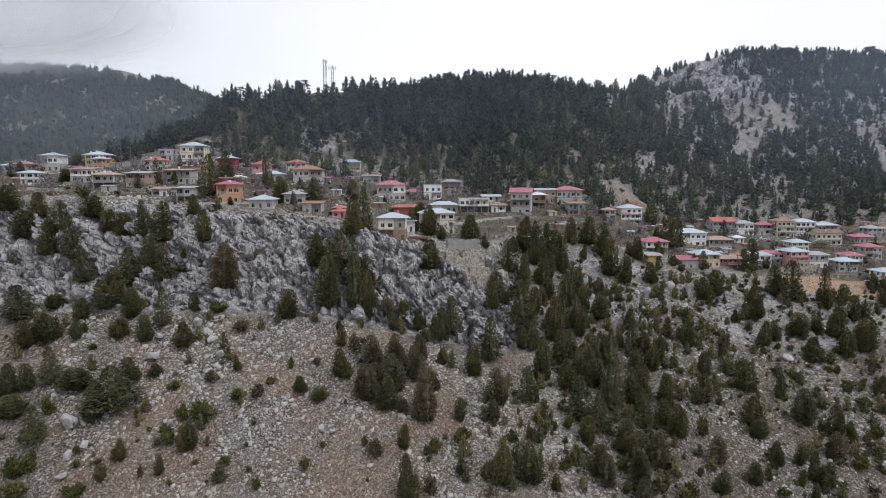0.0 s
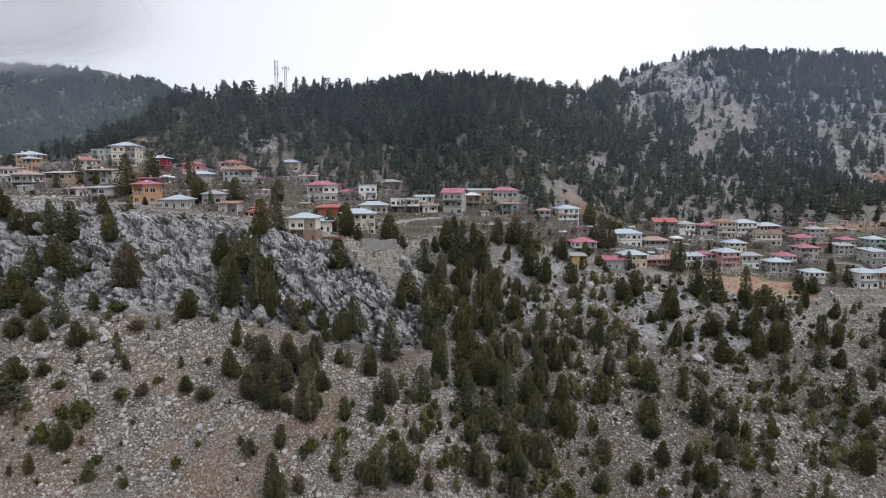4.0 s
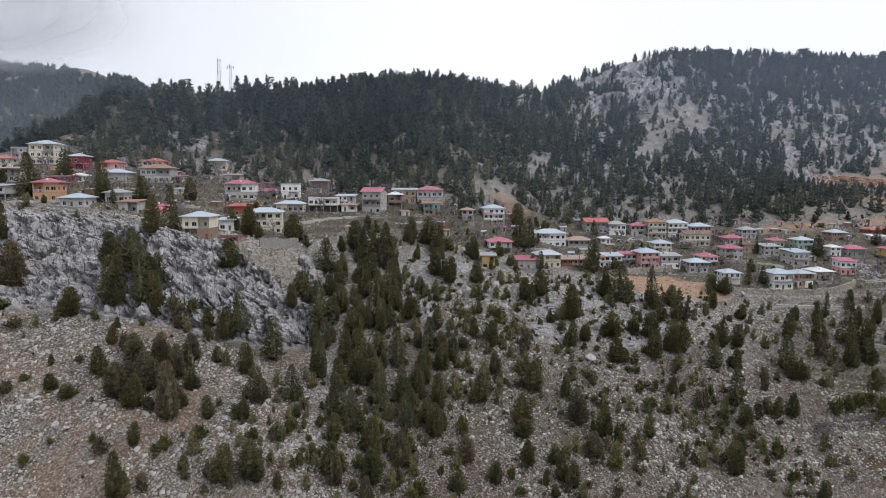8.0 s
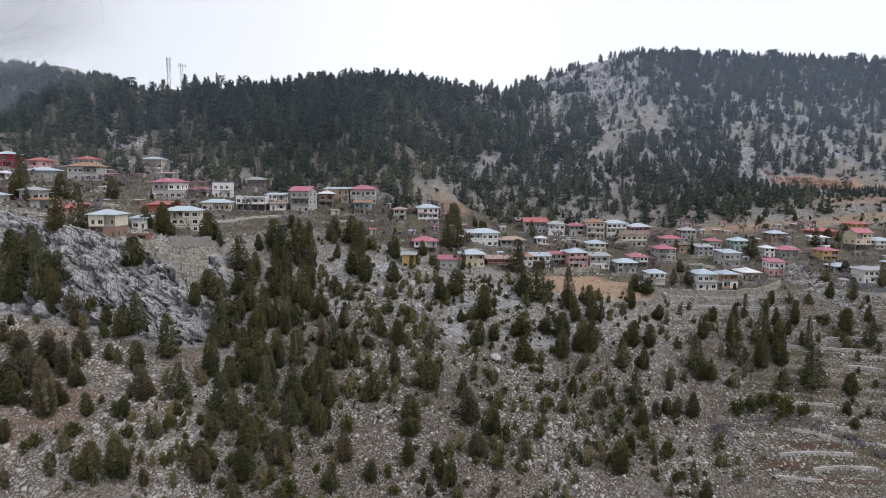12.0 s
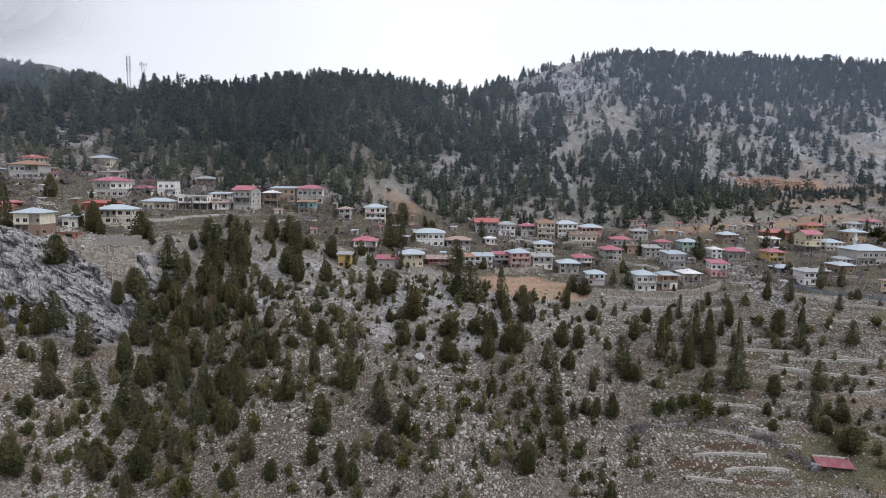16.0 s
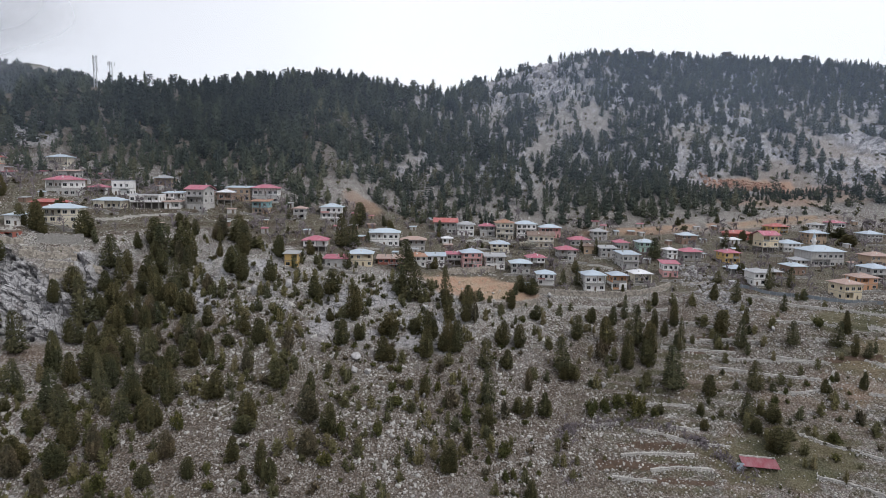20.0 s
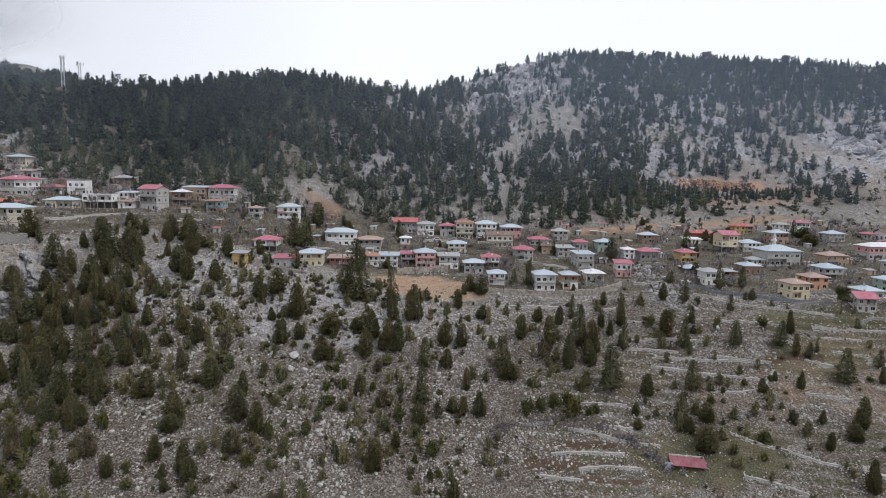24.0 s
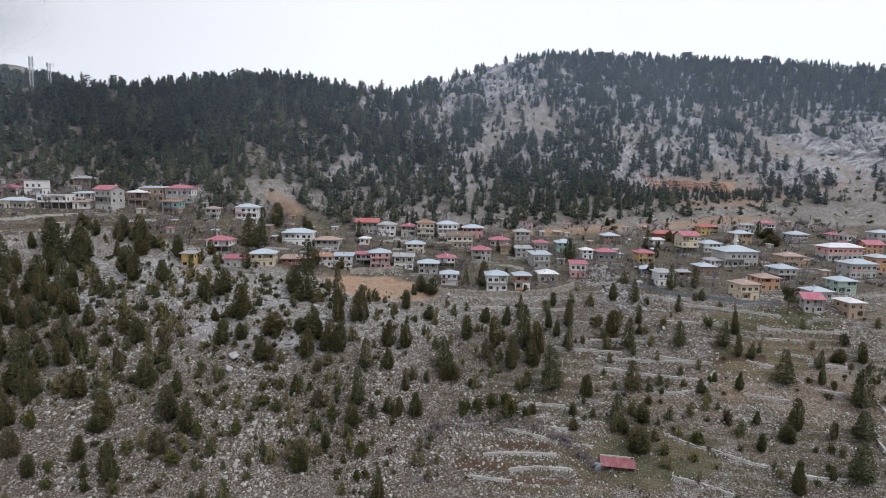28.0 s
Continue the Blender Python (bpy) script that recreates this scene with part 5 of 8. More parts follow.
def juniper_crown(rng, n=1650, size=0.035):
    out = cone_shell(rng, n, size, rng.uniform(0.90, 1.0), rng.uniform(0.19, 0.225), (rng.uniform(-0.03, 0.03), rng.uniform(-0.03, 0.03)), point=rng.uniform(0.28, 0.52))
    for _ in range(rng.integers(1, 4)):
        an, off = rng.uniform(0, 6.28), rng.uniform(0.10, 0.16)
        out += cone_shell(rng, int(n * 0.34), size, rng.uniform(0.5, 0.86), rng.uniform(0.10, 0.15), (off * math.cos(an), off * math.sin(an)), point=0.4)
    return np.concatenate(out)


def shrub_crown(rng, n=380):
    lobes = [(rng.uniform(-0.36, 0.36), rng.uniform(-0.36, 0.36), rng.uniform(0.28, 0.56), rng.uniform(0.17, 0.28), rng.uniform(0.20, 0.36)) for _ in range(5)]
    lobes.append((0, 0, 0.45, 0.3, 0.42))
    return lobed_crown(rng, lobes, n, 0.095, 0.5)


def old_cedar_tris(rng, plates=9):
    """An old cedar: level plates of foliage with gaps between them, and a broad uneven top."""
    out = [limb_tris((0, 0, -0.06), (0, 0, 0.9), 0.026, 0.008, 4)]
    for i in range(plates):
        z = 0.22 + 0.74 * i / (plates - 1)
        ang = rng.uniform(0, 6.28)
        off = 0.16 * (1.1 - z) * rng.uniform(0.4, 1.2)
        R = (0.27 - 0.17 * z ** 1.5) * rng.uniform(0.75, 1.2)
        c = np.array([math.cos(ang) * off, math.sin(ang) * off, z])
        a = rng.uniform(0, 6.28, 17)
        r = R * np.sqrt(rng.uniform(0.05, 1.0, 17))
        at = c + np.stack([np.cos(a) * r, np.sin(a) * r, rng.normal(0, 0.014, 17) - 0.10 * r], 1)
        way = unit(np.stack([np.cos(a), np.sin(a), 0.25 + 0.3 * rng.normal(size=17)], 1))
        out.append(tuft_tris(at, way, 0.085 * rng.uniform(0.7, 1.3, 17), rng, 1))
    return np.concatenate(out)


def hill_tree_tris(rng, n):
    """A conifer of the far woods: a compact ragged cone on a short stem."""
    point = rng.uniform(0.7, 1.05)
    tris = cone_shell(rng, n, 0.088 if n > 80 else 0.115, 1.0, rng.uniform(0.25, 0.32), (rng.uniform(-0.02, 0.02), 0.0), 0.05, point, (0.12, 0.32, 0.54, 0.74), 0.70)
    return np.concatenate(tris + [limb_tris((0, 0, -0.06), (0, 0, 0.2), 0.022, 0.016, 3), limb_tris((0, 0, 0.82), (0, 0, 1.03), 0.03, 0.005, 3)])


def toned(me, tone):
    """Gives each tree of a joined wood its own tone."""
    col = me.color_attributes.new("tone", "FLOAT_COLOR", "POINT")
    t = np.repeat(tone, 3).astype(np.float32)
    col.data.foreach_set("color", np.stack([t, t, t, np.ones_like(t)], 1).ravel())


def pine_crown(rng):
    lobes = [(rng.uniform(-0.2, 0.2), rng.uniform(-0.2, 0.2), rng.uniform(0.48, 0.9), rng.uniform(0.11, 0.19), rng.uniform(0.08, 0.13)) for _ in range(8)]
    return lobed_crown(rng, lobes, 620, 0.052, 0.7)


def limb_tris(a, b, ra, rb, sides=4):
    a, b = np.asarray(a, float), np.asarray(b, float)
    d = (b - a) / (np.linalg.norm(b - a) + 1e-9)
    u = np.cross(d, [0.31, 0.9, 0.2])
    u /= np.linalg.norm(u)
    v = np.cross(d, u)
    an = np.arange(sides) * 2 * np.pi / sides
    ring = np.cos(an)[:, None] * u + np.sin(an)[:, None] * v
    lo, hi = a + ring * ra, b + ring * rb
    t = []
    for i in range(sides):
        j = (i + 1) % sides
        t += [(lo[i], lo[j], hi[j]), (lo[i], hi[j], hi[i])]
    return np.array(t)


def trunk_tris(rng, top=0.9, r=0.022, limbs=7):
    t, p = [], np.zeros(3)
    p[2] = -0.10
    for i in range(5):
        q = np.array([rng.uniform(-0.012, 0.012), rng.uniform(-0.012, 0.012), top * (i + 1) / 5])
        t.append(limb_tris(p, q, r * (1 - i / 5.5), r * (1 - (i + 1) / 5.5), 6))
        p = q
    for _ in range(limbs):
        z = rng.uniform(0.15, 0.75) * top
        an = rng.uniform(0, 6.28)
        l = 0.20 * (1 - z)
        t.append(limb_tris((0, 0, z), (l * math.cos(an), l * math.sin(an), z + 0.05), r * 0.35, r * 0.1, 3))
    return np.concatenate(t)


def bare_tris(rng, depth=5, thick=0.034, keep=0.62):
    out = []

    def grow(p, d, l, r, k):
        q = p + d * l
        out.append(limb_tris(p, q, r, r * 0.66, 4 if k > 3 else 3))
        if k == 0:
            return
        for _ in range(3 if k > 1 else 2):
            e = unit((d + 0.62 * rng.normal(size=3) + np.array([0, 0, 0.22]))[None])[0]
            grow(q, e, l * rng.uniform(0.62, 0.80), r * keep, k - 1)
    grow(np.array([0, 0, -0.05]), np.array([0, 0, 1.0]), 0.30, thick, depth)
    return np.concatenate(out)


def tri_mesh(name, tris, material):
    return mesh_from(name, tris.reshape(-1, 3), np.arange(len(tris) * 3).reshape(-1, 3), material)


RNG = np.random.default_rng(7)
CROWNS = {
    "cedar": [tri_mesh("crown", cedar_crown(RNG, lean=RNG.uniform(-0.04, 0.04)), LEAF["cedar"]) for _ in range(5)],
    "juniper": [tri_mesh("crown", juniper_crown(RNG), LEAF["juniper"]) for _ in range(10)],
    "brown": [tri_mesh("crown", juniper_crown(RNG), LEAF["brown"]) for _ in range(3)],
    "shrub": [tri_mesh("leaves", shrub_crown(RNG), LEAF["shrub"]) for _ in range(4)],
    "heath": [tri_mesh("leaves", shrub_crown(RNG), LEAF["heath"]) for _ in range(3)],
    "pine": [tri_mesh("crown", pine_crown(RNG), LEAF["cedar"])],
}
TRUNKS = [tri_mesh("trunk", trunk_tris(RNG), BARK) for _ in range(3)]
STEMS = [tri_mesh("stem", trunk_tris(RNG, 0.5, 0.03, 9), BARK) for _ in range(2)]
BARES = [tri_mesh("branches", bare_tris(RNG, 4 + (_ == 0), 0.036, 0.70), TWIG) for _ in range(4)]
PLANT = {
    "cedar": ("cedar_tree", "dark green conical cedar on the stony {}", "tree", 0.50),
    "juniper": ("juniper_tree", "dull green rounded juniper on the stony {}", "tree", 0.43),
    "brown": ("juniper_tree", "brownish green juniper thinning out on the {}", "tree", 0.43),
    "shrub": ("shrub", "low yellowish green evergreen shrub on the {}", "shrub", 1.15),
    "heath": ("shrub", "dry brown leafless shrub among stones, {}", "shrub", 1.15),
    "pine": ("pine_tree", "pine with bare trunk and flat crown, {}", "tree", 0.62),
}


def one_plant(kind, zone, x, y, h, w):
    name, label, cat, ratio = PLANT[kind]
    i = int(abs(x * 13 + y * 7))
    ob = new(name)
    ob.matrix_world = pose(x, y, ground_at(x, y) - 0.05, RNG.uniform(-3, 3), RNG.uniform(-3, 3), RNG.uniform(0, 360)) @ Matrix.Diagonal((w / ratio, w / ratio, h, 1))
    tagged(ob, label.format(zone), cat, "trees on the mountainside" if cat == "tree" else "shrubs on the mountainside")
    small = cat == "shrub"
    crown = CROWNS[kind][i % len(CROWNS[kind])]
    for me in (crown, (STEMS if small else TRUNKS)[i % 2]):
        p = new(me.name.split(".")[0], me)
        p.parent = ob
    return ob


def plant(kind, zone, places):
    for x, y, h, w in places:
        one_plant(kind, zone, x, y, h, w)


def ground_many(x, y):
    """Heights at many places, from the profile nearest to each."""
    cols = np.clip(np.searchsorted(TX[:, 0], x), 0, len(TX) - 1)
    return np.array([np.interp(b, np.maximum.accumulate(TY[i]), TZ[i]) for i, b in zip(cols, y)])


def zone_many(x, y, ch):
    cols = np.clip(np.searchsorted(TX[:, 0], x), 0, len(TX) - 1)
    return np.array([np.interp(b, np.maximum.accumulate(TY[i]), ZONE[i, :, ch]) for i, b in zip(cols, y)])


def stamp(variants, x, y, z, sx, sz, rng, tone=None):
    """Copies of triangle sets, turned and scaled, as one array."""
    out, tones = [], []
    pick = rng.integers(0, len(variants), len(x))
    for v, tris in enumerate(variants):
        m = np.nonzero(pick == v)[0]
        a = rng.uniform(0, 2 * np.pi, len(m))
        ca, sa = np.cos(a)[:, None, None], np.sin(a)[:, None, None]
        p = tris[None]
        q = np.empty((len(m), *tris.shape))
        q[..., 0] = (p[..., 0] * ca - p[..., 1] * sa) * sx[m][:, None, None] + x[m][:, None, None]
        q[..., 1] = (p[..., 0] * sa + p[..., 1] * ca) * sx[m][:, None, None] + y[m][:, None, None]
        q[..., 2] = p[..., 2] * sz[m][:, None, None] + z[m][:, None, None]
        out.append(q.reshape(-1, 3, 3))
        if tone is not None:
            tones.append(np.repeat(tone[m], len(tris)))
    return np.concatenate(out) if tone is None else (np.concatenate(out), np.concatenate(tones))


def open_ground(x, y, gap=2.0):
    """True where no house stands."""
    free = np.ones(len(x), bool)
    for hx, hy, hw, hd in HOUSES:
        free &= (np.abs(x - hx) > hw / 2 + gap) | (y < hy - 9) | (y > hy + hd + gap)
    return free


def forest():
    """The woods on the hills behind the village and on the far mountain."""
    rng = np.random.default_rng(21)
    firs = [hill_tree_tris(rng, 125) for _ in range(14)] + [old_cedar_tris(rng) for _ in range(4)]
    small_firs = [hill_tree_tris(rng, 75) for _ in range(12)]
    far = [np.concatenate([limb_tris((0, 0, 0.02), (rng.uniform(-0.04, 0.04), 0, 1.0), 0.24, 0.015, 5)] + cone_shell(rng, 10, 0.26, 1.0, 0.25, cores=())) for _ in range(6)]

    def scatter(n, x0, x1, y0, y1):
        return rng.uniform(x0, x1, n), rng.uniform(y0, y1, n)
    sets = []
    # close stand on the near hill, thinning to the east where the scree shows
    x, y = scatter(6800, -230, 190, 280, 560)
    ridge_y = np.interp(x, STATIONS, LINES["ridge"][0]) + 14
    edge = np.interp(x, STATIONS, LINES["village_back"][0]) + np.interp(x, [-230, -60, 0, 90, 190], [8, -6, -10, -10, -14])
    streak = fbm(x * 0.06, y * 0.022, x * 0, 3, 5)
    thin = step01(x - 0.20 * (y - 380), 50, 105) * (0.06 + 0.66 * step01(streak, 0.46, 0.58)) * (1 - 0.7 * step01(y, 455, 500))
    keep = (x > -168) & (np.hypot((x - 108) / 17, (y - 331) / 9) > 1) & (np.hypot((x + 75) / 13, (y - 395) / 34) > 1) & (y < ridge_y) & (y > edge) & (rng.uniform(size=len(x)) > np.maximum(thin, 0.72 * step01(x, 95, 160))) & (vnoise(x * 0.05, y * 0.05, x * 0, 9) > 0.17)
    low = 1 - step01(y - edge, 4, 75)[keep]
    h = (6.0 + 10.5 * rng.uniform(size=keep.sum()) ** 1.5) * (1 - 0.38 * low) * (1 - 0.22 * step01(y - ridge_y, -40, -8)[keep])
    tone = np.clip(0.12 + 0.30 * step01(x[keep] + 0.4 * (380 - y[keep]), 20, 90) + 0.46 * low + 0.2 * rng.normal(size=len(h)) + 0.5 * (vnoise(x[keep] * 0.03, y[keep] * 0.03, h * 0, 6) - 0.5), 0, 1)
    sets.append((x[keep], y[keep], h, tone))
    # open wood on the rocky hill: close along the top, broken by pale runnels of scree below
    x, y = scatter(19500, 110, 800, 335, 700)
    ridge_y = np.interp(x, STATIONS, LINES["ridge"][0]) + 12
    edge = np.interp(x, STATIONS, LINES["village_back"][0]) + np.interp(x, [110, 260, 330], [-22, -8, 6])
    up = np.clip((y - edge) / (ridge_y - edge), 0, 1)
    streak = fbm(x * 0.05, y * 0.016, x * 0, 3, 4)
    wood = step01(0.56 - streak, -0.05, 0.09)
    dens = (0.15 + 0.45 * wood) * (1 - step01(x, 345, 400) * (1 - step01(up, 0.36, 0.58)) * 0.5)
    dens = np.maximum(dens, 0.78 * step01(up + 0.25 * (streak - 0.5), 0.52, 0.66) * step01(x, 285, 330))
    dens += 0.15 * (1 - step01(up, 0.34, 0.5)) * step01(x, 130, 180) * (1 - step01(x, 325, 350))
    bare = np.maximum(1 - step01(np.hypot((x - 240) / 27, (y - 552) / 34), 0.6, 1.3), 1 - step01(np.hypot((x - 281) / 15, (y - 489) / 15), 0.6, 1.1))
    dens -= 0.24 * bare + 0.8 * (1 - step01(np.hypot((x - 355) / 34, (y - 655) / 13), 0.8, 1.15))
    dens -= 2.0 * (1 - step01(np.hypot((x - 378) / 46, (y - 437) / 9), 0.8, 1.05)) + 0.6 * (1 - step01(np.hypot((x - 500) / 42, (y - 470) / 30), 0.7, 1.2))
    dens *= 0.30 + 0.70 * step01(up, 0.02, 0.15)
    keep = (y < ridge_y) & (y > edge + 4 * step01(x, 150, 200)) & (rng.uniform(size=len(x)) < dens)
    h = (3.6 + 9.4 * rng.uniform(size=keep.sum()) ** 1.4) * (1 - 0.2 * bare[keep]) * (1 - 0.22 * step01(up[keep], 0.85, 0.97))
    tone = np.clip(0.60 - 0.28 * up[keep] + 0.2 * rng.normal(size=len(h)), 0, 1)
    sets.append((x[keep], y[keep], h, tone))
    # planted conifers on the bench below the red cut
    x, y = scatter(190, 344, 455, 417, 430)
    sets.append((x, y, rng.uniform(2.2, 5.5, 190), rng.uniform(0.3, 0.7, 190)))
    sets = [tuple(a[open_ground(q[0], q[1])] for a in q) for q in sets]
    x, y, h, tone = (np.concatenate(q) for q in zip(*sets))
    z = ground_many(x, y)
    wide = h * rng.uniform(0.95, 1.4, len(h))
    both_sets = [stamp(v, x[m], y[m], z[m] - 0.3, wide[m], h[m], rng, tone[m]) for v, m in ((firs, h > 9), (small_firs, h <= 9))]
    me = tri_mesh("hill_forest", np.concatenate([q[0] for q in both_sets]), FOREST)
    toned(me, np.concatenate([q[1] for q in both_sets]))
    ob = new("hill_forest", me)
    tagged(ob, "dark cedar forest covering the hills behind the village", "forest", kind="stuff")
    # low bushes between the trees and the rocks
    x, y = scatter(9000, -200, 700, 300, 640)
    edge = np.interp(x, STATIONS, LINES["village_back"][0]) - 8
    keep = (y > edge) & (y < np.interp(x, STATIONS, LINES["ridge"][0]) + 8) & (rng.uniform(size=len(x)) < 0.42)
    keep &= open_ground(x, y) & (np.hypot((x - 378) / 46, (y - 438) / 7) > 0.9)
    x, y = x[keep], y[keep]
    h = rng.uniform(0.9, 2.8, len(x))
    bush = [lobed_crown(rng, [(0, 0, 0.45, 0.5, 0.45)], 13, 0.42, 0.5) for _ in range(5)]
    tris = stamp(bush, x, y, ground_many(x, y) - 0.1, h * rng.uniform(0.8, 1.3, len(h)), h, rng)
    tagged(new("hill_bushes", tri_mesh("hill_bushes", tris, LEAF["juniper"])), "scattered dark bushes on the rocky hillside", "bushes", kind="stuff")
    # the far mountain
    x, y = scatter(8500, -1150, -330, 600, 1000)
    keep = (rng.uniform(size=len(x)) < 0.30 + 0.70 * step01(vnoise(x * 0.02, y * 0.02, x * 0, 2), 0.3, 0.5))
    x, y = x[keep], y[keep]
    h = rng.uniform(8, 17, len(x))
    tris, tone = stamp(far, x, y, ground_many(x, y) - 0.5, h * 1.3, h, rng, rng.uniform(0, 0.5, len(x)))
    me = tri_mesh("far_forest", tris, FOREST)
    toned(me, tone)
    ob = new("far_forest", me)
    tagged(ob, "dark conifer woods on the far misty mountain", "forest", kind="stuff")


forest()

# ---- single trees and shrubs: plan x, plan y, height, spread ----
plant("brown", "middle slope", [(76.5, 156.9, 8.2, 5.0), (112.1, 177.9, 11.0, 7.4), (115.3, 165.2, 8.3, 5.3)])
plant("cedar", "middle slope", [(25.4, 169.7, 10.9, 6.1), (27.9, 202.0, 18.2, 9.1), (39.5, 164.6, 13.1, 8.2), (44.4, 161.4, 11.6, 6.4), (51.6, 169.6, 17.2, 5.4), (66.2, 200.8, 12.2, 5.9)])
plant("heath", "middle slope", [(21.5, 208.6, 6.5, 6.1), (24.6, 152.7, 5.3, 3.1), (95.2, 188.5, 3.7, 5.6), (99.8, 204.0, 11.0, 5.2)])
plant("juniper", "middle slope", [(21.3, 141.9, 11.1, 6.6), (31.3, 180.4, 14.2, 5.3), (37.7, 176.6, 10.5, 6.1), (38.4, 189.3, 11.2, 6.0), (39.5, 206.3, 12.1, 6.0), (40.1, 156.6, 7.8, 5.5), (40.7, 146.7, 9.2, 7.4), (45.6, 184.3, 11.3, 7.6), (50.8, 155.5, 9.7, 6.5), (51.4, 147.6, 9.2, 5.9), (58.5, 148.5, 3.9, 1.9), (59.6, 173.6, 7.2, 5.2), (68.3, 164.5, 10.2, 5.3), (69.1, 175.8, 10.8, 5.2), (73.6, 196.4, 10.0, 4.2), (74.5, 148.8, 6.3, 4.5), (77.5, 204.7, 4.0, 5.0), (81.6, 210.5, 7.4, 4.5), (81.6, 180.5, 9.3, 7.2), (84.8, 152.8, 6.5, 4.6), (87.6, 207.2, 10.2, 5.3), (94.2, 160.2, 7.4, 4.8), (94.3, 173.5, 9.7, 6.2), (95.0, 169.7, 5.4, 6.8)])
plant("juniper", "middle slope", [(99.2, 154.7, 5.0, 2.5), (100.7, 188.1, 10.4, 6.7), (101.1, 151.3, 4.3, 2.3), (102.5, 161.8, 6.5, 3.2), (103.6, 156.8, 8.8, 4.1), (106.7, 154.9, 8.1, 4.4), (110.8, 187.7, 7.8, 4.1), (117.3, 211.3, 9.5, 5.4), (119.8, 173.6, 10.7, 5.5), (133.5, 207.0, 9.4, 7.3), (149.1, 211.9, 10.8, 6.2), (149.1, 194.0, 8.1, 3.8)])
plant("shrub", "middle slope", [(27.5, 156.5, 4.7, 3.1), (32.7, 147.5, 4.4, 3.0), (47.0, 208.3, 8.1, 5.1), (60.3, 155.7, 6.6, 4.7), (64.7, 145.2, 6.2, 5.9), (70.0, 152.5, 3.1, 2.3), (76.5, 166.3, 7.0, 4.1), (89.4, 154.1, 4.7, 3.1), (91.4, 150.6, 3.0, 3.8), (119.9, 162.1, 5.2, 5.9), (124.2, 172.4, 7.2, 3.8), (135.0, 175.4, 5.3, 3.5), (137.4, 193.8, 4.2, 3.8), (139.2, 188.0, 4.1, 6.7), (139.2, 202.8, 4.0, 3.0), (143.5, 195.8, 5.0, 2.9)])
plant("brown", "terraced slope", [(186.6, 204.5, 8.6, 3.1)])
plant("cedar", "terraced slope", [(170.3, 210.8, 11.8, 5.9), (170.5, 194.4, 14.1, 6.3), (239.3, 207.1, 17.0, 9.9), (259.4, 193.0, 10.1, 5.8), (268.3, 205.7, 11.5, 6.6), (322.7, 203.5, 13.4, 7.7), (324.3, 165.3, 13.1, 8.1), (334.9, 180.0, 9.4, 7.6), (338.5, 210.1, 7.1, 3.8), (342.2, 192.3, 13.5, 8.9)])
plant("heath", "terraced slope", [(154.1, 205.4, 6.1, 4.1), (157.8, 190.4, 8.1, 5.8), (176.2, 189.2, 8.0, 3.4), (295.8, 188.2, 5.7, 4.2), (326.1, 180.7, 7.7, 3.6)])
plant("juniper", "terraced slope", [(157.1, 165.9, 10.5, 5.4), (162.9, 174.8, 5.7, 3.2), (169.6, 185.5, 7.9, 4.9), (181.4, 161.4, 7.0, 4.0), (181.5, 193.7, 6.2, 3.9), (184.5, 192.9, 7.0, 3.9), (189.9, 194.0, 9.4, 5.1), (244.6, 191.1, 4.2, 3.5), (245.6, 196.6, 5.1, 2.8), (251.3, 204.7, 8.6, 4.5), (259.9, 187.6, 5.7, 3.8), (263.0, 179.2, 9.5, 7.3), (267.6, 191.4, 6.9, 5.8), (291.7, 201.7, 5.2, 3.6), (298.6, 206.2, 3.7, 2.1), (301.2, 178.0, 6.5, 3.2), (304.8, 163.4, 11.0, 4.7), (304.9, 187.6, 5.3, 2.6), (305.7, 201.8, 7.3, 3.0), (311.0, 181.2, 5.9, 5.9), (316.9, 185.4, 11.6, 4.9), (317.6, 166.7, 5.1, 2.4), (335.2, 202.6, 6.5, 2.8)])
plant("shrub", "terraced slope", [(153.5, 196.8, 4.3, 3.0), (162.6, 185.6, 7.9, 4.1), (163.4, 196.8, 5.1, 2.4), (169.5, 170.6, 3.8, 2.1), (174.1, 166.0, 4.4, 2.6), (174.6, 173.9, 6.4, 5.3), (176.6, 167.6, 3.8, 2.4), (207.0, 196.5, 7.1, 5.1), (212.1, 198.3, 6.4, 5.2), (217.1, 199.6, 6.4, 5.2), (221.7, 201.6, 5.3, 5.3), (223.8, 196.0, 8.3, 7.1), (228.7, 195.8, 3.9, 3.2), (271.7, 198.5, 4.0, 3.6), (277.9, 202.4, 3.2, 2.4), (283.1, 182.1, 4.8, 5.2), (296.5, 206.2, 3.1, 2.1), (322.6, 176.5, 3.6, 2.9), (331.1, 204.2, 2.0, 3.1), (337.6, 199.9, 4.0, 3.2), (353.0, 202.2, 3.0, 2.8)])
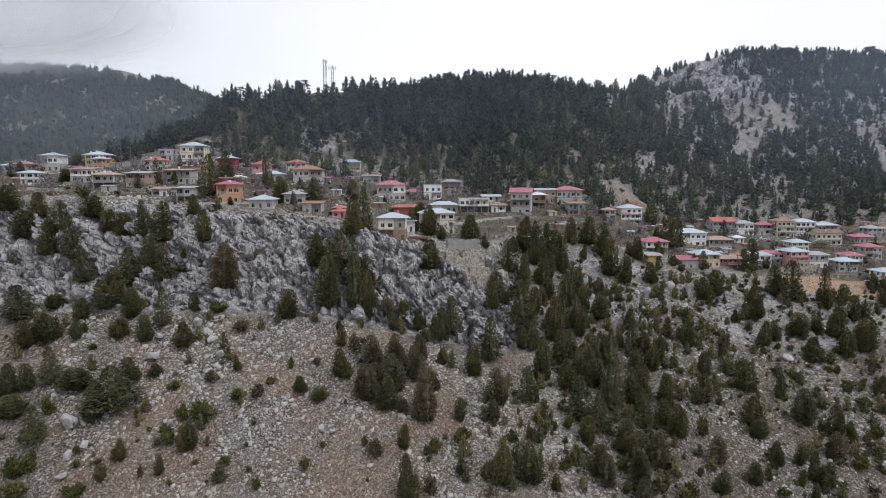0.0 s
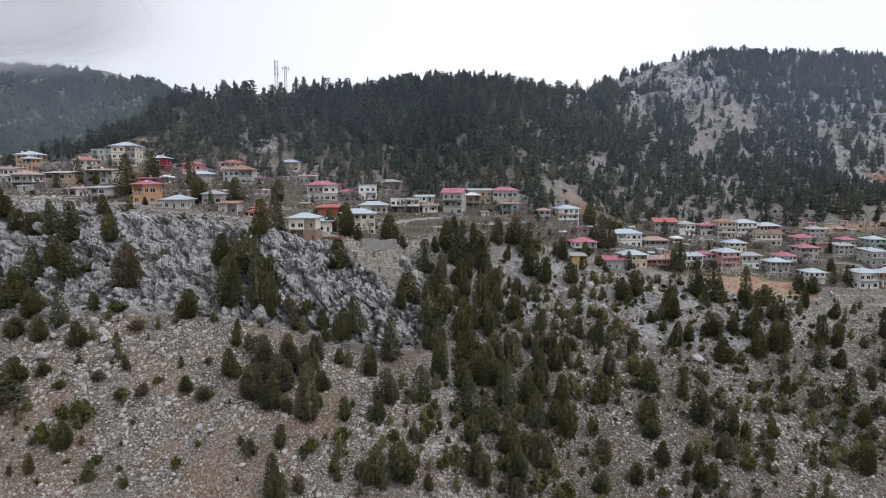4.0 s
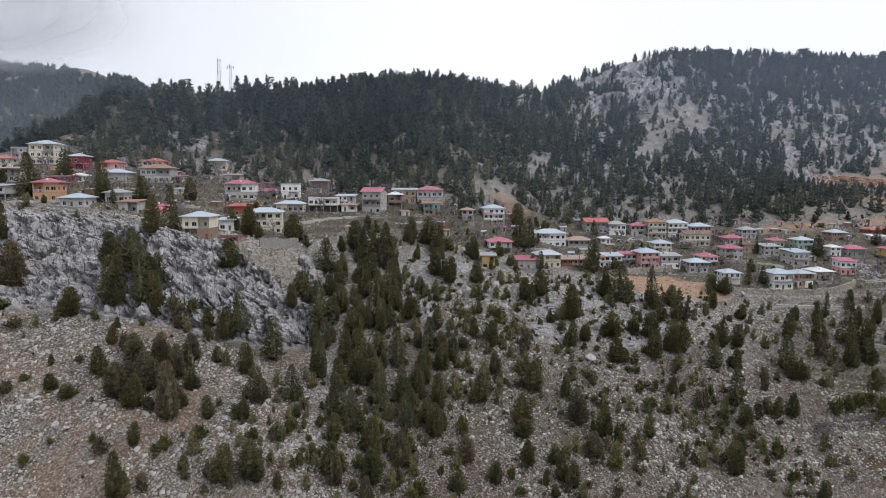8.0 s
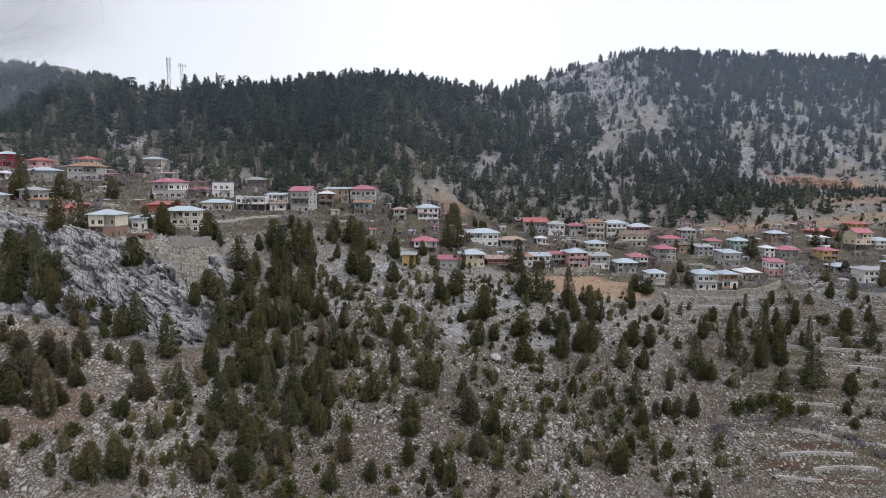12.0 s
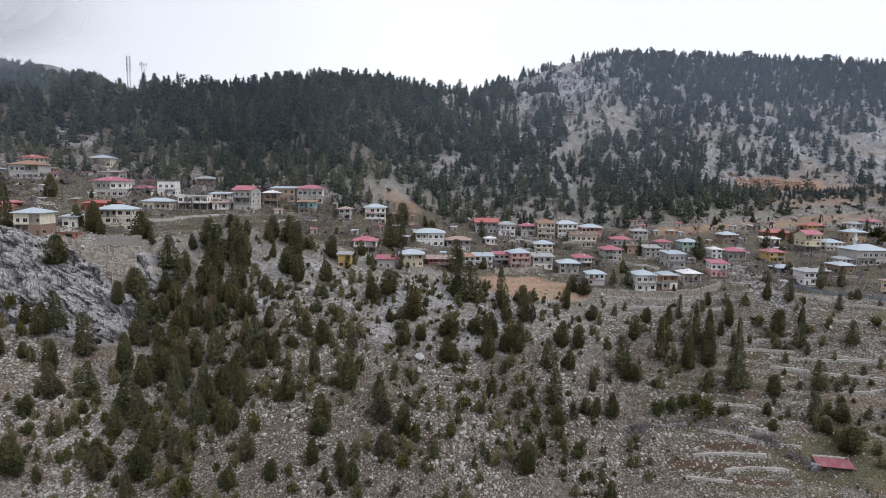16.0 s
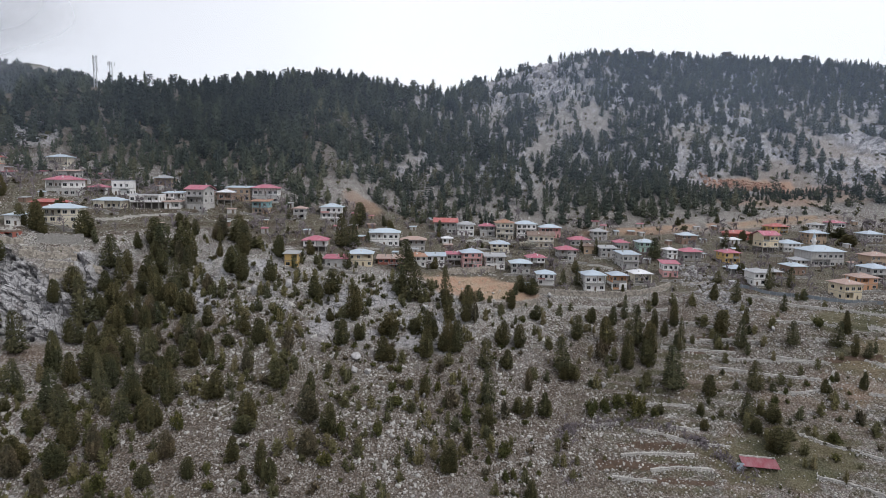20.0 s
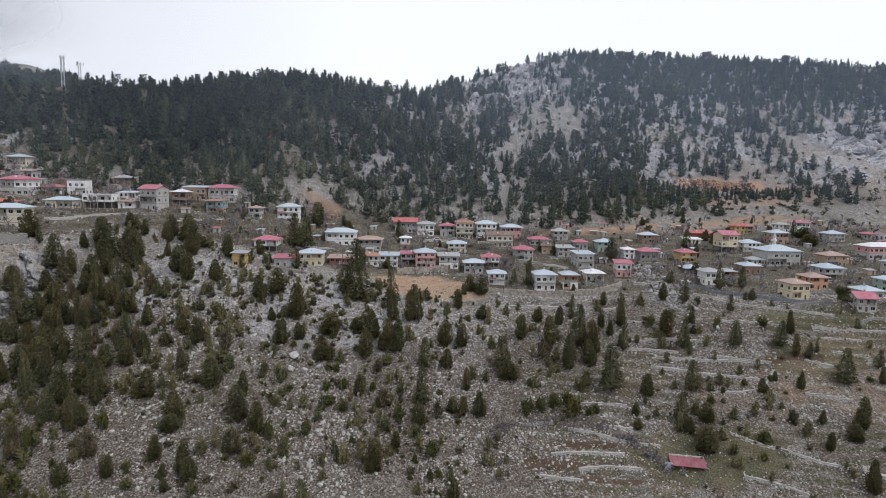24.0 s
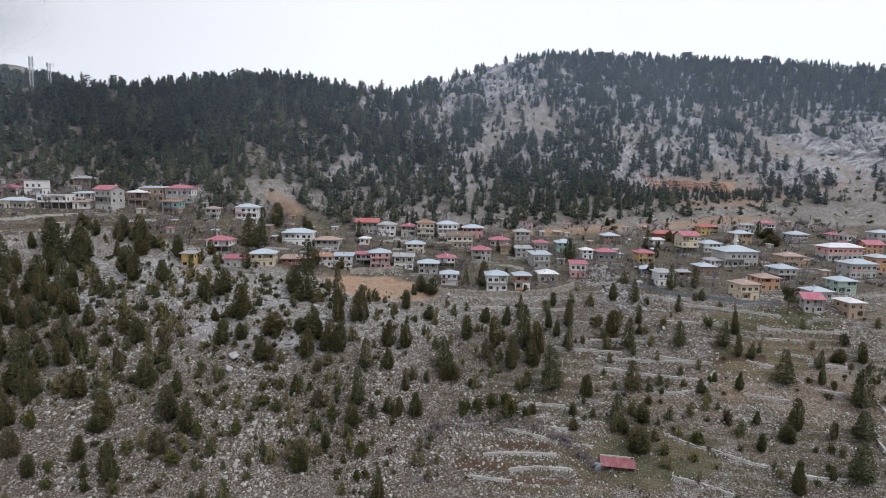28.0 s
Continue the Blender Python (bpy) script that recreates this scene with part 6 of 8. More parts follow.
plant("cedar", "upper slope and village", [(-120.1, 233.5, 6.7, 3.6), (-116.6, 243.6, 10.6, 3.5), (-93.9, 257.6, 12.7, 7.8), (-89.0, 228.5, 17.0, 8.7), (-73.6, 249.7, 14.7, 6.2), (-53.0, 241.2, 10.6, 8.3), (-28.5, 213.8, 18.0, 6.6), (25.2, 225.3, 13.5, 9.1), (38.4, 240.1, 15.0, 9.7), (49.4, 225.1, 13.1, 6.6), (68.1, 251.5, 14.5, 8.7), (106.4, 276.1, 16.6, 8.0), (111.2, 279.7, 15.6, 8.1), (137.2, 241.2, 12.2, 8.4), (138.0, 261.5, 15.2, 9.1), (143.3, 238.3, 16.7, 9.7), (152.2, 320.0, 9.3, 4.6), (156.0, 237.7, 16.9, 6.1), (182.7, 564.1, 11.6, 7.9), (200.0, 215.5, 13.3, 7.7), (209.6, 264.9, 7.8, 3.9), (216.2, 265.6, 8.6, 4.4), (227.8, 309.9, 6.6, 2.7), (231.4, 243.7, 11.0, 3.4)])
plant("cedar", "upper slope and village", [(232.6, 229.6, 17.3, 8.2), (235.3, 307.9, 9.5, 2.7), (249.6, 227.8, 14.0, 3.6), (264.6, 302.6, 11.2, 7.6), (273.0, 226.3, 13.0, 5.4), (282.6, 251.3, 10.3, 4.9), (292.2, 224.2, 10.2, 5.8), (298.2, 242.5, 7.6, 3.6), (301.8, 261.3, 11.7, 4.6), (307.6, 221.2, 10.9, 5.3), (313.1, 328.9, 10.8, 5.7), (314.5, 266.8, 9.4, 4.4), (316.3, 215.6, 6.4, 3.8), (391.7, 360.4, 9.0, 4.9)])
plant("heath", "upper slope and village", [(167.5, 231.2, 10.5, 5.0), (216.3, 221.5, 9.3, 5.7), (353.9, 220.0, 5.6, 4.3)])
plant("juniper", "upper slope and village", [(-156.2, 245.8, 6.1, 6.1), (-63.9, 232.9, 11.1, 5.8), (-38.7, 256.1, 10.2, 5.4), (-11.8, 228.7, 9.2, 4.4), (-9.3, 250.3, 7.6, 4.8), (-5.9, 228.3, 12.7, 6.6), (-0.9, 225.6, 5.6, 4.3), (10.7, 233.0, 11.2, 8.0), (33.0, 243.4, 12.9, 8.2), (38.8, 227.6, 11.0, 6.6), (45.8, 217.9, 14.8, 5.5), (47.2, 243.7, 14.1, 9.4), (57.9, 215.2, 8.8, 7.6), (63.4, 257.7, 12.4, 7.4), (68.5, 239.3, 12.0, 8.3), (73.0, 234.8, 11.8, 6.8), (83.7, 236.1, 9.1, 5.9), (95.0, 258.9, 7.0, 3.8), (103.2, 230.4, 9.4, 6.7), (109.0, 312.2, 13.2, 8.4), (109.8, 234.3, 10.5, 8.2), (111.0, 220.5, 5.6, 3.4), (119.7, 224.8, 13.6, 7.9), (123.1, 214.5, 6.7, 4.2)])
plant("juniper", "upper slope and village", [(134.4, 219.4, 9.0, 7.7), (138.0, 239.8, 9.9, 6.1), (139.1, 271.3, 7.9, 4.7), (143.5, 222.0, 5.7, 4.8), (149.5, 219.4, 11.2, 6.4), (155.7, 215.6, 13.1, 5.5), (156.6, 236.3, 8.3, 5.1), (156.8, 229.8, 9.1, 5.0), (159.9, 216.0, 12.9, 6.0), (164.2, 231.8, 10.4, 5.9), (165.1, 239.9, 9.4, 4.7), (178.7, 222.5, 10.2, 5.3), (179.1, 212.3, 7.6, 5.5), (183.1, 243.3, 8.6, 4.3), (185.3, 223.3, 9.8, 5.8), (189.1, 257.1, 7.6, 5.5), (193.6, 238.6, 6.6, 4.7), (193.9, 254.2, 7.5, 6.0), (202.6, 212.2, 6.4, 7.6), (208.7, 230.6, 10.5, 5.5), (217.3, 240.9, 7.1, 3.8), (220.1, 228.8, 12.7, 5.9), (225.6, 240.3, 8.5, 4.3), (225.8, 217.6, 13.4, 5.6)])
plant("juniper", "upper slope and village", [(230.7, 212.5, 4.2, 1.7), (233.7, 219.9, 10.1, 5.7), (236.7, 226.0, 13.9, 5.8), (243.4, 240.6, 8.5, 3.3), (246.3, 236.3, 7.0, 3.7), (247.6, 251.9, 6.4, 3.7), (252.0, 241.9, 11.0, 4.3), (269.1, 234.9, 10.7, 7.0), (273.8, 253.6, 7.5, 4.5), (278.8, 232.8, 3.7, 2.8), (280.6, 238.7, 7.1, 2.8), (311.4, 216.7, 9.0, 3.0), (315.4, 228.1, 10.3, 3.8), (332.3, 347.4, 7.4, 4.0), (347.5, 212.8, 5.5, 5.5), (355.9, 212.9, 8.4, 3.8), (387.1, 335.9, 7.1, 9.7), (393.9, 353.9, 6.8, 10.2)])
plant("pine", "upper slope and village", [(318.0, 611.4, 9.7, 9.1), (339.7, 235.1, 11.5, 6.9), (357.3, 633.4, 13.0, 14.1), (366.2, 634.6, 11.8, 11.8), (398.8, 643.6, 11.4, 10.8), (453.3, 644.7, 12.0, 14.4), (532.9, 642.4, 10.8, 12.0)])
plant("shrub", "upper slope and village", [(-131.5, 217.6, 5.2, 6.2), (92.2, 219.3, 6.4, 5.3), (144.7, 212.6, 3.4, 3.2), (187.8, 236.2, 3.5, 2.8), (264.9, 241.7, 3.6, 3.8), (287.2, 249.0, 4.4, 2.9), (306.7, 231.4, 4.6, 4.6)])
plant("brown", "west slope", [(-71.7, 190.6, 15.7, 8.3), (-22.7, 159.1, 9.5, 6.6), (-20.8, 170.1, 10.0, 7.4), (-19.1, 162.6, 8.0, 4.8), (-14.2, 172.0, 10.2, 6.4), (-8.5, 169.5, 10.0, 5.4), (-7.6, 176.6, 8.7, 4.9), (-4.2, 155.4, 17.0, 6.2), (15.8, 166.3, 10.9, 5.8)])
plant("cedar", "west slope", [(-132.6, 181.5, 11.5, 10.6), (-129.3, 199.9, 10.6, 7.7), (-123.5, 195.9, 15.1, 7.6), (-118.5, 193.4, 13.0, 6.7), (-109.5, 160.2, 11.1, 6.3), (-108.4, 184.4, 9.9, 8.1), (-104.2, 144.0, 10.1, 7.2), (-103.7, 193.9, 13.1, 8.4), (-103.2, 203.8, 13.7, 6.6), (-95.7, 201.2, 14.5, 9.6), (-93.2, 194.2, 14.0, 7.5), (-92.9, 152.4, 9.1, 7.6), (-88.7, 153.0, 12.1, 13.7), (-86.6, 178.3, 13.1, 5.2), (-28.8, 189.6, 24.0, 6.6), (3.0, 190.7, 13.4, 7.1), (15.1, 185.2, 14.9, 7.7)])
plant("heath", "west slope", [(-73.5, 136.7, 3.4, 1.9), (-65.3, 161.8, 3.2, 4.8), (-61.3, 177.0, 4.3, 6.1), (-51.2, 157.1, 4.7, 4.4), (-37.2, 168.9, 2.5, 3.3), (-26.4, 174.7, 6.0, 5.5), (-17.7, 189.9, 9.2, 6.5), (-17.0, 142.6, 6.0, 4.3), (-15.5, 188.5, 6.4, 5.5), (-11.5, 156.2, 5.4, 4.3), (-3.3, 135.9, 5.8, 4.1)])
plant("juniper", "west slope", [(-153.5, 210.3, 10.0, 8.0), (-145.8, 206.1, 10.9, 9.9), (-144.2, 211.5, 10.1, 7.7), (-132.8, 197.4, 12.3, 8.5), (-126.4, 189.2, 5.5, 8.3), (-125.0, 171.3, 8.4, 6.7), (-123.6, 209.2, 8.4, 9.0), (-119.4, 174.4, 8.5, 7.7), (-119.4, 156.8, 9.3, 6.2), (-115.8, 205.1, 7.9, 5.9), (-115.7, 158.4, 7.8, 4.7), (-113.6, 182.5, 7.1, 5.3), (-113.6, 150.5, 6.7, 7.5), (-112.2, 206.1, 8.9, 7.1), (-111.0, 174.6, 6.8, 3.4), (-106.7, 190.3, 9.2, 6.3), (-104.8, 186.7, 8.1, 6.3), (-102.6, 158.6, 6.3, 9.4), (-99.3, 185.8, 7.2, 6.5), (-99.0, 183.4, 8.0, 6.3), (-97.7, 175.5, 6.0, 6.0), (-97.3, 194.7, 11.2, 6.6), (-93.2, 150.1, 6.0, 4.5), (-89.6, 172.9, 8.5, 5.1)])
plant("juniper", "west slope", [(-88.0, 208.3, 7.6, 5.2), (-87.7, 160.3, 7.9, 6.3), (-83.2, 136.3, 4.1, 3.4), (-81.6, 162.5, 4.0, 4.8), (-81.2, 199.4, 11.5, 5.7), (-80.5, 140.3, 5.6, 3.5), (-78.7, 184.1, 6.3, 3.9), (-77.3, 171.7, 8.4, 6.7), (-69.6, 137.2, 5.5, 2.5), (-64.4, 142.7, 7.9, 5.0), (-59.1, 164.7, 4.5, 2.6), (-49.5, 185.3, 9.9, 6.3), (-44.2, 167.0, 3.3, 2.0), (-40.2, 159.8, 4.7, 4.7), (-38.4, 189.2, 17.4, 8.8), (-34.5, 157.7, 3.9, 4.7), (-32.7, 182.0, 3.6, 2.1), (-32.2, 204.9, 13.0, 6.3), (-30.9, 176.0, 6.6, 3.1), (-24.8, 190.9, 15.7, 5.6), (-10.1, 146.3, 6.6, 3.7), (-8.7, 134.0, 11.7, 5.4), (-8.3, 192.1, 8.4, 5.6), (-4.8, 204.7, 10.9, 8.3)])
plant("juniper", "west slope", [(-0.7, 188.5, 11.1, 5.9), (0.2, 178.6, 5.6, 3.5), (4.4, 141.7, 4.3, 2.8), (4.9, 157.7, 7.1, 3.9), (8.9, 176.8, 10.5, 5.2), (13.6, 159.3, 6.3, 4.0), (15.0, 140.4, 10.2, 5.7), (17.0, 202.7, 8.9, 4.9), (19.6, 211.5, 10.6, 7.2)])
plant("shrub", "west slope", [(-119.7, 172.2, 2.5, 2.5), (-109.6, 189.3, 2.7, 4.6), (-105.1, 151.3, 6.0, 3.8), (-104.6, 136.0, 6.8, 5.5), (-102.0, 137.2, 5.5, 4.8), (-101.8, 140.2, 3.5, 2.1), (-101.3, 132.0, 5.3, 8.0), (-92.2, 141.9, 2.6, 2.3), (-90.3, 138.5, 2.5, 2.5), (-87.8, 196.7, 2.8, 6.6), (-87.3, 132.1, 4.0, 6.0), (-81.0, 150.5, 3.0, 2.2), (-74.4, 158.6, 3.1, 3.9), (-72.0, 185.5, 4.5, 6.3), (-69.7, 144.1, 5.8, 4.3), (-68.6, 150.1, 5.2, 3.7), (-65.9, 135.0, 2.0, 1.4), (-63.4, 150.2, 6.7, 7.5), (-57.3, 135.7, 1.1, 1.1), (-56.3, 156.1, 4.3, 5.4), (-53.9, 139.8, 2.8, 3.9), (-50.3, 144.1, 1.7, 1.2), (-48.5, 161.4, 2.4, 3.5), (-47.9, 138.6, 1.7, 1.7)])
plant("shrub", "west slope", [(-44.8, 135.0, 3.4, 2.7), (-34.2, 139.4, 4.2, 2.8), (-31.0, 144.6, 2.2, 1.7), (-26.8, 156.9, 1.9, 1.2), (-25.9, 184.1, 3.6, 2.5), (-20.2, 145.4, 3.6, 2.2), (-16.4, 159.2, 1.9, 1.9), (-12.9, 192.8, 5.6, 4.7), (-6.2, 186.6, 5.5, 3.7), (-4.2, 144.9, 2.9, 2.2), (-2.0, 145.9, 4.7, 4.4), (5.4, 150.4, 4.5, 5.3), (19.2, 152.2, 3.8, 3.8)])


plant("cedar", "cliff ledges", [(-37.3, 194.6, 13.0, 7.4), (-25.3, 195.7, 11.5, 6.6), (-34.6, 196.9, 14.5, 8.0)])
plant("brown", "slope below the cliff", [(-20.9, 158.7, 10.5, 7.0), (-14.4, 162.8, 11.5, 7.4), (-13.2, 170.8, 9.0, 6.2)])
plant("juniper", "slope below the cliff", [(-4.5, 158.8, 7.5, 5.6), (-29.4, 165.2, 8.5, 6.0), (-3.1, 166.2, 6.5, 4.6)])
plant("juniper", "cliff ledges", [(-28.1, 193.9, 10.5, 6.8), (-43.0, 197.9, 12.0, 7.6), (-14.9, 157.1, 10.0, 6.4)])
plant("juniper", "tree belt below the village", [(30.9, 206.8, 8.5, 6.0), (33.1, 211.2, 10.0, 6.2), (40.5, 206.1, 7.5, 5.4), (41.6, 192.8, 9.5, 6.6), (48.5, 191.1, 10.5, 6.4), (64.1, 190.3, 8.0, 5.6), (28.0, 216.1, 8.5, 5.8), (39.6, 220.5, 8.0, 5.6), (48.4, 180.6, 9.0, 6.2), (61.8, 179.3, 8.5, 6.0), (65.2, 168.7, 7.5, 5.4)])
plant("cedar", "tree belt below the village", [(30.8, 221.3, 10.5, 6.0), (43.9, 210.3, 9.0, 5.2), (55.2, 191.0, 12.0, 6.8), (58.0, 175.7, 11.0, 6.4), (69.4, 178.6, 9.0, 5.4), (59.5, 167.2, 9.5, 5.6)])


# ---- stones ----
def ico(level):
    bm = bmesh.new()
    bmesh.ops.create_icosphere(bm, subdivisions=level, radius=1.0)
    bmesh.ops.triangulate(bm, faces=bm.faces[:])
    v = np.array([q.co[:] for q in bm.verts])
    f = np.array([[q.index for q in p.verts] for p in bm.faces])
    bm.free()
    return v, f


def rock_solid(rng, level=1):
    """An angular block: a ball cut flat by a few planes."""
    v, f = ico(level)
    v = v * rng.uniform(0.75, 1.2, (len(v), 1)) if level == 1 else v * (0.8 + 0.45 * fbm(v[:, 0] * 1.7 + rng.uniform(0, 50), v[:, 1] * 1.7, v[:, 2] * 1.7, 3, 5))[:, None]
    for _ in range(6 if level == 1 else 15):
        n = unit(rng.normal(size=(1, 3)))[0]
        k = rng.uniform(0.40, 0.72) if level == 1 else rng.uniform(0.38, 0.62)
        d = v @ n
        v = v - np.outer(np.maximum(d - k, 0), n)
    return v * np.array([rng.uniform(0.8, 1.25), rng.uniform(0.8, 1.2), rng.uniform(0.55, 0.9)]), f


def chip_solid(rng):
    """A small broken stone: a skewed block."""
    v = np.array([(a, b, c) for a in (-1, 1) for b in (-1, 1) for c in (-1, 1)]) * 0.72 + rng.uniform(-0.38, 0.38, (8, 3))
    f = [(0, 1, 3), (0, 3, 2), (4, 6, 7), (4, 7, 5), (0, 4, 5), (0, 5, 1), (2, 3, 7), (2, 7, 6), (1, 5, 7), (1, 7, 3)]
    return v * np.array([1.1, 0.9, 0.7]), np.array(f)


def strew(solids, x, y, z, sx, sz, rng, tip=0.5):
    """Copies of solids, tilted, turned and scaled: corners and faces."""
    V, Fc, base = [], [], 0
    pick = rng.integers(0, len(solids), len(x))
    for k, (v, f) in enumerate(solids):
        m = np.nonzero(pick == k)[0]
        a, t = rng.uniform(0, 2 * np.pi, (len(m), 1)), rng.uniform(-tip, tip, (len(m), 1))
        px, py, pz = v[:, 0][None], v[:, 1][None], v[:, 2][None]
        py, pz = py * np.cos(t) - pz * np.sin(t), py * np.sin(t) + pz * np.cos(t)
        q = np.stack([(px * np.cos(a) - py * np.sin(a)) * sx[m][:, None] + x[m][:, None], (px * np.sin(a) + py * np.cos(a)) * sx[m][:, None] + y[m][:, None], pz * sz[m][:, None] + z[m][:, None]], 2)
        V.append(q.reshape(-1, 3))
        Fc.append((f[None] + (base + np.arange(len(m)) * len(v))[:, None, None]).reshape(-1, 3))
        base += len(m) * len(v)
    return np.concatenate(V), np.concatenate(Fc)


def stuff(name, solid, label, category, material=None):
    return tagged(new(name, mesh_from(name, *solid, material or STONE)), label, category, kind="stuff")


def both(a, b):
    return np.concatenate([a[0], b[0]]), np.concatenate([a[1], b[1] + len(a[0])])


def scree():
    rng = np.random.default_rng(99)
    rocks = [rock_solid(rng) for _ in range(4)] + [chip_solid(rng) for _ in range(8)]
    chips = [chip_solid(rng) for _ in range(10)]
    n = 165000
    x, y = rng.uniform(-215, 440, n), rng.uniform(128, 275, n)
    patch = fbm(x * 0.05, y * 0.05, x * 0, 4, 8)
    soil = zone_many(x, y, 1)
    rock = zone_many(x, y, 0)
    dens = 0.80 * step01(patch, 0.40, 0.60) * (1 - 0.40 * soil) + 0.10
    dens *= 1 - 0.62 * step01(x, 190, 230)
    front = np.interp(x, STATIONS, LINES["village_front"][0])
    dens *= 1 - 0.85 * step01(y - front, -1, 4)
    keep = (rng.uniform(size=n) < dens * (1 - 0.9 * np.clip(zone_many(x, y, 2) * 1.6, 0, 1) * (x > 130))) & (rock < 0.6)
    x, y, patch = x[keep], y[keep], patch[keep]
    big = fbm(x * 0.03 + 7, y * 0.03, x * 0, 2, 3)
    r = 0.14 + 0.15 * rng.pareto(2.6, len(x)) * (0.35 + 1.5 * big) * (0.6 + step01(patch, 0.45, 0.6))
    r = np.clip(r, 0.14, np.where(x > 185, 0.5, 0.75))
    z = ground_many(x, y)
    lo = r < 0.42
    put = [strew(s, x[m], y[m], (z + 0.1 * r)[m], r[m], r[m], rng) for s, m in ((rocks, ~lo), (chips, lo))]
    stuff("scree_stones", both(*put), "pale limestone blocks scattered over the scree slope", "stones")
    # blocks on the hill behind
    n = 6500
    x, y = rng.uniform(60, 640, n), rng.uniform(370, 640, n)
    keep = zone_many(x, y, 0) > 0.35 * rng.uniform(size=n)
    x, y = x[keep], y[keep]
    r = np.clip(0.5 + 0.5 * rng.pareto(2.5, len(x)), 0.5, 2.2)
    stuff("hill_stones", strew(rocks, x, y, ground_many(x, y) - 0.2 * r, r, r * 1.2, rng), "grey limestone outcrops and blocks on the hillside", "stones")


scree()


def red_cut():
    """The quarried face of red rock above the bench."""
    rng = np.random.default_rng(8)
    rocks = [rock_solid(rng) for _ in range(8)]
    n = 1000
    f = rng.uniform(0, 1, n)
    x, y = 346 + 60 * f, 444 - 6 * f + rng.uniform(-11, 2.5, n)
    r = np.clip(0.4 + 0.3 * rng.pareto(2.5, n), 0.4, 1.4)
    stuff("red_cut_face", strew(rocks, x, y, ground_many(x, y) + 0.5 * r, r, r * 1.3, rng), "broken face of red-brown rock in the road cut", "rock", RED_ROCK)


red_cut()


def dug_bank():
    """Clods and broken stone on the dug bank below the lower village's wall, and on the landslip."""
    rng = np.random.default_rng(18)
    clods = [chip_solid(rng) for _ in range(8)]
    n = 3200
    x, y = np.where(rng.uniform(size=n) < 0.75, rng.uniform(142, 200, n), rng.uniform(90, 128, n)), rng.uniform(245, 272, n)
    y = np.where(x < 130, y + 72, y)
    keep = zone_many(x, y, 2) > 0.35 + 0.4 * rng.uniform(size=n)
    x, y = x[keep], y[keep]
    r = np.clip(0.14 + 0.12 * rng.pareto(2.2, len(x)), 0.14, 0.7)
    stuff("bank_clods", strew(clods, x, y, ground_many(x, y), r, r, rng), "tan clods and broken stone on the dug bank", "stones", TAN_RUBBLE)


dug_bank()


def crag(cx, cy, wide, deep, tall):
    """A jointed limestone crag: steep blocks leaning on one another."""
    rng = np.random.default_rng(int(cx))
    rocks = [rock_solid(rng) for _ in range(9)]
    n = 150
    u, v = rng.uniform(-1, 1, n), rng.uniform(-1, 1, n)
    x, y = cx + wide * u, cy + deep * v
    top = np.clip(1 - np.abs(u) ** 1.6, 0, 1) * np.clip(1 - v * v, 0, 1) * (0.75 + 0.5 * vnoise(x * 0.2, y * 0.2, x * 0, 3))
    z = ground_many(x, y) + tall * top * rng.uniform(0.0, 1.0, n)
    r = rng.uniform(1.2, 3.4, n)
    me = mesh_from("crag", *strew(rocks, x, y, z, r, r * rng.uniform(1.2, 2.2, n), rng, 0.35), CLIFF)
    return tagged(new("crag", me), "tall grey limestone crag standing out of the wooded hillside", "rock")


crag(540, 494, 17, 8, 17)
crag(517, 482, 9, 5, 6)


def on_surface(mask, n, rng):
    """Places on the ground where the mask lets them be."""
    i, j = np.nonzero(rng.uniform(size=mask.shape) < mask)
    k = rng.permutation(len(i))[:n]
    return TX[i[k], j[k]], TY[i[k], j[k]], TZ[i[k], j[k]]


def ledges():
    rng = np.random.default_rng(5)
    rocks = [rock_solid(rng) for _ in range(10)]
    # jointed blocks that stand out of the cliff
    face = ZONE[..., 0] * (TX < 60) * (TX > -215) * (TY < 250)
    slabs = [chip_solid(rng) for _ in range(12)]
    x, y, z = on_surface(face * 0.5, 1500, rng)
    r = np.clip(0.4 + 0.3 * rng.pareto(2.6, len(x)), 0.4, 1.1)
    stuff("cliff_blocks", strew(slabs, x, y + 0.5 * r, z - 0.4 * r, r, r * rng.uniform(1.2, 2.6, len(x)), rng, 0.3), "jointed grey limestone blocks standing out of the cliff", "rock", CLIFF)
    # tumbled stones of the terrace walls
    x, y, z = on_surface(RISER * 0.42 * (fbm(TX * 0.035, TY * 0.035, TX * 0, 2, 14) > 0.42), 9000, rng)
    r = rng.uniform(0.2, 0.5, len(x))
    stuff("terrace_stones", strew(rocks, x, y, z, r, r, rng), "tumbled dry-stone terrace walls across the fields", "stones")


ledges()
BOULDERS = [mesh_from("boulder", *rock_solid(np.random.default_rng(s), 3), CLIFF) for s in range(5)]


def boulder(x, y, size, label="large pale limestone boulder lying on the scree"):
    ob = new("boulder", BOULDERS[int(abs(x * 3 + y)) % 5])
    ob.matrix_world = pose(x, y, ground_at(x, y) + size * 0.22, 0, 0, (x * 37) % 360) @ Matrix.Diagonal((size * 0.5, size * 0.42, size * 0.55, 1))
    return tagged(ob, label, "boulder", "boulders on the slope")


